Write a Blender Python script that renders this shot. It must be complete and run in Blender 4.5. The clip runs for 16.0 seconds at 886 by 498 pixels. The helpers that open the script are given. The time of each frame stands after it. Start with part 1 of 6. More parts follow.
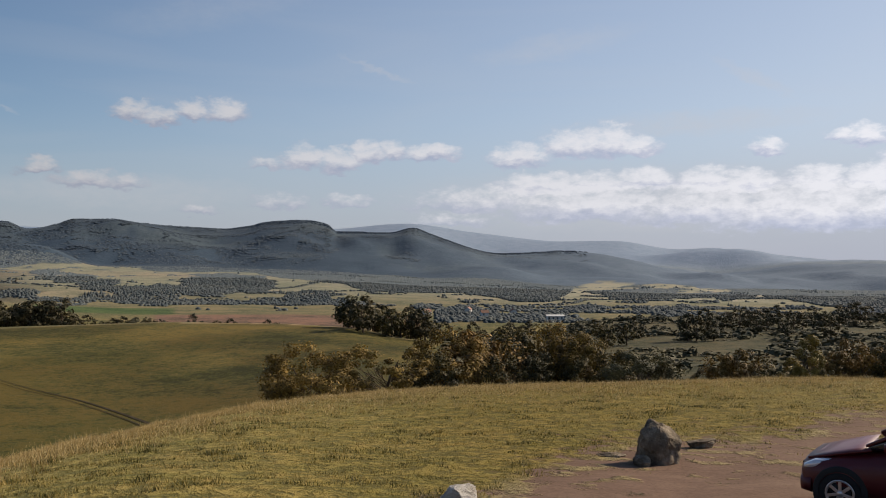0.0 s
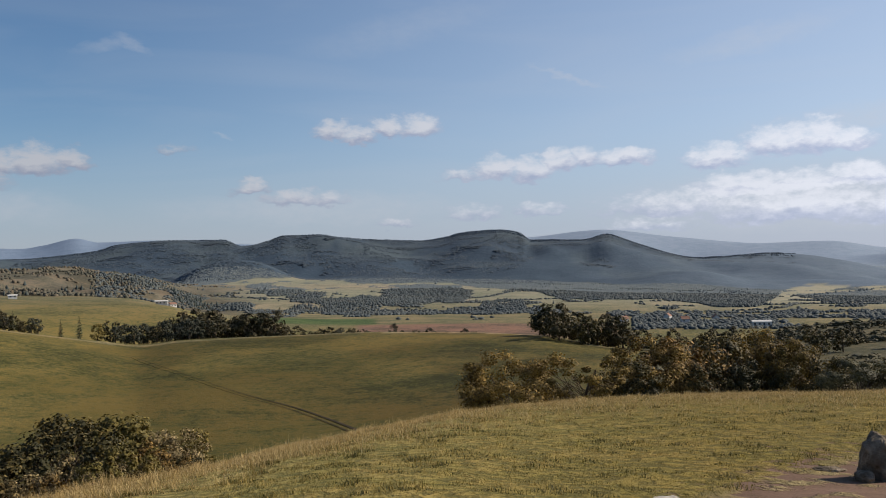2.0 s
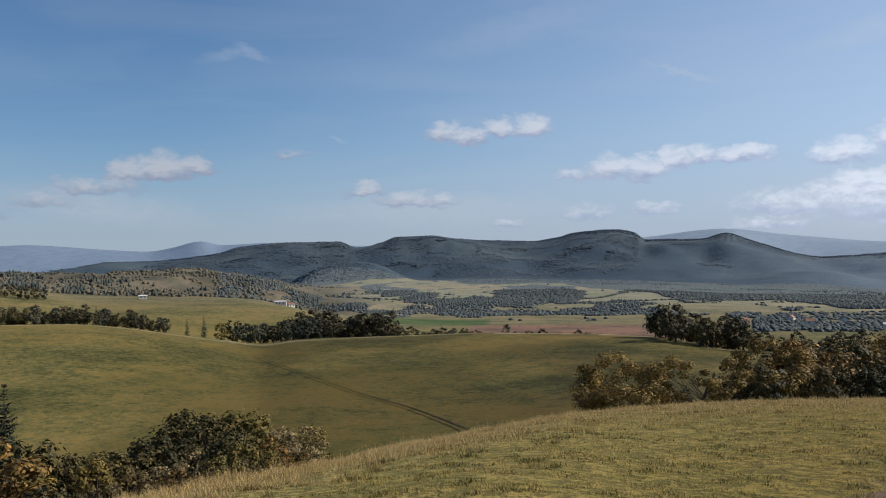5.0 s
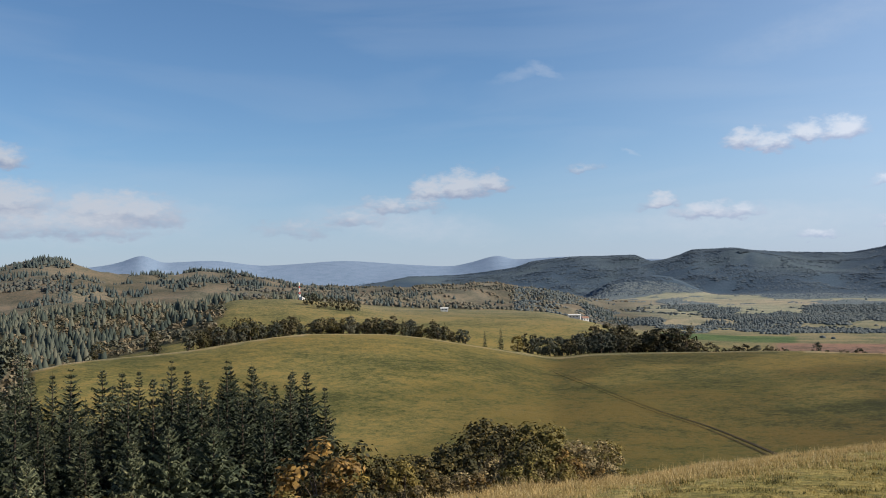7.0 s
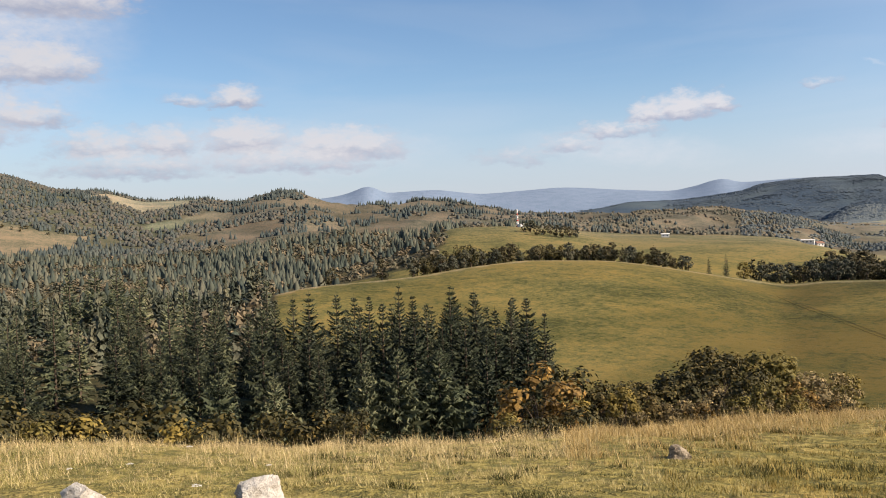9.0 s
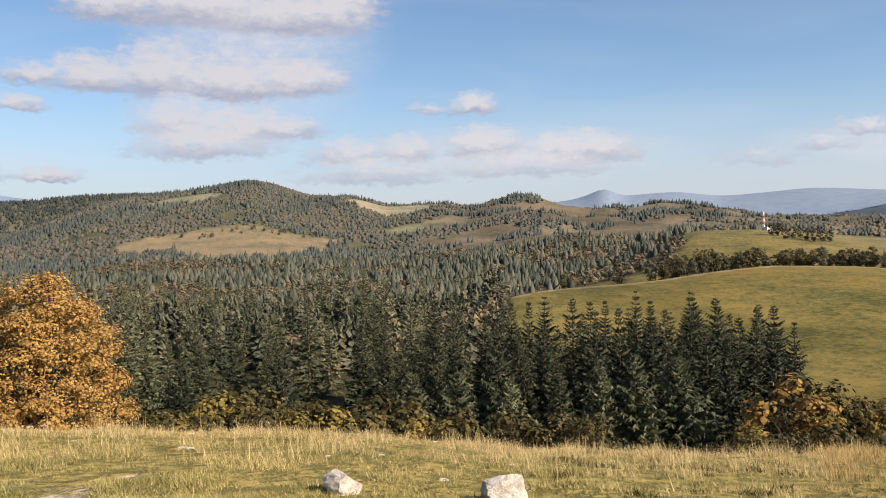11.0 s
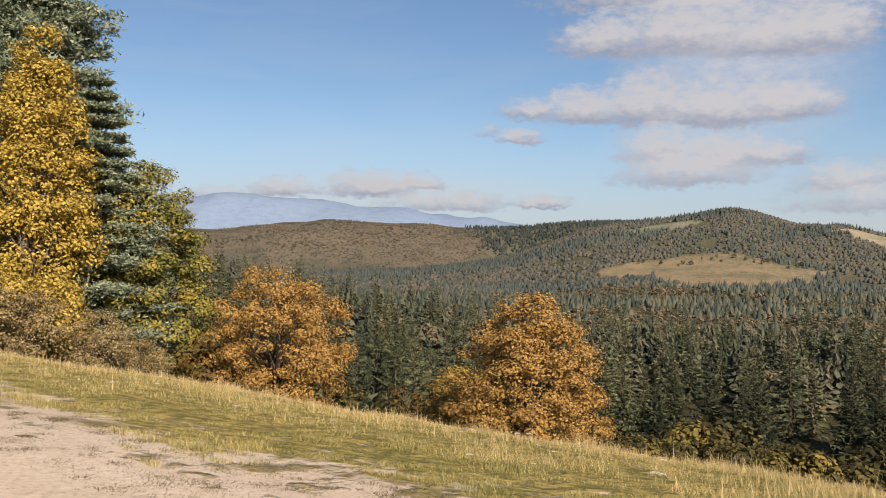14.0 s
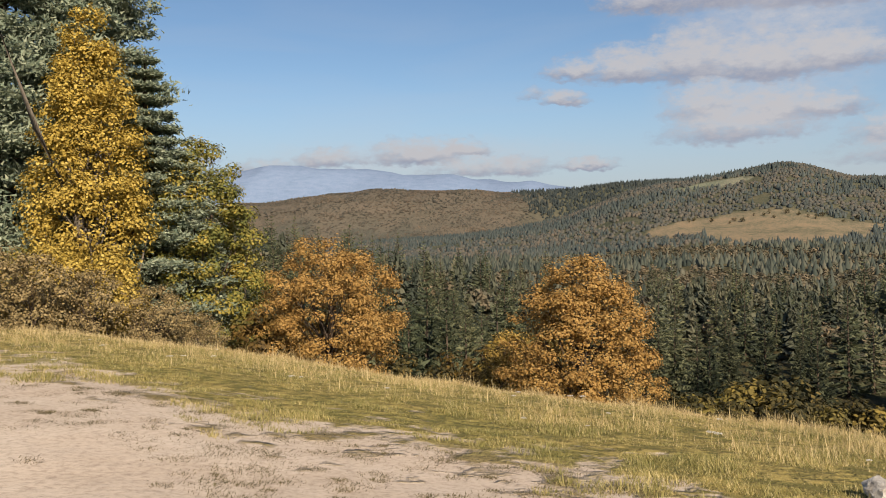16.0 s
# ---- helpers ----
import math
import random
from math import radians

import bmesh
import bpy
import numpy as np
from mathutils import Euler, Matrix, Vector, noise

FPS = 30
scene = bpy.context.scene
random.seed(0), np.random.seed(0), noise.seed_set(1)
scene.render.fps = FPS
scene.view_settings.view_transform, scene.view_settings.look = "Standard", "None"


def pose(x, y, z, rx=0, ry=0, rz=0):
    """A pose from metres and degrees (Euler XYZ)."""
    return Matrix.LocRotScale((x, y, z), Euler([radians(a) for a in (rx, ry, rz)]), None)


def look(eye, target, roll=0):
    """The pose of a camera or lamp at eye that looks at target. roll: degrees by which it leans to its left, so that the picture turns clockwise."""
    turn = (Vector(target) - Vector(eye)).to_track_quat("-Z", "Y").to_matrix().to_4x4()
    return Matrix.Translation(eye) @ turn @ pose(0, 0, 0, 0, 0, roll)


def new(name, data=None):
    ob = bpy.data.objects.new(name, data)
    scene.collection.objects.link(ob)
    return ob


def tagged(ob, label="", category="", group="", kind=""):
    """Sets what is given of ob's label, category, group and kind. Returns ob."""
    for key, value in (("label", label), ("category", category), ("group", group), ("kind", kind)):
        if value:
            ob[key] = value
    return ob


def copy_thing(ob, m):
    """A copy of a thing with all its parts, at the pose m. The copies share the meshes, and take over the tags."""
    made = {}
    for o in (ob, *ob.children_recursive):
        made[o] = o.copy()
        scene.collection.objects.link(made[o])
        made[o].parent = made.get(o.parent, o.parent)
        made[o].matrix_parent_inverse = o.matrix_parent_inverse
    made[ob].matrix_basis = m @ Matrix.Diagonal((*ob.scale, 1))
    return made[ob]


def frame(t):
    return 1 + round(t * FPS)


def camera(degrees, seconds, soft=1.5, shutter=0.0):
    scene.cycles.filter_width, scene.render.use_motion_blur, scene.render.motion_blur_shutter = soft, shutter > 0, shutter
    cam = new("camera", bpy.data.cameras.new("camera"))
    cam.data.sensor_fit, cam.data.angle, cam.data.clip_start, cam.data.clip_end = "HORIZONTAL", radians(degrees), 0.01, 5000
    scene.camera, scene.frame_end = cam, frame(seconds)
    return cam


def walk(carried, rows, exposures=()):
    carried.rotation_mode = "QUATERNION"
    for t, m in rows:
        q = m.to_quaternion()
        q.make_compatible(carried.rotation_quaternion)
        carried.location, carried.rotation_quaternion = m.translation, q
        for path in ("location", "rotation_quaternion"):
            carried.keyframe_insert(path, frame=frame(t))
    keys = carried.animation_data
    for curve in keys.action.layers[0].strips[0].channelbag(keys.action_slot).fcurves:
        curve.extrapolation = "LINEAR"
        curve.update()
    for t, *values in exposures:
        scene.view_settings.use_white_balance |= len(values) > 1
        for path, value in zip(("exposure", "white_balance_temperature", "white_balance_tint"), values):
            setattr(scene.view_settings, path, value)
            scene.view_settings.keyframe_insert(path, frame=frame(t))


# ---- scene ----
# the viewer turns on the spot, with a small step back on the way
EYE = 1.65
cam = camera(51.8, 16.0, 1.0)
PATH = [
    (0.0, pose(0, 0, EYE, 91.22, 0.07, -0.01)),
    (0.5, pose(0, 0, EYE, 91.63, 0.38, 3.53)),
    (1.0, pose(0, 0, EYE, 91.89, 1.13, 10.12)),
    (1.5, pose(0, 0, EYE, 92.20, 1.47, 10.76)),
    (2.0, pose(0, 0, EYE, 91.88, 1.37, 12.15)),
    (2.5, pose(0, 0, EYE, 92.04, 1.36, 11.59)),
    (3.0, pose(0, 0, EYE, 91.91, 1.34, 11.68)),
    (3.2, pose(0, 0, EYE, 91.91, 1.34, 12.45)),
    (5.3, pose(0, 0, EYE, 92.13, 1.46, 20.66)),
    (5.5, pose(0, 0, EYE, 92.17, 1.51, 21.94)),
    (6.0, pose(0, 0, EYE, 92.58, 1.89, 27.50)),
    (6.5, pose(0, 0, EYE, 93.14, 1.44, 33.30)),
    (7.0, pose(0, 0, EYE, 93.37, 1.13, 37.47)),
    (7.5, pose(0, 0, EYE, 90.64, 1.68, 45.29)),
    (8.0, pose(0, 0, EYE, 89.65, 1.90, 50.11)),
    (8.2, pose(0, 0, EYE, 89.36, 1.86, 50.57)),
    (10.3, pose(-0.05, -0.15, EYE, 89.21, 1.25, 52.51)),
    (10.5, pose(-0.05, -0.15, EYE, 88.76, 0.94, 56.34)),
    (11.0, pose(-0.05, -0.15, EYE, 89.73, 1.54, 65.78)),
    (11.5, pose(-0.05, -0.15, EYE, 89.79, 1.10, 69.58)),
    (12.0, pose(-0.05, -0.15, EYE, 90.34, 0.85, 77.27)),
    (12.5, pose(-0.05, -0.15, EYE, 91.06, 0.20, 84.71)),
    (13.0, pose(-0.05, -0.15, EYE, 91.11, 0.61, 90.14)),
    (13.5, pose(-0.05, -0.15, EYE, 91.25, -0.10, 93.36)),
    (14.0, pose(-0.05, -0.15, EYE, 91.65, -0.75, 95.17)),
    (14.5, pose(-0.05, -0.15, EYE, 90.98, -0.42, 95.53)),
    (15.0, pose(-0.05, -0.15, EYE, 90.23, 0.14, 96.15)),
    (15.5, pose(-0.05, -0.15, EYE, 89.84, -0.17, 97.22)),
    (16.0, pose(-0.05, -0.15, EYE, 89.54, 1.16, 98.18)),
]
EXPOSURES = [(0.0, 0.23, 6800, 12), (1.5, 0.31, 6800, 12), (2.0, 0.30, 6450, 11), (2.5, 0.29, 6150, 10), (3.0, 0.31, 6500, 11), (5.5, 0.29, 6050, 9), (6.5, 0.35, 6100, 9), (7.0, 0.59, 6200, 9), (7.5, 0.69, 6350, 12), (8.0, 0.87, 6650, 13), (11.0, 0.92, 7000, 15), (12.5, 0.82, 7150, 15), (14.5, 0.64, 7050, 14), (16.0, 0.56, 6950, 13)]
walk(cam, PATH, EXPOSURES)

# ---- sky, sun ----
SUN_BEARING, SUN_HEIGHT = -62.0, 32.0   # degrees to the left of the first view; above the horizon

# clouds in puffs: bearing, height of the flat base, half width, height of the dome (degrees), density
CLOUDS = [
    (18.8, 8.83, 1.4, 1.15, 1), (17.2, 8.57, 1.1, 1.06, 1), (15.6, 8.98, 1.2, 1.07, 1), (13.4, 8.96, 1.4, 1.22, 1), (23.7, 5.56, 1, 0.77, 0.8), (21.5, 4.82, 1.8, 0.99, 0.8),
    (19.3, 4.82, 1.3, 0.8, 0.7), (10.7, 6.12, 1.5, 0.55, 0.6), (8.6, 6.22, 1.6, 1.32, 1), (6.5, 6, 1.4, 1.33, 1), (4.7, 6.62, 1.2, 1.26, 1), (3.1, 6.84, 1, 1.05, 1),
    (0.8, 6.81, 1.8, 0.91, 1), (-4.7, 6.36, 2, 1.26, 1), (-8, 6.9, 2.0, 1.55, 1), (-10.3, 6.9, 2.1, 1.75, 1), (-12.1, 6.9, 1.4, 1.1, 1), (-19.6, 6.76, 1.1, 0.86, 1),
    (-23.7, 7.34, 0.9, 0.64, 0.9), (-25, 7.07, 1.3, 1.08, 1), (-6.2, 4.59, 3.2, 1.2, 1), (-9.7, 4.72, 2.8, 1.15, 1), (-12.5, 4.84, 2.1, 1.2, 1), (-16.1, 4.66, 2, 1.29, 1),
    (-18.7, 4.59, 2, 1.14, 1), (-22.5, 4.48, 2.2, 1.37, 1), (-25.3, 4.47, 2.1, 1.34, 1), (-2.7, 3.55, 5.3, 1.41, 0.7), (-9.4, 2.98, 5.9, 1.92, 0.85), (-16.1, 2.72, 5.6, 2.04, 0.85),
    (-22.4, 2.28, 6.7, 2.46, 0.9), (15, 3.35, 1.3, 0.55, 0.6), (10, 3.76, 1.7, 0.84, 0.6), (6.1, 3.9, 1.8, 0.63, 0.6), (-0.6, 2.67, 2.8, 0.71, 0.6), (38.3, 6.47, 1.2, 1.25, 1),
    (36.3, 6.55, 2.1, 1.6, 1), (34.2, 6.86, 1.1, 1.19, 1), (40.1, 5.73, 2.5, 0.9, 0.7), (43.1, 4.91, 2, 0.95, 0.6), (46.4, 4.26, 2.5, 1.01, 0.45), (63.7, 8.09, 1.8, 1.21, 1),
    (66.5, 8.18, 1.4, 0.67, 0.55), (71.4, 5.01, 2.8, 1.8, 0.8), (67.9, 5.17, 1.9, 1.67, 0.85), (63, 5.29, 2.4, 2.05, 1), (57.2, 4.84, 3.7, 1.88, 0.95), (60.6, 4.15, 5.5, 1.45, 0.6),
    (69.9, 3.95, 5, 1.39, 0.6), (28.4, 7.91, 1.2, 0.51, 0.5), (24.3, 5.58, 0.9, 0.63, 0.6), (85, 13.54, 3.3, 2.31, 1), (80, 13.51, 5.3, 2.82, 1), (74.7, 13.1, 5, 2.67, 1),
    (71.9, 13.99, 3, 2.15, 1), (89.5, 9.82, 2.1, 1.21, 0.9), (86.4, 9.47, 2.8, 2.1, 1), (82.9, 9.32, 3.2, 3, 1), (78.7, 9.13, 4.3, 2.54, 1), (74.8, 9.41, 3.5, 2.13, 1),
    (81.9, 6.71, 2.5, 2.29, 0.9), (78, 6.54, 3.5, 1.96, 1), (75.5, 6.85, 2.6, 1.26, 0.9), (80.2, 5.65, 4.4, 1.82, 0.75), (81.8, 16.13, 7, 3.54, 1), (74.7, 16.39, 6, 3.53, 1),
    (90.5, 8.28, 1.5, 0.88, 0.9), (92.5, 8.74, 1, 0.67, 0.5), (105.1, 4.76, 2.2, 1.04, 0.85), (99.5, 4.82, 3.3, 1.47, 1), (97, 5.32, 1.8, 0.91, 1), (94.9, 4.06, 4.4, 1.13, 0.75),
    (88.9, 4.25, 1.8, 0.7, 1), (108.9, 4.35, 2.1, 0.9, 0.6), (-29, 5.6, 3.4, 1.4, 1), (-35, 5, 5, 1.8, 1), (116, 4.9, 4, 1.1, 0.8), (124, 5.2, 5, 1.3, 0.9),
]
# thin veils and high streaks: bearing, height, tilt, half length, half width (degrees), density
STREAKS = [
    (77.0, 13.5, 0, 9.0, 8.0, 1.1), (79.0, 8.0, 0, 7.0, 3.4, 0.9), (61.0, 5.6, 0, 13.0, 2.2, 0.9), (-14.0, 4.2, 0, 20.0, 2.6, 0.9), (100.0, 5.2, 0, 14.0, 1.6, 0.7), (40.0, 5.0, 6, 8.0, 1.4, 0.6), (20.0, 4.6, 0, 12.0, 1.4, 0.55),
    (3.9, 12.2, 22, 3.7, 0.35, 0.5), (-18.9, 11.2, 28, 3.4, 0.5, 0.5), (-15.0, 8.7, -2, 10.8, 1.0, 0.55), (-6.9, 13.6, -9, 7.1, 1.1, 0.35),
    (30.8, 14.2, 25, 1.7, 0.5, 0.4), (32.4, 14.0, -14, 2.7, 0.6, 0.3), (25.4, 9.0, 14, 0.9, 0.28, 0.35), (14.0, 15.5, -12, 9.0, 1.4, 0.2),
]


def math_node(nt, op, *vals):
    n = nt.nodes.new("ShaderNodeMath")
    n.operation = op
    for i, v in enumerate(vals):
        if isinstance(v, (int, float)):
            n.inputs[i].default_value = v
        else:
            nt.links.new(v, n.inputs[i])
    return n.outputs[0]


def make_world():
    w = bpy.data.worlds.new("sky")
    scene.world = w
    w.use_nodes = True
    nt = w.node_tree
    nt.nodes.clear()
    out = nt.nodes.new("ShaderNodeOutputWorld")
    bg = nt.nodes.new("ShaderNodeBackground")
    sky = nt.nodes.new("ShaderNodeTexSky")
    sky.sky_type, sky.sun_disc = "NISHITA", False
    sky.sun_elevation, sky.sun_rotation = radians(SUN_HEIGHT), radians(-SUN_BEARING)
    sky.altitude, sky.air_density, sky.dust_density, sky.ozone_density = 600, 1.0, 0.7, 2.5
    tc = nt.nodes.new("ShaderNodeTexCoord")
    sep = nt.nodes.new("ShaderNodeSeparateXYZ")
    nt.links.new(tc.outputs["Generated"], sep.inputs[0])
    x, y, z = sep.outputs
    m = lambda op, *v: math_node(nt, op, *v)
    deg = 180 / math.pi
    bearing = m("MULTIPLY", m("ARCTAN2", m("MULTIPLY", x, -1.0), y), deg)
    flat = m("SQRT", m("ADD", m("MULTIPLY", x, x), m("MULTIPLY", y, y)))
    rise = m("MULTIPLY", m("ARCTAN2", z, flat), deg)
    uv = nt.nodes.new("ShaderNodeCombineXYZ")
    nt.links.new(bearing, uv.inputs[0])
    nt.links.new(m("MULTIPLY", rise, 1.9), uv.inputs[1])

    def noise_tex(scale, detail, rough, off):
        n = nt.nodes.new("ShaderNodeTexNoise")
        n.inputs["Scale"].default_value, n.inputs["Detail"].default_value, n.inputs["Roughness"].default_value = scale, detail, rough
        mp = nt.nodes.new("ShaderNodeMapping")
        mp.inputs["Location"].default_value = (off, off * 0.7, 3.0)
        nt.links.new(uv.outputs[0], mp.inputs[0])
        nt.links.new(mp.outputs[0], n.inputs["Vector"])
        return n.outputs["Fac"]

    billow = m("SUBTRACT", noise_tex(1.1, 6, 0.62, 0.0), 0.5)

    def drift(scale, detail, amp, off):
        n = nt.nodes.new("ShaderNodeTexNoise")
        n.inputs["Scale"].default_value, n.inputs["Detail"].default_value = scale, detail
        mp = nt.nodes.new("ShaderNodeMapping")
        mp.inputs["Location"].default_value = (off, off * 1.3, 1.0)
        nt.links.new(uv.outputs[0], mp.inputs[0])
        nt.links.new(mp.outputs[0], n.inputs["Vector"])
        v = nt.nodes.new("ShaderNodeVectorMath")
        v.operation = "MULTIPLY_ADD"
        nt.links.new(n.outputs["Color"], v.inputs[0])
        v.inputs[1].default_value = (amp, amp * 0.75, 0)
        v.inputs[2].default_value = (-amp / 2, -amp * 0.375, 0)
        return v.outputs[0]

    place = nt.nodes.new("ShaderNodeCombineXYZ")
    nt.links.new(bearing, place.inputs[0])
    nt.links.new(rise, place.inputs[1])
    bent = place.outputs[0]
    for v in (drift(0.55, 2, 1.3, 11.0), drift(1.9, 3, 0.75, 37.0)):
        add = nt.nodes.new("ShaderNodeVectorMath")
        nt.links.new(bent, add.inputs[0])
        nt.links.new(v, add.inputs[1])
        bent = add.outputs[0]

    flat_uv = nt.nodes.new("ShaderNodeSeparateXYZ")
    nt.links.new(bent, flat_uv.inputs[0])

    def local(a, e, wa, we, tilt=0.0, after=None):
        """Place within one puff; after: the puff that is worked out before it."""
        mp = nt.nodes.new("ShaderNodeMapping")
        mp.vector_type = "TEXTURE"
        mp.inputs["Location"].default_value = (a, e, 0)
        mp.inputs["Rotation"].default_value = (0, 0, radians(tilt))
        mp.inputs["Scale"].default_value = (wa, we, 1)
        cb = nt.nodes.new("ShaderNodeCombineXYZ")
        nt.links.new(flat_uv.outputs[0], cb.inputs[0])
        nt.links.new(flat_uv.outputs[1], cb.inputs[1])
        if after is not None:
            nt.links.new(after, cb.inputs[2])
        nt.links.new(cb.outputs[0], mp.inputs[0])
        sp = nt.nodes.new("ShaderNodeSeparateXYZ")
        nt.links.new(mp.outputs[0], sp.inputs[0])
        return sp.outputs[0], sp.outputs[1]

    total, lit = None, None
    for a, e, wa, we, dens in CLOUDS:
        du, up = local(a, e + 0.20 * we, wa * 1.25, we * 1.1, 0.0, lit)
        # flat below, rounded above
        dv = m("MAXIMUM", up, m("MULTIPLY", up, -3.2))
        d2 = m("MULTIPLY_ADD", du, du, m("MULTIPLY", dv, dv))
        core = m("MULTIPLY", m("SUBTRACT", 1.0, d2), dens)
        top = m("MULTIPLY", m("MAXIMUM", core, 0.0), m("ADD", up, 0.1))
        total = core if total is None else m("MAXIMUM", total, core)
        lit = top if lit is None else m("MAXIMUM", lit, top)
    raw = m("ADD", total, m("MULTIPLY", billow, 1.5))
    mask = nt.nodes.new("ShaderNodeMapRange")
    mask.interpolation_type = "SMOOTHSTEP"
    nt.links.new(raw, mask.inputs["Value"])
    mask.inputs["From Min"].default_value, mask.inputs["From Max"].default_value = -0.05, 1.0
    mask.inputs["To Min"].default_value, mask.inputs["To Max"].default_value = 0.0, 0.95
    # thin high cirrus streaks and whitening towards the sun's side
    mp = nt.nodes.new("ShaderNodeMapping")
    mp.inputs["Rotation"].default_value = (0, 0, radians(28))
    mp.inputs["Scale"].default_value = (0.05, 0.16, 1)
    nt.links.new(uv.outputs[0], mp.inputs[0])
    ci = nt.nodes.new("ShaderNodeTexNoise")
    ci.inputs["Scale"].default_value, ci.inputs["Detail"].default_value, ci.inputs["Distortion"].default_value = 1.0, 4, 0.8
    nt.links.new(mp.outputs[0], ci.inputs["Vector"])
    cirrus = nt.nodes.new("ShaderNodeMapRange")
    nt.links.new(ci.outputs["Fac"], cirrus.inputs["Value"])
    cirrus.inputs["From Min"].default_value, cirrus.inputs["From Max"].default_value = 0.45, 0.85
    cirrus.inputs["To Max"].default_value = 0.16
    veil = cirrus.outputs[0]
    for a, e, tilt, wa, we, dens in STREAKS:
        du, dv = local(a, e, wa, we, tilt, veil)
        d2 = m("MULTIPLY_ADD", du, du, m("MULTIPLY", dv, dv))
        veil = m("MAXIMUM", veil, m("MULTIPLY", m("POWER", m("MAXIMUM", m("SUBTRACT", 1.0, d2), 0.0), 1.6), m("MULTIPLY", m("ADD", billow, 0.6), dens)))
    # colours
    shade = nt.nodes.new("ShaderNodeMix")
    shade.data_type = "RGBA"
    tone = m("ADD", m("MULTIPLY", lit, 2.2), m("MULTIPLY", billow, 0.9))
    sc = nt.nodes.new("ShaderNodeMapRange")
    nt.links.new(tone, sc.inputs["Value"])
    sc.inputs["From Min"].default_value, sc.inputs["From Max"].default_value = -0.08, 0.62
    nt.links.new(sc.outputs[0], shade.inputs[0])
    shade.inputs[6].default_value = (*CLOUD_SHADE, 1)
    shade.inputs[7].default_value = (*CLOUD_LIT, 1)
    hz = nt.nodes.new("ShaderNodeMapRange")       # pale air low over the horizon
    nt.links.new(rise, hz.inputs["Value"])
    hz.interpolation_type = "SMOOTHSTEP"
    hz.inputs["From Min"].default_value, hz.inputs["From Max"].default_value = 10.0, 0.0
    hz.inputs["To Max"].default_value = HORIZON_AIR
    # the air is paler on the sun's side
    side = m("COSINE", m("MULTIPLY", m("SUBTRACT", bearing, SUN_BEARING), 1 / deg))
    glow = m("MULTIPLY", m("MAXIMUM", m("ADD", side, 0.1), 0.0), m("MAXIMUM", m("SUBTRACT", 1.0, m("MULTIPLY", rise, 0.022)), 0.0))
    deep = nt.nodes.new("ShaderNodeHueSaturation")
    deep.inputs["Saturation"].default_value, deep.inputs["Value"].default_value = 1.12, 1.4
    nt.links.new(sky.outputs[0], deep.inputs["Color"])
    mixes = deep.outputs[0]
    for fac, col in ((m("MULTIPLY", glow, 0.9), (7.2, 8.0, 9.3)), (hz.outputs[0], HORIZON_COLOUR), (veil, CLOUD_LIT)):
        mx = nt.nodes.new("ShaderNodeMix")
        mx.data_type = "RGBA"
        nt.links.new(fac, mx.inputs[0])
        nt.links.new(mixes, mx.inputs[6])
        mx.inputs[7].default_value = (*col, 1)
        mixes = mx.outputs[2]
    # brighter towards the sun, deeper away from it
    air = nt.nodes.new("ShaderNodeVectorMath")
    air.operation = "SCALE"
    nt.links.new(mixes, air.inputs[0])
    nt.links.new(m("ADD", 1.04, m("MULTIPLY", side, 0.14)), air.inputs["Scale"])
    mx = nt.nodes.new("ShaderNodeMix")
    mx.data_type = "RGBA"
    nt.links.new(mask.outputs[0], mx.inputs[0])
    nt.links.new(air.outputs[0], mx.inputs[6])
    bright = nt.nodes.new("ShaderNodeVectorMath")
    bright.operation = "SCALE"
    nt.links.new(shade.outputs[2], bright.inputs[0])
    nt.links.new(m("ADD", 0.97, m("ADD", m("MULTIPLY", m("MAXIMUM", side, 0.0), 0.95), m("MULTIPLY", m("MINIMUM", side, 0.0), 0.12))), bright.inputs["Scale"])
    nt.links.new(bright.outputs[0], mx.inputs[7])
    nt.links.new(mx.outputs[2], bg.inputs["Color"])
    bg.inputs["Strength"].default_value = SKY_STRENGTH
    nt.links.new(bg.outputs[0], out.inputs["Surface"])


SKY_STRENGTH = 0.056
CLOUD_LIT, CLOUD_SHADE = (7.2, 7.5, 8.2), (3.9, 4.45, 6.0)
HORIZON_AIR, HORIZON_COLOUR = 0.80, (4.9, 5.5, 7.0)
make_world()

sun = new("sun", bpy.data.lights.new("sun", "SUN"))
sun.data.energy, sun.data.angle, sun.data.color = 5.0, radians(0.53), (1.0, 0.87, 0.70)
a, e = radians(SUN_BEARING), radians(SUN_HEIGHT)
sun.matrix_world = look((-math.sin(a) * math.cos(e) * 100, math.cos(a) * math.cos(e) * 100, math.sin(e) * 100), (0, 0, 0))


# ---- materials ----
def base_mat(name, rough=0.85, spec=0.2):
    mat = bpy.data.materials.new(name)
    mat.use_nodes = True
    nt = mat.node_tree
    bsdf = nt.nodes["Principled BSDF"]
    bsdf.inputs["Roughness"].default_value = rough
    bsdf.inputs["Specular IOR Level"].default_value = spec
    return mat, nt, bsdf


def noise_node(nt, scale, detail=4, rough=0.55, vec=None):
    n = nt.nodes.new("ShaderNodeTexNoise")
    n.inputs["Scale"].default_value, n.inputs["Detail"].default_value, n.inputs["Roughness"].default_value = scale, detail, rough
    if vec is not None:
        nt.links.new(vec, n.inputs["Vector"])
    return n.outputs["Fac"]


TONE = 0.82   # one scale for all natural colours


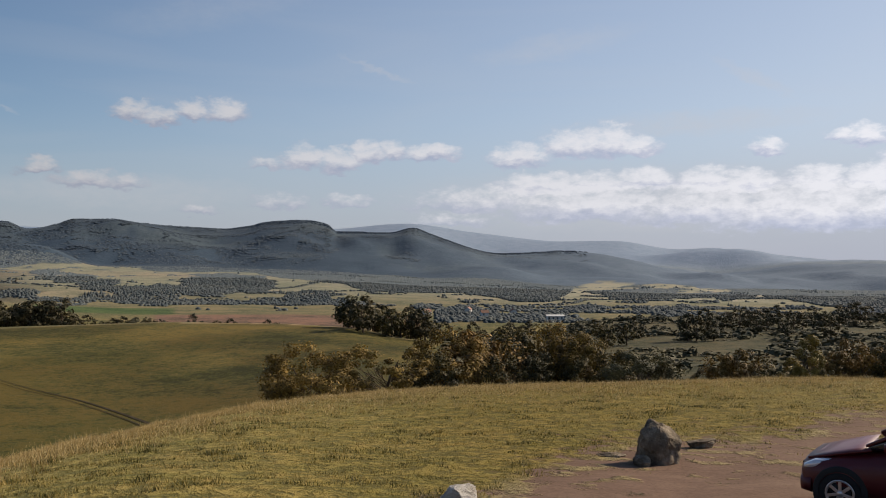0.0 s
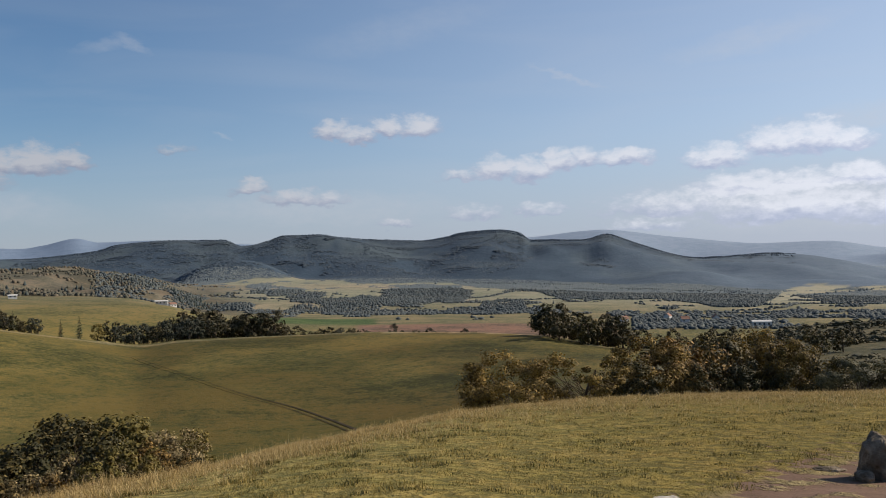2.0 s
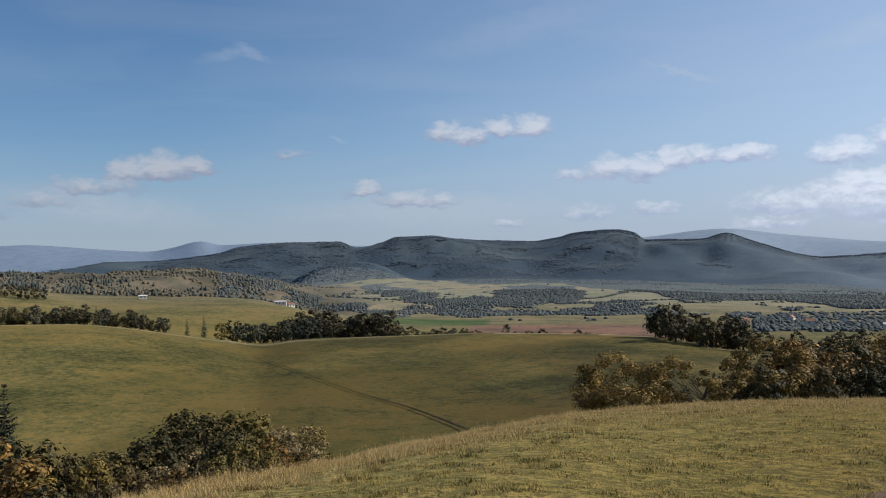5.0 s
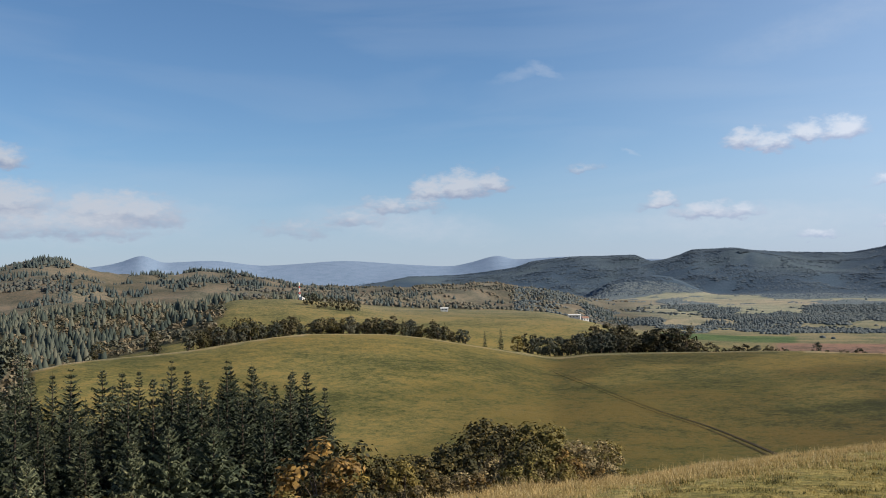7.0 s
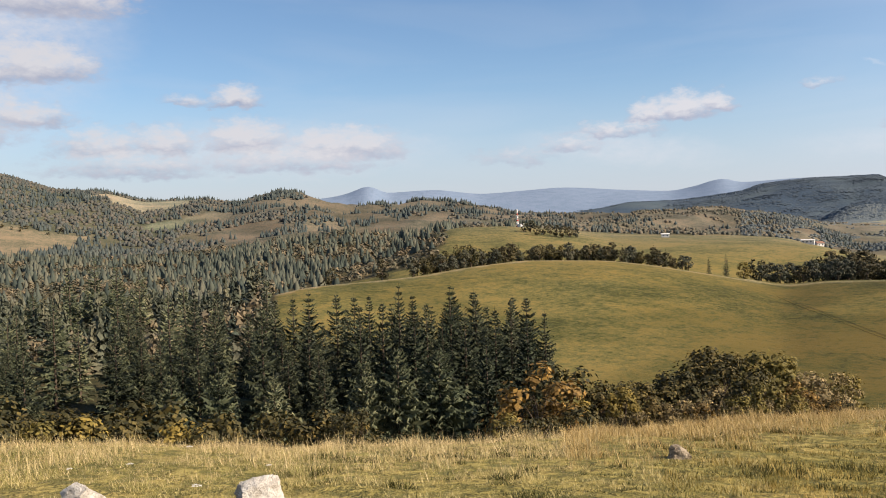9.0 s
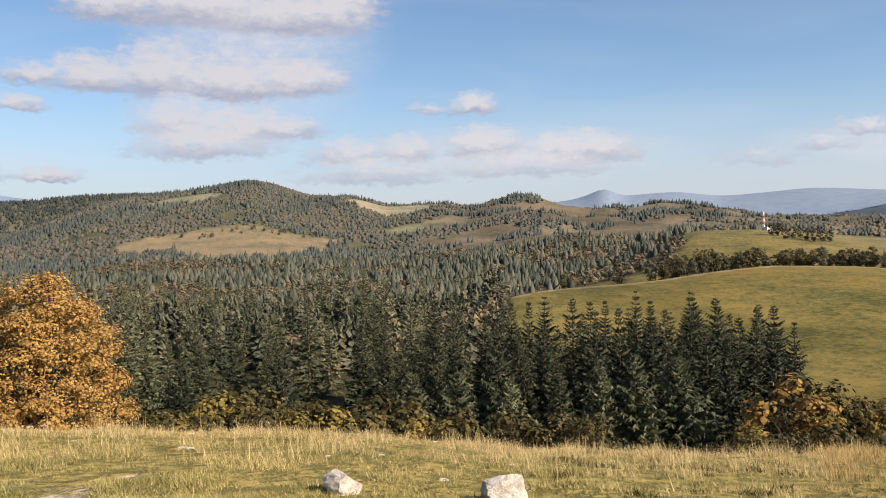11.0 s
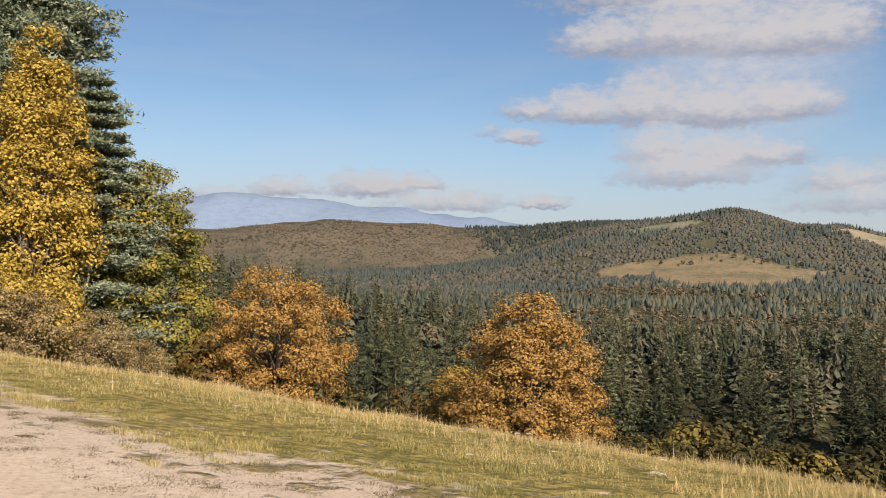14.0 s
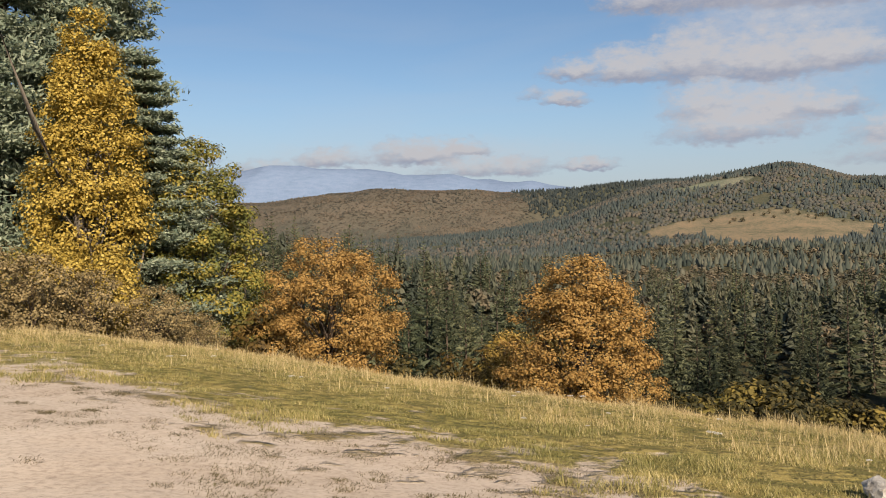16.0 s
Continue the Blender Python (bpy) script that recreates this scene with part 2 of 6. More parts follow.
def ramp(nt, fac, stops):
    r = nt.nodes.new("ShaderNodeValToRGB")
    el = r.color_ramp.elements
    while len(el) < len(stops):
        el.new(0.5)
    for k, (p, c) in zip(el, stops):
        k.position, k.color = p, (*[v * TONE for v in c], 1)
    nt.links.new(fac, r.inputs[0])
    return r.outputs[0]


def blend(nt, fac, a, b, how="MIX"):
    mx = nt.nodes.new("ShaderNodeMix")
    mx.data_type, mx.blend_type = "RGBA", how
    for s, v in ((0, fac), (6, a), (7, b)):
        if isinstance(v, (int, float)):
            mx.inputs[s].default_value = v
        elif isinstance(v, tuple):
            mx.inputs[s].default_value = (*v, 1)
        else:
            nt.links.new(v, mx.inputs[s])
    return mx.outputs[2]


def position(nt):
    return nt.nodes.new("ShaderNodeNewGeometry").outputs["Position"]


def bump(nt, bsdf, height, strength, distance):
    b = nt.nodes.new("ShaderNodeBump")
    b.inputs["Strength"].default_value, b.inputs["Distance"].default_value = strength, distance
    nt.links.new(height, b.inputs["Height"])
    nt.links.new(b.outputs[0], bsdf.inputs["Normal"])


def remap(nt, fac, lo, hi, to_lo=0.0, to_hi=1.0):
    r = nt.nodes.new("ShaderNodeMapRange")
    nt.links.new(fac, r.inputs[0])
    for i, v in enumerate((lo, hi, to_lo, to_hi)):
        r.inputs[1 + i].default_value = v
    return r.outputs[0]


def leafy(name, stops, through_light=0.25, rough=0.7, per="island", patch=None, vary=0.0, own=0.5):
    """Leaves and needles: every leaf its own tone, some light through them."""
    mat, nt, bsdf = base_mat(name, rough, 0.25)
    if per == "tree":
        at = nt.nodes.new("ShaderNodeAttribute")
        at.attribute_name = "tone"
        rnd = at.outputs["Fac"]
    elif per == "island":
        rnd = nt.nodes.new("ShaderNodeNewGeometry").outputs["Random Per Island"]
    else:
        rnd = nt.nodes.new("ShaderNodeObjectInfo").outputs["Random"]
    fac = rnd
    if patch:
        fac = math_node(nt, "ADD", math_node(nt, "MULTIPLY", rnd, own), math_node(nt, "MULTIPLY", noise_node(nt, patch, 3, 0.6, position(nt)), 2.0 - own))
        fac = math_node(nt, "SUBTRACT", fac, 0.5)
    col = ramp(nt, fac, stops)
    if vary:
        each = nt.nodes.new("ShaderNodeObjectInfo").outputs["Random"]
        col = blend(nt, 1.0, col, ramp(nt, each, spread((1 - vary, 1 - 0.8 * vary, 1 - vary), (1 + vary, 1 + 0.8 * vary, 1 + 0.4 * vary))), "MULTIPLY")
    nt.links.new(col, bsdf.inputs["Base Color"])
    if through_light:
        tr = nt.nodes.new("ShaderNodeBsdfTranslucent")
        nt.links.new(col, tr.inputs["Color"])
        mx = nt.nodes.new("ShaderNodeMixShader")
        mx.inputs[0].default_value = through_light
        nt.links.new(bsdf.outputs[0], mx.inputs[1])
        nt.links.new(tr.outputs[0], mx.inputs[2])
        nt.links.new(mx.outputs[0], nt.nodes["Material Output"].inputs["Surface"])
    return mat


def spread(*cols):
    n = len(cols) - 1
    return [(i / n, c) for i, c in enumerate(cols)]


def make_near_ground():
    mat, nt, bsdf = base_mat("turf_and_dirt", 0.95, 0.1)
    pos = position(nt)
    big = noise_node(nt, 0.18, 4, 0.6, pos)
    mid = noise_node(nt, 1.3, 4, 0.6, pos)
    fine = noise_node(nt, 22.0, 3, 0.7, pos)
    turf = ramp(nt, fine, spread((0.16, 0.148, 0.046), (0.32, 0.275, 0.084), (0.50, 0.39, 0.135)))
    straw = ramp(nt, fine, spread((0.22, 0.17, 0.055), (0.42, 0.33, 0.11), (0.60, 0.48, 0.19)))
    grass = blend(nt, remap(nt, math_node(nt, "ADD", math_node(nt, "MULTIPLY", big, 0.25), math_node(nt, "MULTIPLY", noise_node(nt, 0.6, 3, 0.6, pos), 0.75)), 0.40, 0.60), turf, straw)
    clump = remap(nt, noise_node(nt, 3.2, 4, 0.7, pos), 0.42, 0.58)
    # gaps between clumps darkened, standing for the shade down in them
    grass = blend(nt, math_node(nt, "SUBTRACT", 0.75, math_node(nt, "MULTIPLY", clump, 0.75)), grass, (0.090, 0.088, 0.030))
    soil = ramp(nt, noise_node(nt, 0.8, 6, 0.65, pos), spread((0.52, 0.41, 0.30), (0.70, 0.58, 0.455), (0.84, 0.74, 0.61)))
    grit = ramp(nt, noise_node(nt, 14.0, 5, 0.7, pos), [(0.30, (0.55, 0.52, 0.50)), (0.5, (0.95, 0.95, 0.95)), (0.72, (1.15, 1.15, 1.15))])
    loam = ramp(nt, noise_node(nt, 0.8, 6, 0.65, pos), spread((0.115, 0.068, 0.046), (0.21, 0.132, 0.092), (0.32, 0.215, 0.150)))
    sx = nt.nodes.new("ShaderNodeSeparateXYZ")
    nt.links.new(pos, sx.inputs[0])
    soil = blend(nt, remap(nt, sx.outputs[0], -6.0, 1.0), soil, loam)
    # the turf is darker and more golden towards the parked car
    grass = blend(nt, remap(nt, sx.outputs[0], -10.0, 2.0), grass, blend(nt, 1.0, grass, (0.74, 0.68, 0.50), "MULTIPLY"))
    soil = blend(nt, 0.8, soil, grit, "MULTIPLY")
    at = nt.nodes.new("ShaderNodeAttribute")
    at.attribute_name = "bare"
    edge = math_node(nt, "ADD", at.outputs["Fac"], math_node(nt, "MULTIPLY", math_node(nt, "SUBTRACT", noise_node(nt, 1.25, 6, 0.60, pos), 0.5), 0.95))
    fac = remap(nt, edge, 0.44, 0.54)
    inside = remap(nt, at.outputs["Fac"], 0.44, 0.52)
    grass = blend(nt, inside, grass, ramp(nt, fine, spread((0.17, 0.135, 0.065), (0.29, 0.23, 0.11), (0.42, 0.34, 0.18))))
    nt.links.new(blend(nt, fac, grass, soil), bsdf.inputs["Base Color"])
    h = math_node(nt, "ADD", math_node(nt, "MULTIPLY", fine, 0.6), mid)
    rough = math_node(nt, "MULTIPLY", math_node(nt, "ADD", h, clump), remap(nt, fac, 0.0, 1.0, 1.0, 0.06))
    bump(nt, bsdf, rough, 0.8, 0.08)
    return mat


def make_far_ground():
    mat, nt, bsdf = base_mat("meadows_and_fields", 0.95, 0.1)
    pos = position(nt)
    at = nt.nodes.new("ShaderNodeAttribute")
    at.attribute_name = "cover"
    mp = nt.nodes.new("ShaderNodeMapping")
    mp.inputs["Scale"].default_value = (1, 1, 3)
    nt.links.new(pos, mp.inputs[0])
    big = noise_node(nt, 0.022, 5, 0.6, mp.outputs[0])
    mid = noise_node(nt, 0.16, 5, 0.65, mp.outputs[0])
    fine = noise_node(nt, 1.6, 3, 0.7, pos)
    tone = math_node(nt, "ADD", math_node(nt, "ADD", math_node(nt, "MULTIPLY", big, 0.5), math_node(nt, "MULTIPLY", mid, 0.35)), math_node(nt, "MULTIPLY", fine, 0.35))
    streak = noise_node(nt, 0.55, 4, 0.75, pos)
    tone = math_node(nt, "ADD", tone, math_node(nt, "MULTIPLY", math_node(nt, "SUBTRACT", streak, 0.5), 0.55))
    var = ramp(nt, tone, [(0.50, (0.46, 0.52, 0.46)), (0.56, (0.80, 0.86, 0.76)), (0.61, (1.05, 1.02, 0.95)), (0.69, (1.50, 1.26, 1.10))])
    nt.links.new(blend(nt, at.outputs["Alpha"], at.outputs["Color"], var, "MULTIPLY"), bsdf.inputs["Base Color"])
    # closed tree canopy on the far slopes
    canopy = math_node(nt, "MULTIPLY", noise_node(nt, 0.085, 3, 0.6, pos), remap(nt, at.outputs["Alpha"], 0.9, 0.5, 0.0, 5.0))
    relief = math_node(nt, "ADD", mid, math_node(nt, "MULTIPLY", fine, 0.4))
    bump(nt, bsdf, math_node(nt, "ADD", relief, canopy), 0.6, 0.5)
    return mat


def make_stone(name, lo, mid, hi, scale):
    mat, nt, bsdf = base_mat(name, 0.9, 0.2)
    pos = nt.nodes.new("ShaderNodeTexCoord").outputs["Object"]
    a = noise_node(nt, 3.0 * scale, 8, 0.65, pos)
    b = noise_node(nt, 26.0 * scale, 4, 0.7, pos)
    col = ramp(nt, a, [(0.32, lo), (0.5, mid), (0.66, hi)])
    col = blend(nt, 0.5, col, ramp(nt, b, spread((0.45, 0.43, 0.40), (1.0, 1.0, 1.0))), "MULTIPLY")
    nt.links.new(col, bsdf.inputs["Base Color"])
    bump(nt, bsdf, math_node(nt, "ADD", a, math_node(nt, "MULTIPLY", b, 0.3)), 0.9, 0.08)
    return mat


def make_bark(name, lo, hi):
    mat, nt, bsdf = base_mat(name, 0.9, 0.15)
    tc = nt.nodes.new("ShaderNodeTexCoord").outputs["Object"]
    mp = nt.nodes.new("ShaderNodeMapping")
    mp.inputs["Scale"].default_value = (9, 9, 1.6)
    nt.links.new(tc, mp.inputs[0])
    n = noise_node(nt, 2.0, 5, 0.7, mp.outputs[0])
    nt.links.new(ramp(nt, n, [(0.3, lo), (0.7, hi)]), bsdf.inputs["Base Color"])
    bump(nt, bsdf, n, 0.8, 0.03)
    return mat


def plain(name, col, rough=0.6, metal=0.0, spec=0.4, grime=0.25, scale=4.0):
    mat, nt, bsdf = base_mat(name, rough, spec)
    bsdf.inputs["Metallic"].default_value = metal
    tc = nt.nodes.new("ShaderNodeTexCoord").outputs["Object"]
    n = noise_node(nt, scale, 5, 0.6, tc)
    dark = tuple(c * (1 - grime) for c in col)
    nt.links.new(ramp(nt, n, [(0.35, dark), (0.65, col)]), bsdf.inputs["Base Color"])
    return mat


M_NEAR, M_FAR = make_near_ground(), make_far_ground()
M_ROCK = make_stone("weathered_limestone", (0.085, 0.066, 0.046), (0.27, 0.215, 0.15), (0.50, 0.41, 0.30), 1.0)
M_PALE = make_stone("pale_limestone", (0.42, 0.37, 0.30), (0.72, 0.68, 0.61), (0.84, 0.81, 0.76), 2.0)
M_TAN = make_stone("tan_limestone", (0.16, 0.12, 0.08), (0.50, 0.41, 0.29), (0.66, 0.56, 0.42), 2.0)
M_BARK = make_bark("bark", (0.05, 0.04, 0.03), (0.16, 0.12, 0.09))
M_BARK_PALE = make_bark("pale_bark", (0.10, 0.085, 0.065), (0.28, 0.245, 0.20))
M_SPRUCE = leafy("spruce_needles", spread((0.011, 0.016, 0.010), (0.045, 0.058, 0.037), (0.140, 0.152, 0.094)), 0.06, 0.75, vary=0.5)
# paler copy: young spruces, and sunlight put into the valley-side ones' colour
M_SPRUCE_PALE = leafy("young_and_sunlit_needles", spread((0.032, 0.044, 0.026), (0.098, 0.116, 0.070), (0.205, 0.212, 0.128)), 0.08, 0.75, vary=0.4)
M_PINE = leafy("pine_needles", spread((0.105, 0.145, 0.100), (0.225, 0.275, 0.190), (0.38, 0.42, 0.29)), 0.15, 0.7)
M_ORANGE = leafy("orange_leaves", spread((0.22, 0.125, 0.036), (0.35, 0.202, 0.056), (0.46, 0.280, 0.088), (0.44, 0.292, 0.098)), 0.18)
M_AMBER = leafy("amber_leaves", spread((0.20, 0.135, 0.030), (0.37, 0.245, 0.055), (0.52, 0.36, 0.10)), 0.2)
M_GOLD = leafy("dull_gold_leaves", spread((0.10, 0.084, 0.026), (0.23, 0.178, 0.048), (0.38, 0.28, 0.070)), 0.16, patch=0.7, vary=0.3)
M_YELLOW = leafy("yellow_leaves", spread((0.26, 0.180, 0.032), (0.50, 0.360, 0.068), (0.70, 0.53, 0.14)), 0.28)
M_GREEN = leafy("turning_green_leaves", spread((0.075, 0.092, 0.024), (0.165, 0.172, 0.040), (0.34, 0.28, 0.06), (0.52, 0.37, 0.075)), 0.22, patch=0.5)
M_RUSSET = leafy("russet_leaves", spread((0.055, 0.038, 0.016), (0.19, 0.120, 0.036), (0.42, 0.265, 0.075)), 0.18, patch=0.8, vary=0.35)
M_TURN = leafy("turning_gold_leaves", spread((0.042, 0.034, 0.013), (0.21, 0.145, 0.038), (0.50, 0.335, 0.085)), 0.2, patch=0.7, vary=0.25)
M_OLIVE = leafy("olive_leaves", spread((0.022, 0.024, 0.010), (0.075, 0.066, 0.024), (0.26, 0.190, 0.060)), 0.15, patch=0.8, vary=0.35)
M_GREYGREEN = leafy("grey_green_leaves", spread((0.050, 0.050, 0.024), (0.105, 0.098, 0.045), (0.20, 0.17, 0.075)), 0.12, patch=0.8)
M_BROWN = leafy("dry_twigs", spread((0.13, 0.10, 0.045), (0.26, 0.20, 0.095), (0.40, 0.30, 0.14)), 0.1)
M_GRASS = leafy("meadow_grass", spread((0.23, 0.225, 0.088), (0.39, 0.345, 0.140), (0.57, 0.470, 0.205), (0.74, 0.61, 0.32)), 0.25, patch=0.6)
M_TURF = leafy("short_green_turf", spread((0.15, 0.155, 0.050), (0.27, 0.248, 0.080), (0.42, 0.345, 0.12)), 0.2, patch=0.6)
M_TUFT = leafy("trodden_tufts", spread((0.075, 0.064, 0.032), (0.145, 0.120, 0.058), (0.24, 0.19, 0.10)), 0.1)
M_DRYGRASS = leafy("dry_golden_grass", spread((0.095, 0.088, 0.023), (0.215, 0.178, 0.045), (0.39, 0.29, 0.080), (0.61, 0.44, 0.150)), 0.25, patch=0.6)
M_STRAW = leafy("dry_grass", spread((0.38, 0.29, 0.130), (0.57, 0.445, 0.215), (0.74, 0.60, 0.34)), 0.2)
M_GILT = leafy("golden_rim_grass", spread((0.30, 0.200, 0.068), (0.50, 0.350, 0.130), (0.68, 0.51, 0.235)), 0.25)
M_CLUMP = leafy("dark_green_clumps", spread((0.030, 0.034, 0.008), (0.078, 0.078, 0.017), (0.17, 0.150, 0.036)), 0.15)
M_FOREST_A = leafy("valley_forest", spread((0.028, 0.038, 0.028), (0.054, 0.067, 0.048), (0.092, 0.099, 0.067), (0.140, 0.132, 0.082)), 0.0, 0.9, "tree", 0.014, 0.0, 0.9)
# hill conifers, with a little blue added as haze
M_FOREST_B = leafy("hill_forest", spread((0.036, 0.051, 0.052), (0.058, 0.075, 0.071), (0.092, 0.103, 0.089)), 0.0, 0.9, "tree", 0.012, 0.0, 0.6)
M_FOREST_E = leafy("mixed_valley_forest", spread((0.026, 0.036, 0.030), (0.050, 0.064, 0.052), (0.086, 0.096, 0.072), (0.126, 0.122, 0.086)), 0.0, 0.9, "tree", 0.014, 0.0, 0.9)
# the blue here is haze of distance, put into the trees' colour
M_FOREST_C = leafy("hazed_distant_forest", spread((0.052, 0.076, 0.104), (0.068, 0.094, 0.122), (0.095, 0.118, 0.136)), 0.0, 0.9, "tree", 0.006, 0.0, 0.4)
M_FOREST_D = leafy("scrub", spread((0.050, 0.053, 0.032), (0.092, 0.090, 0.052), (0.150, 0.128, 0.072)), 0.0, 0.9, "tree", 0.03, 0.0, 0.7)
M_LEAFWOOD = leafy("valley_broadleaves", spread((0.066, 0.072, 0.050), (0.108, 0.104, 0.070), (0.160, 0.132, 0.085), (0.205, 0.160, 0.096)), 0.0, 0.9, "tree", 0.03, 0.0, 0.8)
M_HEDGE = leafy("hedgerow_leaves", spread((0.040, 0.041, 0.022), (0.075, 0.066, 0.032), (0.13, 0.098, 0.042)), 0.08, patch=0.25, vary=0.35)
# autumn tones greyed and blued by painted-in haze
M_HILLWOOD = leafy("hazed_hill_broadleaves", spread((0.048, 0.060, 0.056), (0.070, 0.076, 0.067), (0.100, 0.095, 0.077), (0.124, 0.103, 0.077)), 0.0, 0.9, "tree", 0.016, 0.0, 0.7)
# pale blue haze mixed into the foothill trees' colour
M_FOOTHILL = leafy("hazed_foothill_forest", spread((0.095, 0.124, 0.142), (0.124, 0.152, 0.164), (0.170, 0.188, 0.178)), 0.0, 0.9, "tree", 0.008, 0.0, 0.5)
M_FARWOOD = leafy("brown_autumn_forest", spread((0.046, 0.052, 0.044), (0.085, 0.080, 0.062), (0.118, 0.096, 0.070), (0.165, 0.122, 0.080)), 0.0, 0.9, "tree", 0.012, 0.0, 0.7)
# copse leaves lightened and blued to carry the valley's haze
M_STRIP = leafy("hazed_copse_leaves", spread((0.064, 0.083, 0.090), (0.084, 0.102, 0.104), (0.118, 0.126, 0.112)), 0.0, 0.9, "tree", 0.014, 0.0, 0.7)
M_SCRUBHILL = leafy("grey_brown_scrub", spread((0.060, 0.066, 0.050), (0.108, 0.100, 0.072), (0.175, 0.138, 0.094)), 0.0, 0.9, "tree", 0.012, 0.0, 0.8)
# cloud shadow on this ridge is put into the spruces' dark colour
M_DARKRIDGE = leafy("cloud_shaded_spruces", spread((0.022, 0.032, 0.034), (0.035, 0.046, 0.044), (0.055, 0.064, 0.054)), 0.0, 0.9, "tree", 0.012, 0.0, 0.5)
# needles tinted with the same blue haze as the ridge below them
M_HAZED_FLANK = leafy("ridge_spruces", spread((0.044, 0.067, 0.095), (0.056, 0.081, 0.108), (0.072, 0.096, 0.114)), 0.0, 0.9, "tree", 0.008, 0.0, 0.6)
M_WHITE = plain("white_plaster", (0.78, 0.77, 0.74), 0.8)
M_ROOF = plain("roof_tiles", (0.30, 0.16, 0.11), 0.8)
M_STEEL = plain("galvanised_steel", (0.42, 0.43, 0.44), 0.5, 0.6)
M_RED = plain("red_paint", (0.55, 0.06, 0.04), 0.5)


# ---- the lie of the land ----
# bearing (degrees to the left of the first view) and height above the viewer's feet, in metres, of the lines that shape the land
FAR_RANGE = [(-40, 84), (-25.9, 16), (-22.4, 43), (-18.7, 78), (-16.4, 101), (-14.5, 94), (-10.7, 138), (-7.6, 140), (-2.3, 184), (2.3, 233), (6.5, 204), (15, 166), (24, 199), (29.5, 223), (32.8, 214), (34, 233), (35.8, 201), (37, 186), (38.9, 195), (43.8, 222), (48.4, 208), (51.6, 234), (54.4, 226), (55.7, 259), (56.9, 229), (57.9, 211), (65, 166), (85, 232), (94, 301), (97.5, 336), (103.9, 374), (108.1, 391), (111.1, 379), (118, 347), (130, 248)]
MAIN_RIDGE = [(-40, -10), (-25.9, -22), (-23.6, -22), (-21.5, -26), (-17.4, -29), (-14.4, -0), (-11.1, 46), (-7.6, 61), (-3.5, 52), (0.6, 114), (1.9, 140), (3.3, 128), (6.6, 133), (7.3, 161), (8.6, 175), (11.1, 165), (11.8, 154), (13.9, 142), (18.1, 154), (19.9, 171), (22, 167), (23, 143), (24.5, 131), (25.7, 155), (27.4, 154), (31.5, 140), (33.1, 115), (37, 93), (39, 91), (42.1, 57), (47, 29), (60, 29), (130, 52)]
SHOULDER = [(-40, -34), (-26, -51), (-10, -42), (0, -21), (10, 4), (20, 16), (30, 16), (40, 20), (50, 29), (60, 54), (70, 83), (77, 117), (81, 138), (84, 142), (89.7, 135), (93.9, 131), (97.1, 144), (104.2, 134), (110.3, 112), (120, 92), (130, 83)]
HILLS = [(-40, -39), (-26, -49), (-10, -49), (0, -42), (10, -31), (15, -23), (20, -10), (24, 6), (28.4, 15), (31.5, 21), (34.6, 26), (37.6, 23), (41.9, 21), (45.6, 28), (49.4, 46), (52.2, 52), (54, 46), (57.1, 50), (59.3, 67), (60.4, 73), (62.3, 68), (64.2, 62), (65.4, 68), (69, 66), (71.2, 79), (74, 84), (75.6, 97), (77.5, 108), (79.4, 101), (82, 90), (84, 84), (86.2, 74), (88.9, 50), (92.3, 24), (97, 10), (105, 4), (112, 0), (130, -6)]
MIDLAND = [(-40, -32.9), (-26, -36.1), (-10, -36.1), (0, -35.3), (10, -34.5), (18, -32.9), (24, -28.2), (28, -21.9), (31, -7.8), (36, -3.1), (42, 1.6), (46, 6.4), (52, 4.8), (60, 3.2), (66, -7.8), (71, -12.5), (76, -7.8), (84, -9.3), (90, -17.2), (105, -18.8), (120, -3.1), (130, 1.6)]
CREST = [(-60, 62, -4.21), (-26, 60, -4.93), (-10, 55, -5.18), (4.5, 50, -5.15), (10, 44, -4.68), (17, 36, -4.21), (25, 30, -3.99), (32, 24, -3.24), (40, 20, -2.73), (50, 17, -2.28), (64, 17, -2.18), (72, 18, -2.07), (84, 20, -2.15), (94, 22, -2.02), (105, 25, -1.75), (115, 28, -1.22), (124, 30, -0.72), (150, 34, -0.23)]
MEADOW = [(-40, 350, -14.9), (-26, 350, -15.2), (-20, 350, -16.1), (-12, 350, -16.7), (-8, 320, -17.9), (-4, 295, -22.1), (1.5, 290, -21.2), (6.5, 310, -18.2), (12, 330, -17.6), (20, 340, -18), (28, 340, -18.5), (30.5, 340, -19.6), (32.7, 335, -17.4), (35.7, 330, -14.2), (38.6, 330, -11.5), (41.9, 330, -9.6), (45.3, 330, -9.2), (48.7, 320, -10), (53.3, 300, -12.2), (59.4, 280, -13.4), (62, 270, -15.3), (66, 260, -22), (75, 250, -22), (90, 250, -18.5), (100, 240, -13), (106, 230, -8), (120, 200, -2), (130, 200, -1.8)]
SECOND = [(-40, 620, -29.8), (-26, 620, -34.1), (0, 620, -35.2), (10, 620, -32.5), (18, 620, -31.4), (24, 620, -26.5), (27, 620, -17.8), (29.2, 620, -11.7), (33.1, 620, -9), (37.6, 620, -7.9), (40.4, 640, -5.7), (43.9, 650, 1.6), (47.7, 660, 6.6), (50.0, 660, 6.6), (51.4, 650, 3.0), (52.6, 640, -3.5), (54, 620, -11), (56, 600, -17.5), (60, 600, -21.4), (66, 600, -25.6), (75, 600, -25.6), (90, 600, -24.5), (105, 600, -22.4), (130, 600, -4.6)]
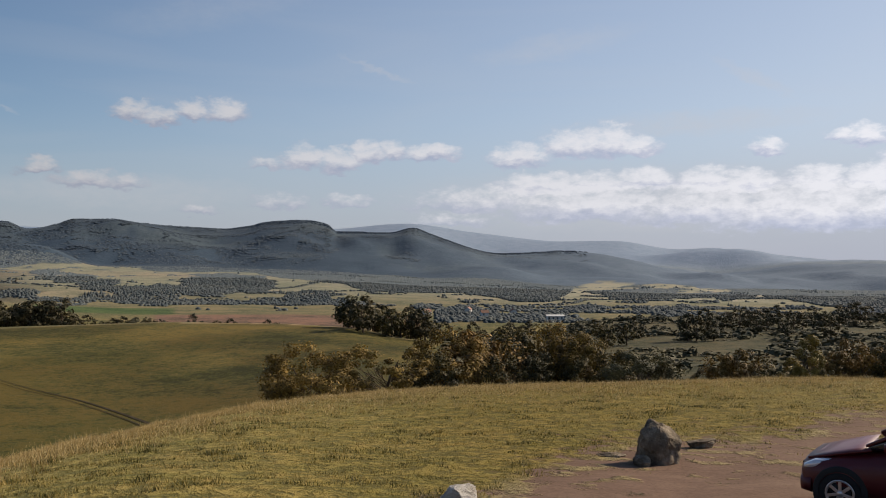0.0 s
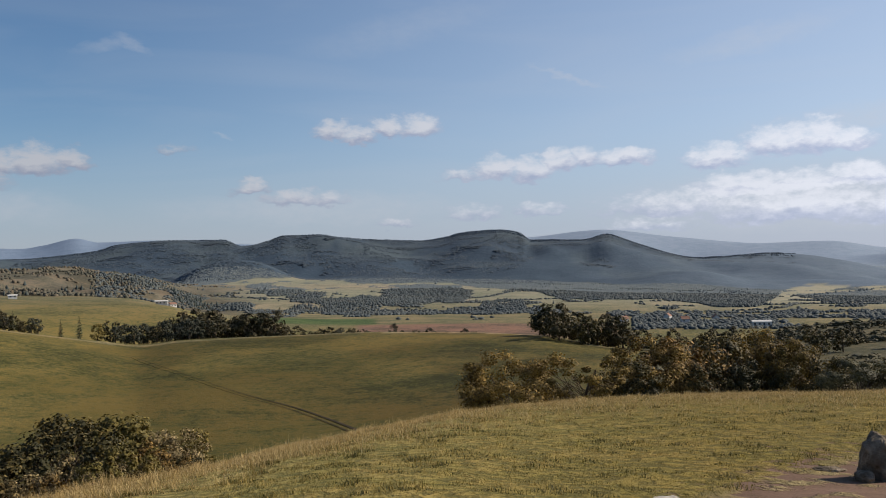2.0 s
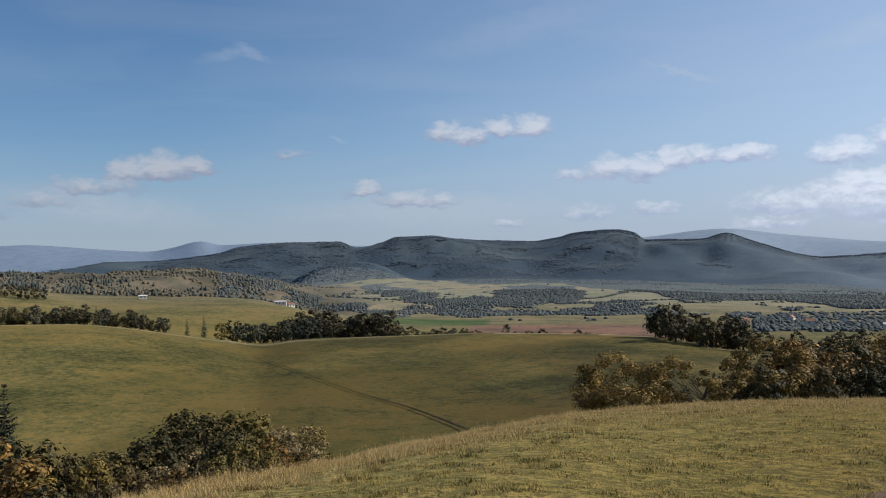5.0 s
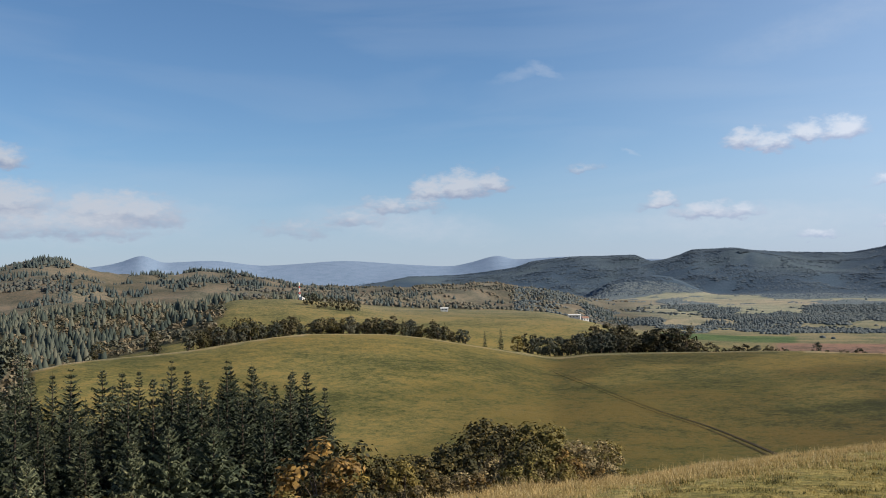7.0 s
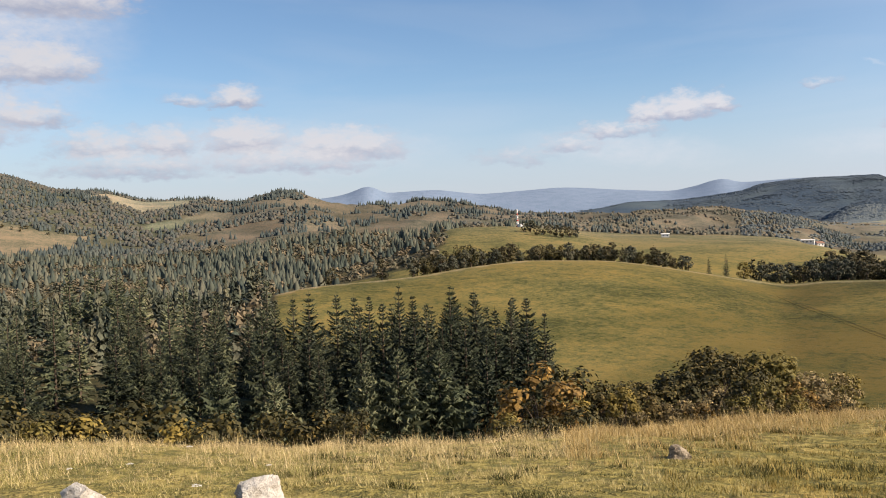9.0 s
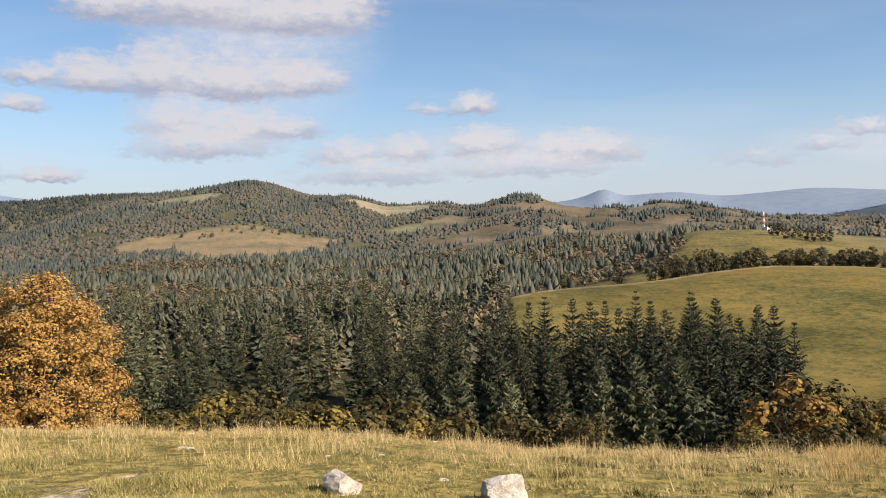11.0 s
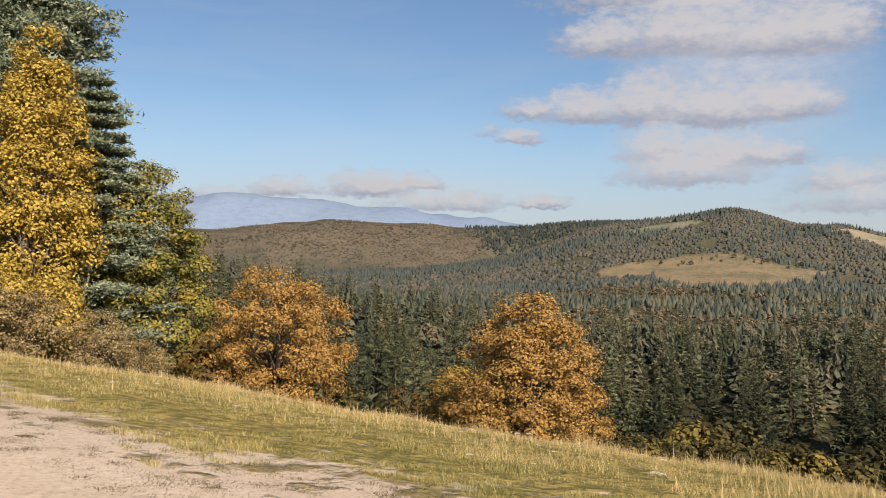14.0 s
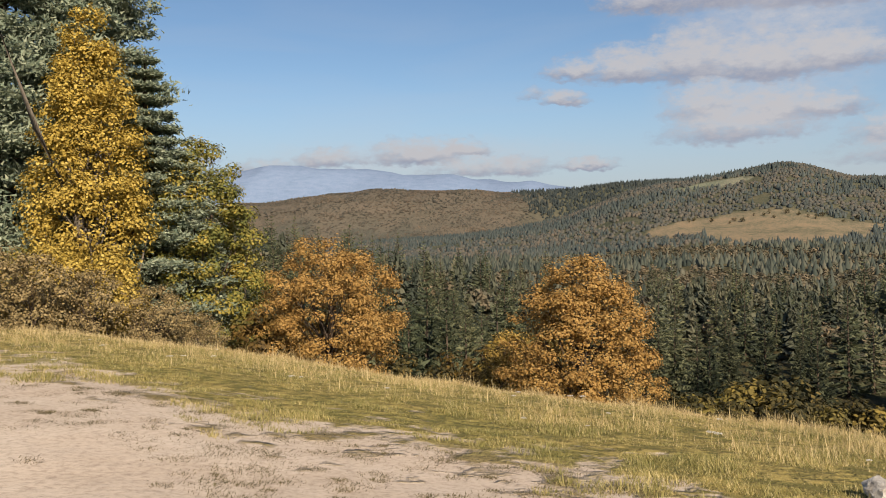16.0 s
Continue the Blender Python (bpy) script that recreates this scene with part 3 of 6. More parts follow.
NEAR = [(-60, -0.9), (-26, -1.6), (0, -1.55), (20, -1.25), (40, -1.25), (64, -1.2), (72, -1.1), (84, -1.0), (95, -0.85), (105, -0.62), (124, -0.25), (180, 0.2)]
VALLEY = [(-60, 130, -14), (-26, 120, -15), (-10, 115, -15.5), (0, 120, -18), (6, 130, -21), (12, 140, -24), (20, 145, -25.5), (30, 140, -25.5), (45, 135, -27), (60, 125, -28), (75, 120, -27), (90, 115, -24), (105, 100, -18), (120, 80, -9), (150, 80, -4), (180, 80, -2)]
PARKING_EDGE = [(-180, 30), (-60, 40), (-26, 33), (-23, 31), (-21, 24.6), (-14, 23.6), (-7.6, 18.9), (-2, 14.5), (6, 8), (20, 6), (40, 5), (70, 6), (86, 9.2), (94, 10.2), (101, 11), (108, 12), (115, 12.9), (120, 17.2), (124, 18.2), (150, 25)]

# low hills in front of the main ridge: bearing, distance, half width (degrees), half depth (m), rise of the crest seen from the viewer (degrees), wooded
FOOTHILLS = [
    (-17.0, 4080, 5.2, 260, 1.15, 1), (-24.2, 3850, 6.6, 360, 0.46, 1), (25.0, 2260, 3.2, 260, 1.45, 1), (-2.6, 2420, 3.2, 260, 0.10, 1),
    (-13.4, 1750, 2.6, 120, -0.95, 1), (21.0, 1500, 1.6, 120, -0.62, 1), (13.0, 1650, 2.6, 130, -0.45, 1)]

# from where the ridge's forest begins: bearing and distance
RIDGE_FOOT = [(-40, 900), (-23, 960), (-21, 1150), (-18.7, 1600), (-16.4, 2200), (-14.4, 2300), (-11, 2400), (-8.8, 2300), (-7.7, 1340), (-6.5, 1010), (-4.9, 1030), (-2.9, 1180), (-0.6, 1260), (1.8, 1260), (4.6, 1330), (6.3, 1450), (9.8, 1600), (12.3, 1870), (15, 1870), (17.3, 1805), (20, 2150), (22.8, 1950), (25.5, 1830), (27.9, 1600), (33, 1600), (45, 1650)]

# woods and copses of the wide valley: bearing, distance, half width (degrees), half depth (m)
COPSES = [
    (23.4, 1626, 0.78, 204), (22.1, 1435, 1.07, 205), (20.6, 1229, 1.21, 180), (18.7, 1108, 1.78, 108), (16.6, 1137, 1.78, 160), (14.4, 1360, 1.49, 284),
    (12.8, 1492, 1.42, 262), (16.6, 969, 3.55, 66), (11.6, 1370, 0.99, 220), (7.9, 1030, 1.24, 90), (10.2, 972, 2.13, 74), (6.0, 958, 1.42, 69),
    (4.2, 1409, 0.71, 118), (2.8, 1295, 1.07, 67), (1.1, 878, 0.92, 70), (-1.6, 816, 1.42, 89), (-3.9, 788, 2.13, 86), (-6.4, 746, 2.13, 67),
    (-1.7, 1000, 0.71, 43), (27.9, 1150, 1.42, 102), (24.9, 1099, 1.42, 40), (23.0, 998, 1.78, 64), (-12.1, 1390, 2.66, 334), (-9.0, 868, 1.07, 62),
    (-18.0, 1459, 0.92, 148), (-15.8, 1465, 1.07, 116), (-12.8, 2714, 1.07, 514),
]


def slopes(x, y):
    """Monotone slopes along the last axis."""
    h = np.diff(x, axis=-1)
    d = np.diff(y, axis=-1) / h
    m = np.zeros_like(y)
    a, b = d[..., :-1], d[..., 1:]
    w1, w2 = 2 * h[..., 1:] + h[..., :-1], h[..., 1:] + 2 * h[..., :-1]
    ok = a * b > 0
    with np.errstate(divide="ignore", invalid="ignore"):
        m[..., 1:-1] = np.where(ok, (w1 + w2) / (w1 / np.where(ok, a, 1) + w2 / np.where(ok, b, 1)), 0)
    m[..., 0], m[..., -1] = d[..., 0], d[..., -1]
    return m


def hermite(t, h, y0, y1, m0, m1):
    return (1 + 2 * t) * (1 - t) ** 2 * y0 + t * (1 - t) ** 2 * h * m0 + t * t * (3 - 2 * t) * y1 + t * t * (t - 1) * h * m1


def along(table, col, az):
    """A line's value at the bearings az, smooth and closed round the circle."""
    p = np.array(sorted(table), float)
    x, y = p[:, 0], p[:, col]
    x = np.concatenate([x - 360, x, x + 360])
    y = np.concatenate([y, y, y])
    m = slopes(x, y)
    i = np.clip(np.searchsorted(x, az) - 1, 0, len(x) - 2)
    h = x[i + 1] - x[i]
    return hermite((az - x[i]) / h, h, y[i], y[i + 1], m[i], m[i + 1])


LATTICE = np.random.RandomState(5).rand(256, 256)


def value_noise(x, y):
    xi, yi = np.floor(x).astype(int), np.floor(y).astype(int)
    fx, fy = x - xi, y - yi
    fx, fy = fx * fx * (3 - 2 * fx), fy * fy * (3 - 2 * fy)
    g = lambda i, j: LATTICE[(xi + i) % 256, (yi + j) % 256]
    return (g(0, 0) * (1 - fx) + g(1, 0) * fx) * (1 - fy) + (g(0, 1) * (1 - fx) + g(1, 1) * fx) * fy - 0.5


def fbm(x, y, octaves=4):
    s, a = 0, 1.0
    for k in range(octaves):
        s, a, x, y = s + a * value_noise(x + 17.3 * k, y + 9.1 * k), a * 0.5, x * 2.03, y * 2.03
    return s


def polar(az, r):
    a = np.radians(az)
    return -np.sin(a) * r, np.cos(a) * r


def ground_height(az, r):
    az, r = np.broadcast_arrays(np.asarray(az, float), np.asarray(r, float))
    shape = az.shape
    az, r = (az.ravel() + 180) % 360 - 180, r.ravel()
    one = np.ones_like(az)
    cr, cz = along(CREST, 1, az), along(CREST, 2, az)
    mr, mz = along(MEADOW, 1, az), along(MEADOW, 2, az)
    sr, sz = along(SECOND, 1, az), along(SECOND, 2, az)
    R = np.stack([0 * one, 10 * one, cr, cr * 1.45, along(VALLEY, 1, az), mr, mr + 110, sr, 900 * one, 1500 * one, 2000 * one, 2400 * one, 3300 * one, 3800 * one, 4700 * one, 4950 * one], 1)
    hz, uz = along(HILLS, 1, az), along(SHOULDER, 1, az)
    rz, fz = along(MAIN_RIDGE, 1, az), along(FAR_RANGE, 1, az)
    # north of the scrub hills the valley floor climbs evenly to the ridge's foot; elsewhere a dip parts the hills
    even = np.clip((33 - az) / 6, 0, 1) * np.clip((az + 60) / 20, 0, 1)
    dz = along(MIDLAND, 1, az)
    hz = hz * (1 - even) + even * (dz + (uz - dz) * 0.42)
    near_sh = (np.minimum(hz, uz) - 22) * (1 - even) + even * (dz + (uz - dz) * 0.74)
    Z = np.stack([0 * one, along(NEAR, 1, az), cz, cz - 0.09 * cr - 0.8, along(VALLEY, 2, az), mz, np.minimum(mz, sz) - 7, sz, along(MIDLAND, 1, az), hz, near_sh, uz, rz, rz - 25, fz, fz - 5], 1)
    M = slopes(R, Z)
    i = np.clip((R[:, :-1] <= r[:, None]).sum(1) - 1, 0, R.shape[1] - 2)
    k = np.arange(len(r))
    h = R[k, i + 1] - R[k, i]
    z = hermite((r - R[k, i]) / h, h, Z[k, i], Z[k, i + 1], M[k, i], M[k, i + 1])
    x, y = polar(az, r)
    near = np.clip((60 - r) / 40, 0, 1) * np.clip(r / 6, 0, 1)
    z = z + near * (0.10 * fbm(x / 3.0, y / 3.0, 3) + 0.02 * fbm(x / 0.5, y / 0.5, 2))
    z = z + np.clip((r - 130) / 300, 0, 1) * np.clip((900 - r) / 500, 0, 1) * 1.2 * fbm(x / 60, y / 60, 3)
    z = z + np.clip((r - 780) / 250, 0, 1) * np.clip((2500 - r) / 300, 0, 1) * 5.0 * fbm(x / 260, y / 220, 3) * np.clip((32 - az) / 6, 0, 1) * np.clip((az + 60) / 20, 0, 1)
    far = np.clip((r - 1000) / 1500, 0, 1)
    z = z + far * 26 * fbm(x / 520, y / 520, 5) * np.clip((4600 - r) / 800, 0.25, 1) * (1 - 0.75 * even * np.clip((2600 - r) / 300, 0, 1))
    # spurs running down from the main ridge
    spur = np.clip((r - 2150) / 450, 0, 1) * np.clip((3220 - r) / 350, 0, 1) * np.clip((48 - az) / 6, 0, 1) * np.clip((az + 60) / 20, 0, 1)
    u, v = 0.85 * x + 0.53 * y, 0.85 * y - 0.53 * x
    z = z + spur * (78 * (0.20 - np.abs(fbm(u / 560 + 2.3, v / 1000 + 0.7, 3))) + 26 * (0.16 - np.abs(fbm(x / 190 + 7, y / 260, 3))))
    z = z + box_mask(r, 4300, 4950, 300) * np.clip((az - 80) / 10, 0, 1) * np.clip((140 - az) / 10, 0, 1) * 70 * (0.25 - np.abs(fbm(x / 420, y / 420, 4)))
    z = z - box_mask(r, 860, 1640, 120) * box_mask(az, 27, 62, 5) * 16 * (np.abs(fbm(x / 150 + 5, y / 190, 4)) * 2 - 0.3)
    # folds in the brown hills to the west
    z = z + box_mask(r, 1500, 2450, 300) * np.clip((az - 86) / 8, 0, 1) * np.clip((140 - az) / 10, 0, 1) * 30 * (0.13 - np.abs(fbm(x / 260 + 3, y / 260, 3)))
    for a, ra, ha, hr, rise, _ in FOOTHILLS:
        top = 1.65 + ra * math.tan(radians(rise))
        b = np.exp(-((az - a) / ha) ** 4 * 0.7 - ((az - a) / ha) ** 2 * 0.5 - ((r - ra) / hr) ** 2)
        z = z + np.maximum(top + 0.18 * ra / 100 * fbm(x / 90 + a, y / 90, 3) - z, 0) * b
    return z.reshape(shape)


def spot(az, r, lift=0.0):
    x, y = polar(az, r)
    return float(x), float(y), float(ground_height(az, r)) + lift


def raw_mesh(name, verts, tris=None, quads=None, mats=(), mat_index=None, smooth=False):
    """A mesh straight from arrays."""
    me = bpy.data.meshes.new(name)
    faces = [f for f in (tris, quads) if f is not None and len(f)]
    loops = np.concatenate([f.ravel() for f in faces]).astype(np.int32)
    sizes = np.concatenate([np.full(len(f), f.shape[1]) for f in faces]).astype(np.int32)
    me.vertices.add(len(verts))
    me.vertices.foreach_set("co", np.asarray(verts, np.float32).ravel())
    me.loops.add(len(loops))
    me.loops.foreach_set("vertex_index", loops)
    me.polygons.add(len(sizes))
    me.polygons.foreach_set("loop_start", np.concatenate([[0], np.cumsum(sizes)[:-1]]).astype(np.int32))
    me.polygons.foreach_set("loop_total", sizes)
    for m in mats:
        me.materials.append(m)
    if mat_index is not None:
        me.polygons.foreach_set("material_index", np.asarray(mat_index, np.int32))
    me.polygons.foreach_set("use_smooth", np.full(len(sizes), smooth))
    me.update(calc_edges=True)
    return me


def bearing_steps():
    fine = np.arange(-34, 130, 0.38)
    return np.concatenate([fine, np.arange(130, 326, 2.0)])


def box_mask(v, lo, hi, soft):
    return np.clip((v - lo) / soft + 0.5, 0, 1) * np.clip((hi - v) / soft + 0.5, 0, 1)


def land_cover(az, r, x, y):
    """Base colour of the open ground from 55 m out, distance haze put in."""
    c = np.zeros((len(az), 3))
    meadow = np.array([0.150, 0.133, 0.047])
    c[:] = meadow

    def far_mix(mask, col):
        c[:] = c * (1 - mask[:, None]) + np.array(col) * mask[:, None]

    # sward darkened towards the first view, dimmer light put into its colour
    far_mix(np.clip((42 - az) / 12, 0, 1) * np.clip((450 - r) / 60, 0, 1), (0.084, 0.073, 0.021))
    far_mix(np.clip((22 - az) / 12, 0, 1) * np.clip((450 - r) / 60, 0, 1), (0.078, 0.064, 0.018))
    far_mix(np.clip(fbm(x / 45 + 3, y / 30, 3) * 2.2, 0, 0.45) * np.clip((450 - r) / 60, 0, 1), (0.064, 0.066, 0.018))
    far_mix(np.clip(fbm(x / 30 + 23, y / 38, 3) * 2.2 - 0.2, 0, 0.6) * np.clip((450 - r) / 60, 0, 1), (0.150, 0.126, 0.040))
    # pastures of the wide valley: dry grass, with distance haze put in as paleness
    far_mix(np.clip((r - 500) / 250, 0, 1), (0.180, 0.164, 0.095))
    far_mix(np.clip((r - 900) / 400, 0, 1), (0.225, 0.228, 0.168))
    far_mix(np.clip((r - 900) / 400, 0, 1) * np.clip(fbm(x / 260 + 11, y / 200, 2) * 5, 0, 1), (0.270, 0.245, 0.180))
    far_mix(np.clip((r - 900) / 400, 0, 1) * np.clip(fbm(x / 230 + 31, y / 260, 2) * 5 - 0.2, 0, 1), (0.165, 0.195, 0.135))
    # trodden pale line along the far meadow's crest
    crest = np.abs(r - along(MEADOW, 1, az) - 3) < 5
    far_mix(crest * 0.75 * (az < 62), (0.30, 0.25, 0.155))
    # pastures paler to the right, sun-side haze put into their colour
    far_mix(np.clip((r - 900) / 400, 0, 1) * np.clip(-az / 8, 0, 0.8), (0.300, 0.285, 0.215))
    # ploughed field and winter crop
    far_mix(box_mask(r, 560, 700, 14) * box_mask(az, 1.5, 17.6, 0.4), (0.185, 0.120, 0.092))
    far_mix(box_mask(r, 700, 830, 14) * box_mask(az, 16.4, 24.5, 0.4), (0.075, 0.115, 0.045))
    # fallow below the scrub hill
    far_mix(box_mask(az, -34, -3, 2.0) * box_mask(r, 130, 420, 20), (0.082, 0.078, 0.045))
    far_mix(clearing(az, r, 78.3, 6.6, 1010, 92) * 1.0, (0.205, 0.175, 0.120))
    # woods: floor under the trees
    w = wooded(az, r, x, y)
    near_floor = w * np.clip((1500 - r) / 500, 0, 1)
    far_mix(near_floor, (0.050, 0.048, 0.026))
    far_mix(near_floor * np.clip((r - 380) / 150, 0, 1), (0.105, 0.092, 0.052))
    far_mix(w * np.clip((r - 850) / 200, 0, 1) * (az > 66), (0.095, 0.098, 0.066))
    # dry grass and scrub on the hills behind the meadow
    far_mix(np.clip((r - 800) / 100, 0, 1) * (r < 1660) * box_mask(az, 25, 66, 3), (0.135, 0.124, 0.096))
    far_mix(np.clip((r - 800) / 100, 0, 1) * (r < 1660) * box_mask(az, 25, 66, 3) * np.clip(fbm(x / 70 + 9, y / 70, 3) * 4, 0, 1), (0.108, 0.096, 0.072))
    far_mix(w * np.clip((r - 1550) / 60, 0, 1) * np.clip((az - 90) / 4, 0, 1), (0.112, 0.098, 0.076))
    far_mix(w * np.clip((r - 1550) / 60, 0, 1) * np.clip((az - 90) / 4, 0, 1) * np.clip(fbm(x / 130, y / 130, 3) * 4 - 0.2, 0, 0.8), (0.072, 0.078, 0.066))
    # main ridge: blue haze of distance put into the ground colour
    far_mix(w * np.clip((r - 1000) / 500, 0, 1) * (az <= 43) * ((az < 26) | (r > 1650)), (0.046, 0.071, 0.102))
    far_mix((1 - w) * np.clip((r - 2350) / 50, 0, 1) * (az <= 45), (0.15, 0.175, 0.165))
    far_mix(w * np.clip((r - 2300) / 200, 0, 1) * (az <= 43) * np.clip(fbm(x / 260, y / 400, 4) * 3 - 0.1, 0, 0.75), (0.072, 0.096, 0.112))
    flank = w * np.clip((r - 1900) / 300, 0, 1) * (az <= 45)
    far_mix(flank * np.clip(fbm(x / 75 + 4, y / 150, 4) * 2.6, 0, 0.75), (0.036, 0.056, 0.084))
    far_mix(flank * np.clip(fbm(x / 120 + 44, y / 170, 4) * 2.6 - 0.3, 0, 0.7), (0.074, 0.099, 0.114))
    # thicker haze on the sun's side, put in as a paler blue
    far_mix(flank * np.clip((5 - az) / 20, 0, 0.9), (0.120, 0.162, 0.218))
    # far range: base colours carry the haze, as pale slate blue
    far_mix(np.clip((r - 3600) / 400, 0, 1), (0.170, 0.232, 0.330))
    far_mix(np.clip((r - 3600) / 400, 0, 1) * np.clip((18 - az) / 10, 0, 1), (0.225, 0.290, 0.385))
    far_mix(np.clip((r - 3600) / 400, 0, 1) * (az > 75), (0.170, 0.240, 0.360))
    return c


def clearing(az, r, a, b, ra, rb):
    x, y = polar(az, r)
    return ((az - a) / b) ** 2 + ((r - ra) / rb) ** 2 < 1 + 1.1 * fbm(x / 45 + a, y / 45, 3)


def wooded(az, r, x, y):
    """1 where trees stand close."""
    n = fbm(x / 160 + 3.1, y / 160, 4)
    n2 = fbm(x / 420 + 8.7, y / 420, 4)
    w = np.zeros_like(r)
    # valley forest on the near side
    edge = along([(60, 700), (62, 175), (66, 110), (75, 95), (90, 75), (105, 62), (118, 55), (130, 55), (180, 60), (-60, 900), (40, 900)], 1, az)
    w = np.where((az > 58) & (az < 150) & (r > edge) & (r < 900), 1, w)
    w = np.where((az > 45) & (az < 62) & (r > 95) & (r < 150), 1, w)
    rim = along([(40, 900), (48, 800), (50.4, 720), (51.2, 560), (52.8, 500), (55.7, 520), (58.3, 500), (60.4, 480), (63, 430), (66, 430), (120, 430), (-60, 900)], 1, az)
    w = np.where((az > 48) & (az <= 66) & (r > rim * (1 + 0.06 * n)) & (r < 900), 1, w)
    # hills behind it
    w = np.where((az > 43) & (az < 150) & (r >= 900) & (r < 2700) & ((n > -0.30) | (az > 84)), 1, w)
    w = np.where((az + 9 * n2 + 4 * n > 27) & (az <= 60) & (r >= 820) & (r < 1650) & (n > -0.27), 1, w)
    # the open knoll and its neighbours
    w = np.where(clearing(az, r, 78.3, 6.4, 1010, 88), 0, w)
    w = np.where(clearing(az, r, 66.0, 3.2, 1150, 45), 0, w)
    w = np.where(clearing(az, r, 57.0, 2.2, 1330, 60), 0, w)
    # main ridge, from its uneven foot upwards, and the copses of the valley before it
    foot = along(RIDGE_FOOT, 1, az) * (1 + 0.05 * fbm(x / 120, y / 120, 3))
    valley = (az <= 29 + 4 * n) & (az > -60) & (r >= 780) & (r < 3650)
    w = np.where(valley, (r > foot) * 1.0, w)
    for a, ra, ha, hr in COPSES:
        d2 = ((az - a) / ha) ** 2 + ((r - ra) / hr) ** 2
        w = np.where(valley & (d2 < 1 + 1.8 * fbm(x / 42 + a, y / 42, 4)), 1, w)
    # single trees and hedges along field borders
    w = np.where(valley & (r < foot) & (fbm(x / 26 + 9, y / 26, 3) > 0.47), 1, w)
    w = np.where(valley & (r < foot) & (np.abs(fbm(x / 210 + 40, y / 420, 3)) < 0.012), 1, w)
    w = np.where((az < 0.5) & (r >= 620) & (r < 900) & (fbm(x / 70 + 3.1, y / 60, 3) > -0.04), 1, w)
    w = np.where((az > 27) & (az <= 45) & (r >= 1650) & (r < 3650), 1, w)
    w = np.where((az < 128) & (az > 60) & (r >= 2700) & (r < 3500), 1, w)
    return w


def build_ground():
    az = bearing_steps()
    r = np.concatenate([[0.4], np.geomspace(1.0, 60, 120), np.geomspace(62, 900, 120), np.geomspace(915, 4950, 95)])
    A, R = np.meshgrid(az, r, indexing="ij")
    X, Y = polar(A, R)
    Z = ground_height(A, R)
    na, nr = A.shape
    v = np.stack([X, Y, Z], -1).reshape(-1, 3)
    i, j = np.meshgrid(np.arange(na), np.arange(nr - 1), indexing="ij")
    i2 = (i + 1) % na
    q = np.stack([i * nr + j, i * nr + j + 1, i2 * nr + j + 1, i2 * nr + j], -1).reshape(-1, 4)[:, ::-1]
    tip = len(v)
    v = np.concatenate([v, [[0, 0, 0]]])
    ii = np.arange(na)
    t = np.stack([ii * nr, ((ii + 1) % na) * nr, np.full(na, tip)], 1)[:, ::-1]
    idx = np.concatenate([np.zeros(len(t), int), (R[:, :-1].ravel() > 62).astype(int)])
    me = raw_mesh("ground", v, t, q, (M_NEAR, M_FAR), idx, True)
    a, rr = np.append(A.ravel(), 0), np.append(R.ravel(), 0)
    x, y = polar(a, rr)
    edge = along(PARKING_EDGE, 1, (a + 180) % 360 - 180)
    bare = np.clip((edge - rr) / (0.9 * edge) * 0.5 + 0.5, 0, 1)
    at = me.attributes.new("bare", "FLOAT", "POINT")
    at.data.foreach_set("value", bare.astype(np.float32))
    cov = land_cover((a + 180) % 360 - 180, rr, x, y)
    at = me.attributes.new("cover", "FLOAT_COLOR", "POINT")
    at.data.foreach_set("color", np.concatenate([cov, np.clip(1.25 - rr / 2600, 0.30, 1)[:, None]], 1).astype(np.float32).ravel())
    ob = new("ground", me)
    return tagged(ob, "rolling hill country of autumn meadows, fields and bare soil", "ground", kind="structure")


build_ground()


# ---- makers of plants ----
def thing(name, label, category, group="", kind=""):
    return tagged(new(name), label, category, group, kind)


def part(name, me, parent, label=""):
    ob = new(name, me)
    ob.parent = parent
    return tagged(ob, label) if label else ob


def tube(points, radii, sides=6):
    """A tapered limb along points: vertices and quads."""
    p, rad = np.asarray(points, float), np.asarray(radii, float)
    d = np.gradient(p, axis=0)
    d /= np.linalg.norm(d, axis=1)[:, None] + 1e-9
    up = np.where(np.abs(d[:, 2:3]) > 0.9, [[1.0, 0, 0]], [[0, 0, 1.0]])
    s = np.cross(d, up)
    s /= np.linalg.norm(s, axis=1)[:, None]
    t = np.cross(s, d)
    ang = np.linspace(0, 2 * math.pi, sides, endpoint=False)
    v = p[:, None] + rad[:, None, None] * (np.cos(ang)[None, :, None] * s[:, None] + np.sin(ang)[None, :, None] * t[:, None])
    n = len(p)
    i, j = np.meshgrid(np.arange(n - 1), np.arange(sides), indexing="ij")
    j2 = (j + 1) % sides
    q = np.stack([i * sides + j, i * sides + j2, (i + 1) * sides + j2, (i + 1) * sides + j], -1).reshape(-1, 4)
    return v.reshape(-1, 3), q


def join(pieces):
    vs, qs, off = [], [], 0
    for v, q in pieces:
        vs.append(v)
        qs.append(q + off)
        off += len(v)
    return np.concatenate(vs), np.concatenate(qs)


def spike_tris(base, tip, width, rng):
    """Thin triangles from base to tip."""
    d = tip - base
    side = np.cross(d, rng.normal(size=d.shape))
    side /= np.linalg.norm(side, axis=1)[:, None] + 1e-9
    side *= width[:, None] / 2
    v = np.stack([base - side, base + side, tip], 1).reshape(-1, 3)
    return v, np.arange(len(v)).reshape(-1, 3)


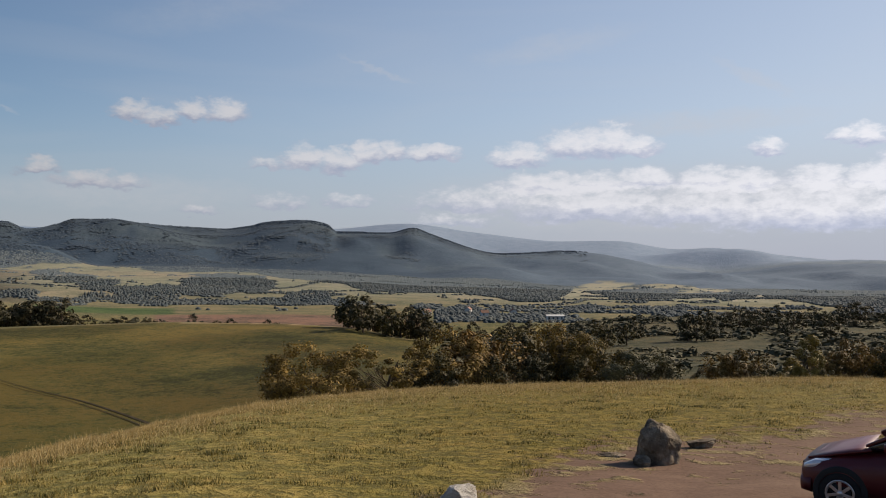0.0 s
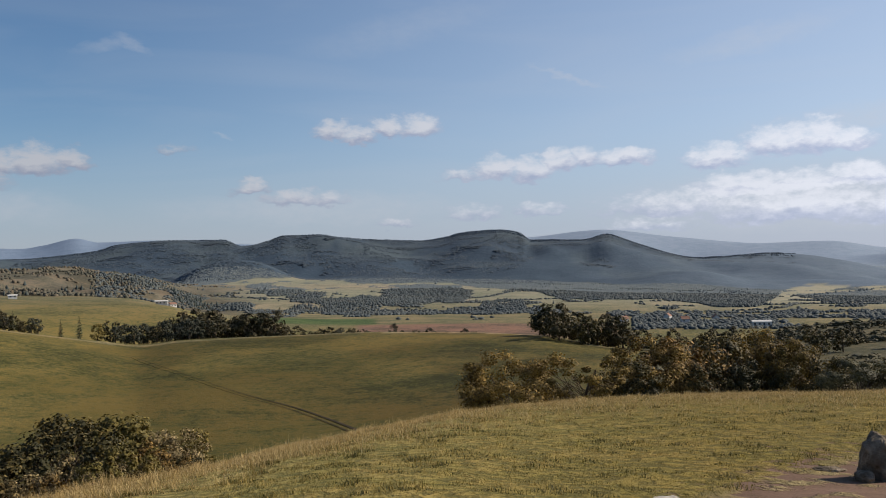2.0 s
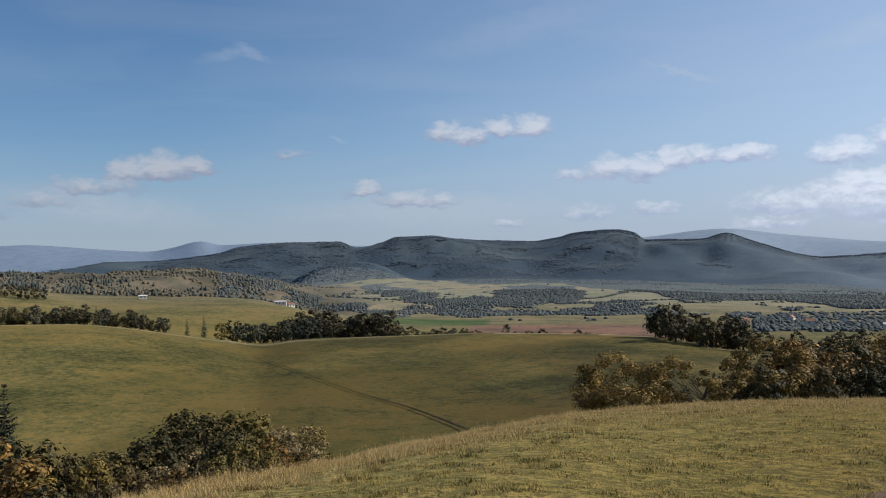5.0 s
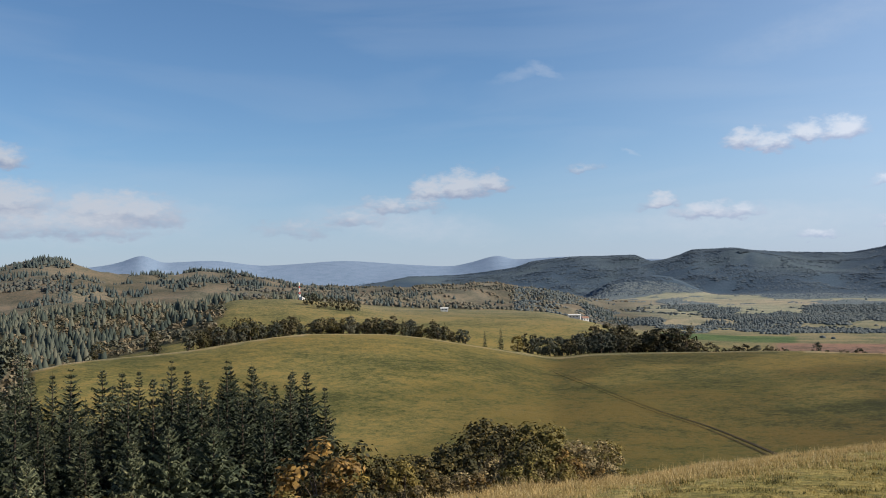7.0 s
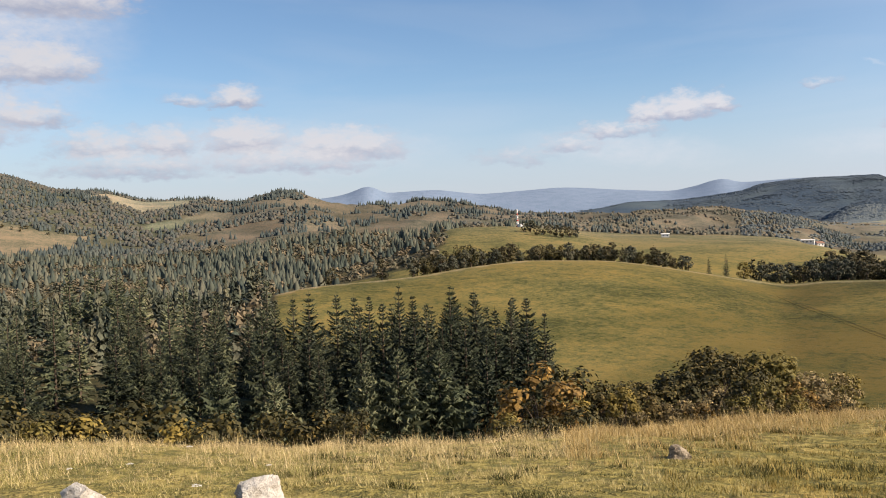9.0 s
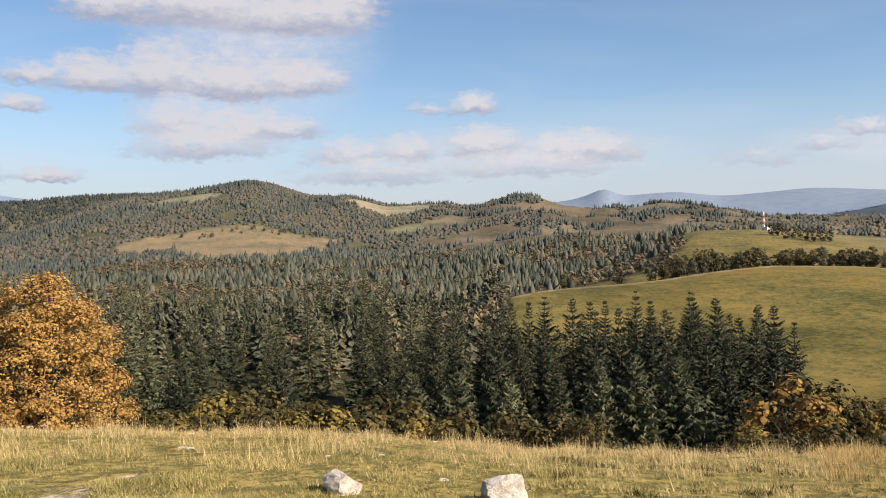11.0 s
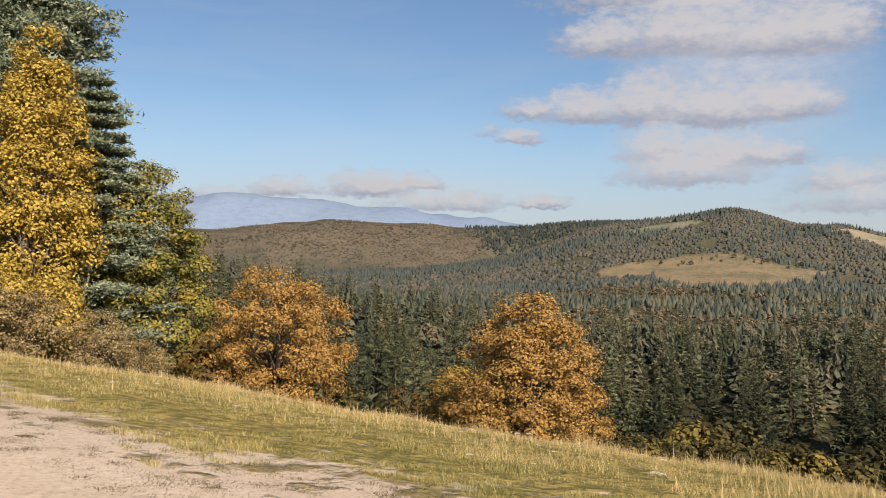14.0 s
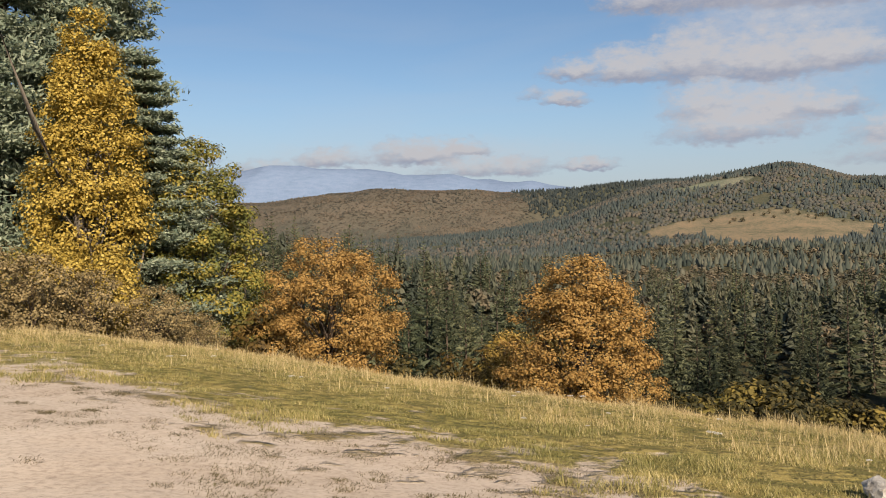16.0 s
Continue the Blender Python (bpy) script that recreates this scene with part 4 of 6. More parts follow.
def spruce_meshes(h, spread_, whorls, per, twigs, seed, mat):
    """A spruce: whorls of drooping boughs, each hung with narrow twigs on both sides."""
    rng = np.random.RandomState(seed)
    tv, tq = tube([(0, 0, -0.6), (0, 0, h * 0.3), (0, 0, h * 0.7), (0, 0, h)], [h * 0.014 + 0.05, h * 0.011, h * 0.006, 0.01])
    base, tip, wid = [], [], []
    gaps = rng.uniform(0.75, 1.15, 9)
    for k in range(whorls):
        f = ((k + rng.rand() * 0.7) / whorls) ** 0.92
        z = h * (0.04 + 0.96 * f)
        length = spread_ * (1 - f) ** 0.76 * (1 - 0.4 * np.clip(0.2 - f, 0, 1) / 0.2) + 0.14
        n = max(4, int(per * (0.55 + 0.45 * (1 - f))))
        for b in range(n):
            a = 2 * math.pi * (b + rng.rand() * 0.9) / n
            L = length * rng.uniform(0.6, 1.12) * gaps[int(a / 6.2832 * 9) % 9]
            droop = rng.uniform(0.25, 0.6) * (1 - f) + 0.03
            out = np.array([math.cos(a), math.sin(a), 0])
            sidew = np.array([-math.sin(a), math.cos(a), 0])
            at = lambda s: np.array([0, 0, z]) + out * L * s + np.array([0, 0, -droop * L * s + 0.42 * L * s ** 3 * (0.3 + f)])
            for s in np.linspace(0.18, 1.0, twigs):
                p = at(s)
                tl = np.clip(L * 0.28, 0.24, 0.9) * rng.uniform(0.7, 1.2)
                for side in (-1, 1):
                    base.append(p - out * 0.1 * tl)
                    tip.append(p + out * tl * rng.uniform(0.15, 0.55) + sidew * side * tl * rng.uniform(0.45, 0.8) + np.array([0, 0, -tl * rng.uniform(0.25, 0.8)]))
                    wid.append(tl * rng.uniform(0.34, 0.55))
            for s in (0.45, 0.8):
                base.append(at(s - 0.3))
                tip.append(at(s + 0.28))
                wid.append(L * 0.22 + 0.08)
    v, t = spike_tris(np.array(base), np.array(tip), np.array(wid), rng)
    lv, lt = spike_tris(np.array([[0, 0, h * 0.93]]), np.array([[0, 0, h * 1.03]]), np.array([0.12]), rng)
    t = np.concatenate([t, lt + len(v)])
    v = np.concatenate([v, lv])
    return raw_mesh("trunk", tv, None, tq, (M_BARK,), None, True), raw_mesh("crown", v, t, None, (mat,))


def leaf_quads(centres, normals, size, rng):
    n = len(centres)
    t = np.cross(normals, rng.normal(size=(n, 3)))
    t /= np.linalg.norm(t, axis=1)[:, None] + 1e-9
    b = np.cross(normals, t)
    t, b = t * size[:, None] * 0.55, b * size[:, None] * 0.36
    v = np.stack([centres - t, centres - b + t * 0.1, centres + t, centres + b + t * 0.1], 1).reshape(-1, 3)
    return v, np.arange(4 * n).reshape(-1, 4)


def broadleaf_meshes(h, w, clear, leaves, size, seed, mat, bark=None, shape="round", clumps=46, stems=1, core=0.35, limbs=26, puff=1.0, lump=1.0):
    """Trunk with limbs, and a crown of separate leaves in uneven clumps. clear: height of the bare trunk as a share of h."""
    rng = np.random.RandomState(seed)
    top = h * (0.72 if shape != "column" else 0.9)
    wood = []
    forks = []
    for s in range(stems):
        lean = rng.normal(size=2) * (0.05 if stems == 1 else 0.22) * h
        pts = [(lean[0] * f * f + rng.normal() * 0.01 * h, lean[1] * f * f + rng.normal() * 0.01 * h, f * top) for f in (0, 0.25, 0.5, 0.75, 1)]
        pts[0] = (rng.normal() * 0.05 * (stems - 1), rng.normal() * 0.05 * (stems - 1), -0.5)
        r0 = (0.022 * h + 0.03) / math.sqrt(stems)
        wood.append(tube(pts, [r0 * 1.25, r0, r0 * 0.75, r0 * 0.45, r0 * 0.12], 7))
        forks.append(np.array(pts))
    # clump centres inside the crown's outline
    c = []
    lobes = rng.normal(size=(7, 3))
    lobes /= np.linalg.norm(lobes, axis=1)[:, None]
    amp = rng.uniform(-0.22, 0.26, 7) * lump
    while len(c) < clumps:
        d = rng.normal(size=3)
        d /= np.linalg.norm(d)
        rr = rng.uniform(core, 1.0) ** 0.6
        rr *= 1 + (amp * np.clip(lobes @ d, 0, 1) ** 3).sum()
        f = 0.5 + 0.5 * d[2] * rr
        if shape == "cone":
            k = 1.25 * (1 - f) ** 0.7 + 0.12
        elif shape == "column":
            k = 1.0 - 0.55 * abs(2 * f - 0.8) ** 1.5
        elif shape == "egg":
            k = 1.12 * (1 - f) ** 0.42 * (0.55 + 0.45 * min(1, f / 0.25)) + 0.1
        else:
            k = 1.0
        flat = d[:2] * rr / max(1e-3, math.sqrt(max(0.03, 1 - d[2] ** 2))) * math.sqrt(max(0.03, 1 - d[2] ** 2)) ** (1.0 if shape == "round" else 0.6)
        c.append((flat[0] * k * w / 2, flat[1] * k * w / 2, h * clear + (h * (1 - clear)) * np.clip(f, 0.0, 1.0)))
    c = np.array(c)
    for q in c[rng.permutation(len(c))[: min(len(c), limbs)]]:
        st = forks[rng.randint(stems)]
        f = np.clip((q[2] / h - 0.18) * rng.uniform(0.7, 1.0), 0.12, 0.9)
        i = f * 4
        a = st[int(i)] * (1 - i % 1) + st[min(4, int(i) + 1)] * (i % 1)
        mid_ = (a + q) / 2 + np.array([0, 0, -0.05 * h * rng.rand()]) + rng.normal(size=3) * 0.03 * h
        r0 = (0.008 * h + 0.008) * (1.1 - f)
        wood.append(tube([a, mid_, q], [r0, r0 * 0.6, r0 * 0.15], 4))
    wv, wq = join(wood)
    which = rng.randint(0, len(c), leaves)
    cs = 0.15 * puff * min(w, h * (1 - clear)) * rng.uniform(0.6, 1.2, len(c))
    off = rng.normal(size=(leaves, 3))
    off /= np.linalg.norm(off, axis=1)[:, None] + 1e-9
    out = c[which] - np.array([0, 0, h * (0.25 + 0.5 * clear)])
    out /= np.linalg.norm(out, axis=1)[:, None] + 1e-9
    nrm = off + 0.55 * out + rng.normal(size=(leaves, 3)) * 0.32 + np.array([0, 0, 0.25])
    nrm /= np.linalg.norm(nrm, axis=1)[:, None] + 1e-9
    off = off * (0.35 + 0.65 * rng.rand(leaves) ** 0.5)[:, None] * np.where(rng.rand(leaves) < 0.1, 1.35, 1.0)[:, None]
    p = c[which] + off * cs[which][:, None] * np.array([1, 1, 0.72])
    p[:, 2] = np.maximum(p[:, 2], 0.05)
    v, q = leaf_quads(p, nrm, size * rng.uniform(0.6, 1.3, leaves), rng)
    return raw_mesh("trunk", wv, None, wq, (bark or M_BARK,), None, True), raw_mesh("crown", v, None, q, (mat,))


def pine_meshes(h, w, seed, needles, mat):
    """Scots pine or fir with level tiers of dense needle tufts."""
    rng = np.random.RandomState(seed)
    wood = [tube([(0, 0, -0.6), (0.1, 0, h * 0.3), (0.05, 0.08, h * 0.65), (0, 0, h)], [h * 0.02, h * 0.016, h * 0.009, 0.02], 7)]
    cen, siz = [], []
    tiers = 24
    for k in range(tiers):
        f = (k + 0.3 * rng.rand()) / tiers
        z = h * (0.08 + 0.92 * f)
        L = w / 2 * (1.0 - f) ** 0.95 * rng.uniform(0.85, 1.12) + 0.3
        for b in range(9):
            a = 2 * math.pi * (b + rng.rand() * 0.8) / 9
            ln = L * rng.uniform(0.72, 1.08)
            o = np.array([math.cos(a), math.sin(a), rng.uniform(-0.12, 0.22)])
            e = np.array([0, 0, z]) + o * ln + np.array([0, 0, 0.10 * ln])
            wood.append(tube([(0, 0, z), np.array([0, 0, z]) + o * ln * 0.55, e], [0.05 * (1.1 - f), 0.03 * (1.1 - f), 0.008], 4))
            for s in np.linspace(0.35, 1.05, 6):
                cen.append(np.array([0, 0, z]) + o * ln * s + rng.normal(size=3) * 0.10 * ln * np.array([1, 1, 0.35]))
                siz.append(0.15 * ln + 0.16)
    cen, siz = np.array(cen), np.array(siz)
    which = rng.randint(0, len(cen), needles)
    d = rng.normal(size=(needles, 3)) * np.array([1, 1, 0.55])
    d[:, 2] += 0.45
    d /= np.linalg.norm(d, axis=1)[:, None]
    b = cen[which] + rng.normal(size=(needles, 3)) * siz[which][:, None] * np.array([0.6, 0.6, 0.28])
    v, t = spike_tris(b, b + d * 0.33 * rng.uniform(0.6, 1.2, needles)[:, None], np.full(needles, 0.125), rng)
    wv, wq = join(wood)
    return raw_mesh("trunk", wv, None, wq, (M_BARK,), None, True), raw_mesh("crown", v, t, None, (mat,))


def plant(name, meshes, label, category, group=""):
    root = thing(name, label, category, group)
    part("trunk", meshes[0], root)
    part("crown", meshes[1], root)
    return root


def put(root, az, r, turn=0.0, size=1.0, lift=-0.1, wide=1.0):
    x, y, z = spot(az, r, lift)
    m = Matrix.Translation((x, y, z)) @ Matrix.Rotation(turn, 4, "Z") @ Matrix.Diagonal((size * wide, size * wide, size, 1))
    return m


def grow(protos, rows, rng):
    """Stand copies of the first plants at rows of (bearing, distance, kind, height)."""
    used = set()
    for az, r, kind, height, *wide in rows:
        root, h0 = protos[kind]
        m = put(root, az, r, rng.uniform(0, 6.28), height / h0, -0.1, wide[0] if wide else rng.uniform(0.9, 1.15))
        if kind in used:
            copy_thing(root, m @ Matrix.Diagonal([1 / k for k in root.scale] + [1]))
        else:
            used.add(kind)
            root.matrix_basis = m


# ---- trees by the near meadow's edge ----
t_orange = plant("orange_tree", broadleaf_meshes(7.0, 5.0, 0.04, 52000, 0.084, 11, M_ORANGE, None, "egg", 430, 1, 0.25, 90, 0.55, 0.5), "young orange-leaved autumn tree below the meadow's rim", "tree", "autumn trees at the rim")
t_orange.matrix_basis = put(t_orange, 89.9, 35.0, 0.0, 1.02, -0.1, 1.2)
t_orange2 = plant("orange_tree", broadleaf_meshes(6.6, 5.2, 0.10, 52000, 0.085, 23, M_ORANGE, None, "round", 330, 2, 0.3, 80, 0.6, 0.8), "broad orange-brown autumn tree beside tall pines", "tree", "autumn trees at the rim")
t_orange2.matrix_basis = put(t_orange2, 105.4, 36.0, 0.0, 1.0, -0.1, 1.1)
t_poplar = plant("aspen_tree", broadleaf_meshes(15.2, 4.7, 0.06, 52000, 0.135, 31, M_YELLOW, M_BARK_PALE, "column", 420, 2, 0.3, 90, 0.95, 0.5), "slender yellow aspen with pale trunk before dark pines", "tree")
t_poplar.matrix_basis = put(t_poplar, 119.4, 40.0)
t_linden = plant("linden_tree", broadleaf_meshes(11.6, 6.4, 0.0, 46000, 0.14, 37, M_GREEN, None, "egg", 300, 1, 0.3, 80, 0.62, 1.1), "green linden turning yellow against pines", "tree")
t_linden.matrix_basis = put(t_linden, 113.2, 42.5)
t_pine = plant("pine_tree", pine_meshes(30.0, 11.2, 41, 120000, M_PINE), "tall blue-green pine with dense tiers of needles", "tree", "pines")
t_pine.matrix_basis = put(t_pine, 119.4, 48.0, 0.0, 1.0, -0.1, 1.0)
copy_thing(t_pine, put(t_pine, 116.2, 42.0, 4.0, 0.50, -0.1, 1.5) @ Matrix.Diagonal([1 / k for k in t_pine.scale] + [1]))
copy_thing(t_pine, put(t_pine, 124.0, 46.0, 2.0, 1.0) @ Matrix.Diagonal([1 / k for k in t_pine.scale] + [1]))
b_yellow = plant("yellow_shrub", broadleaf_meshes(3.4, 3.6, 0.0, 9000, 0.10, 43, M_YELLOW, None, "round", 40, 4), "golden shrub under the aspen", "shrub")
b_yellow.matrix_basis = put(b_yellow, 118.2, 36.5)
copy_thing(b_yellow, put(b_yellow, 121.0, 36.0, 2.0, 1.25))
copy_thing(b_yellow, put(b_yellow, 119.2, 35.5, 4.0, 1.2))
b_green = plant("green_shrub", broadleaf_meshes(4.6, 3.6, 0.0, 9000, 0.11, 47, M_GREEN, None, "round", 40, 3), "green and yellow shrub under pines", "shrub")
b_green.matrix_basis = put(b_green, 123.4, 38.0)
b_brown = plant("dry_shrub", broadleaf_meshes(2.3, 3.2, 0.0, 7000, 0.07, 53, M_BROWN, None, "round", 60, 9, 0.1), "leafless greyish brown shrub in long grass", "shrub", "dry shrubs at the rim")
b_brown.matrix_basis = put(b_brown, 116.0, 32.5)
for az, r, s in ((119.4, 33, 1.1), (122.6, 33.5, 1.25), (125.0, 33, 1.2), (113.4, 33, 0.8), (114.6, 35, 1.1)):
    copy_thing(b_brown, put(b_brown, az, r, az, s))

# ---- spruce stand and valley trees ----
rng = np.random.RandomState(77)
spruces = {}
for k, (h, sp, wh, per, tw, sd) in enumerate(((20, 4.2, 38, 11, 5, 1), (18, 4.1, 36, 11, 5, 2), (22, 4.3, 40, 11, 5, 3), (13, 4.1, 30, 13, 6, 4), (19, 4.0, 26, 8, 3, 5), (17, 3.9, 24, 8, 3, 6), (18, 3.6, 34, 10, 5, 7), (15, 3.6, 30, 10, 5, 8))):
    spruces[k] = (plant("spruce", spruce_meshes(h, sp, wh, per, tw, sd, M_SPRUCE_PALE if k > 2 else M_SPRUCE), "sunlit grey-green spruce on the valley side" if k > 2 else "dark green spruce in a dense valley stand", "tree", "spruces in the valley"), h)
rows = [(68.0, 86, 3, 12.5), (65.2, 87, 3, 12.8), (61.9, 86, 3, 12.0), (58.2, 78, 3, 7.0), (54.2, 100, 3, 14.5), (51.6, 102, 3, 14.0), (56.2, 100, 3, 13.5), (48.6, 108, 1, 15.0)]
rows += [(44.9, 126, 0, 17.5), (47.0, 126, 0, 19.5), (49.2, 128, 2, 20.5), (50.8, 127, 2, 22), (54.0, 128, 2, 22.5), (56.8, 128, 0, 21.5), (59.6, 130, 2, 22), (61.7, 134, 0, 21), (52.3, 124, 1, 20), (46.0, 120, 1, 17), (48.0, 118, 1, 18.5)]
rows += [(98.2, 60, 6, 11.0), (99.4, 63, 7, 12.2), (100.6, 60, 6, 10.5), (101.8, 64, 7, 12.6), (97.0, 64, 7, 10.8), (96.0, 68, 6, 12.0)]
rows += [(33.9, 352, 4, 8.5)]
rows += [(az, 356, 4, h) for az, h in ((34.9, 6.5), (37.4, 7.5), (38.2, 7), (40.0, 7.5), (41.3, 7), (41.9, 7.5), (43.2, 7.5), (44.6, 7.5), (46.4, 7.5), (47.9, 8), (49.6, 8), (51.0, 8.5))]
while len(rows) < 300:
    az, r = (rng.uniform(46, 63), rng.uniform(104, 150)) if len(rows) < 85 else (rng.uniform(60, 122), rng.uniform(70, 270))
    lim = along([(40, 130), (47, 118), (60, 108), (70, 110), (80, 110), (88, 100), (95, 82), (104, 70), (112, 66), (125, 60)], 1, np.array([az]))[0]
    if r < lim or (az < 62 and r > 150) or (az < 66 and r > 190):
        continue
    if any((az - q[0]) ** 2 * (r / 57.3) ** 2 + (r - q[1]) ** 2 < 9 for q in rows):
        continue
    tall = rng.uniform(10, 18) if az > 75 else rng.uniform(13.5, 21)
    kind = (rng.randint(3) if az < 79 + 6 * rng.rand() else 6 + rng.randint(2)) if r < 165 else 4 + rng.randint(2)
    rows.append((az, r, kind, tall))
grow(spruces, rows, rng)

bushes = {
    0: (plant("russet_bush", broadleaf_meshes(5.0, 5.0, 0.0, 1900, 0.30, 61, M_RUSSET, None, "round", 40, 3, 0.4, 10, 1.0), "russet autumn bush in the valley thicket", "shrub", "valley thicket"), 5.0),
    1: (plant("olive_bush", broadleaf_meshes(5.4, 5.2, 0.0, 1900, 0.30, 67, M_OLIVE, None, "round", 40, 3, 0.4, 10, 1.0), "dark olive green bush in a thicket", "shrub", "valley thicket"), 5.4),
    2: (plant("golden_bush", broadleaf_meshes(6.0, 4.8, 0.02, 1900, 0.28, 71, M_GOLD, None, "egg", 40, 1, 0.4, 10, 1.0), "golden yellow young tree in a thicket", "shrub", "valley thicket"), 6.0),
    3: (plant("bare_bush", broadleaf_meshes(4.4, 5.0, 0.0, 1700, 0.23, 73, M_BROWN, None, "round", 40, 6, 0.35, 14, 1.0), "brown leafless bush in a thicket", "shrub", "valley thicket"), 4.4),
    4: (plant("turning_tree", broadleaf_meshes(6.4, 6.2, 0.04, 18000, 0.15, 79, M_TURN, None, "round", 85, 1, 0.45, 40, 0.85, 0.7), "spreading brown-leaved tree behind the meadow's rim", "tree", "trees behind the rim"), 6.4),
    5: (plant("round_tree", broadleaf_meshes(8.0, 6.0, 0.08, 700, 0.66, 83, M_HEDGE, None, "round", 22, 1, 0.5, 7, 1.5), "dark round tree in a hedgerow", "tree", "hedgerow trees"), 8.0),
    6: (plant("autumn_tree", broadleaf_meshes(8.0, 5.2, 0.06, 700, 0.62, 89, M_LEAFWOOD, None, "egg", 22, 1, 0.5, 7, 1.5), "brownish autumn tree in a hedgerow", "tree", "hedgerow trees"), 8.0),
    12: (plant("spreading_tree", broadleaf_meshes(6.0, 6.4, 0.25, 5200, 0.17, 79, M_TURN, None, "round", 40, 1, 0.7, 40, 0.75), "thin-leaved spreading tree with bare limbs behind the rim", "tree", "trees behind the rim"), 6.0),
    13: (plant("round_bush", broadleaf_meshes(4.6, 5.2, 0.0, 9500, 0.15, 107, M_GREYGREEN, None, "round", 60, 4, 0.5, 30, 0.9, 0.6), "rounded grey-green bush behind the meadow's rim", "shrub", "trees behind the rim"), 4.6),
    7: (plant("russet_bush", broadleaf_meshes(5.0, 4.6, 0.02, 5200, 0.19, 97, M_RUSSET, None, "round", 60, 3, 0.45, 24, 0.9), "russet bush behind the meadow's rim", "shrub", "trees behind the rim"), 5.0),
    8: (plant("olive_bush", broadleaf_meshes(5.4, 4.8, 0.0, 5200, 0.19, 98, M_OLIVE, None, "round", 60, 3, 0.45, 24, 0.9), "dark olive bush behind the meadow's rim", "shrub", "trees behind the rim"), 5.4),
    9: (plant("golden_bush", broadleaf_meshes(5.0, 3.2, 0.0, 4800, 0.18, 99, M_GOLD, None, "egg", 50, 3, 0.4, 24, 1.0), "dull golden bush behind the meadow's rim", "shrub", "trees behind the rim"), 5.0),
    11: (plant("dark_tree", broadleaf_meshes(8.0, 6.2, 0.05, 900, 0.6, 103, M_OLIVE, None, "egg", 30, 1, 0.45, 7, 1.3), "dark evergreen-looking tree in a clump beyond the meadow", "tree", "hedgerow trees"), 8.0),
    10: (plant("low_bush", broadleaf_meshes(5.0, 6.0, 0.0, 700, 0.46, 100, M_HEDGE, None, "round", 40, 3, 0.35, 6), "low dark bush in a hedgerow", "shrub", "hedgerow trees"), 5.0),
}
rows = []
# thicket at the valley bottom
for az, r, k, h in ((38.6, 118, 1, 7.2), (37.4, 124, 1, 7.9), (36.2, 122, 1, 8.5), (35.2, 128, 1, 10.2), (34.4, 120, 3, 6.0), (33.6, 126, 1, 10.6), (32.6, 122, 1, 9.0), (31.8, 128, 2, 11.5), (30.8, 130, 2, 10.9), (30.2, 122, 0, 7.2), (29.2, 128, 3, 8.5), (28.2, 130, 3, 8.5), (27.4, 134, 2, 9.0), (40.2, 112, 2, 6.6), (41.4, 116, 1, 7.0), (43.0, 112, 2, 5.2), (44.2, 112, 1, 8.5), (39.6, 120, 1, 6.6), (36.8, 110, 3, 4.9), (35.0, 112, 3, 5.0), (33.0, 114, 3, 4.6), (31.2, 116, 3, 4.9), (29.6, 118, 3, 4.2), (38.4, 108, 0, 5.0), (46.2, 106, 1, 5.5), (45.0, 103, 0, 5.0), (27.6, 122, 3, 3.6), (34.4, 133, 1, 11.1), (31.9, 112, 2, 8.0), (33.4, 110, 2, 6.0), (30.3, 113, 2, 6.6), (29.0, 112, 0, 5.2), (35.6, 109, 0, 4.6)):
    rows.append((az, r, k, h * (1 + 0.03 * (az - 34))))
# bushes under the spruces and along the slope below the rim
for az, r, k, h in ((70.6, 70, 0, 4.3), (69.8, 66, 2, 3.9), (75, 52, 2, 3.2), (77, 50, 1, 2.9), (73, 54, 1, 3.0), (79.4, 50, 2, 2.6), (80.6, 54, 1, 3.1), (82.8, 52, 1, 3.2), (84, 46, 1, 2.5), (72, 48, 2, 2.3), (59.4, 62, 2, 3.1), (53.5, 70, 1, 3.9), (97.6, 50, 1, 4.9), (101.4, 44, 1, 3.9), (109.8, 36, 0, 3.2), (110.6, 38, 2, 3.6), (108.2, 38, 1, 2.9), (87.0, 44, 1, 2.5), (91.8, 40, 1, 2.7), (99, 42, 1, 2.9), (104, 40, 1, 2.6), (63.5, 64, 1, 3.5), (66.5, 62, 2, 3.2), (51, 78, 1, 4.2)):
    rows.append((az, r, k, h))
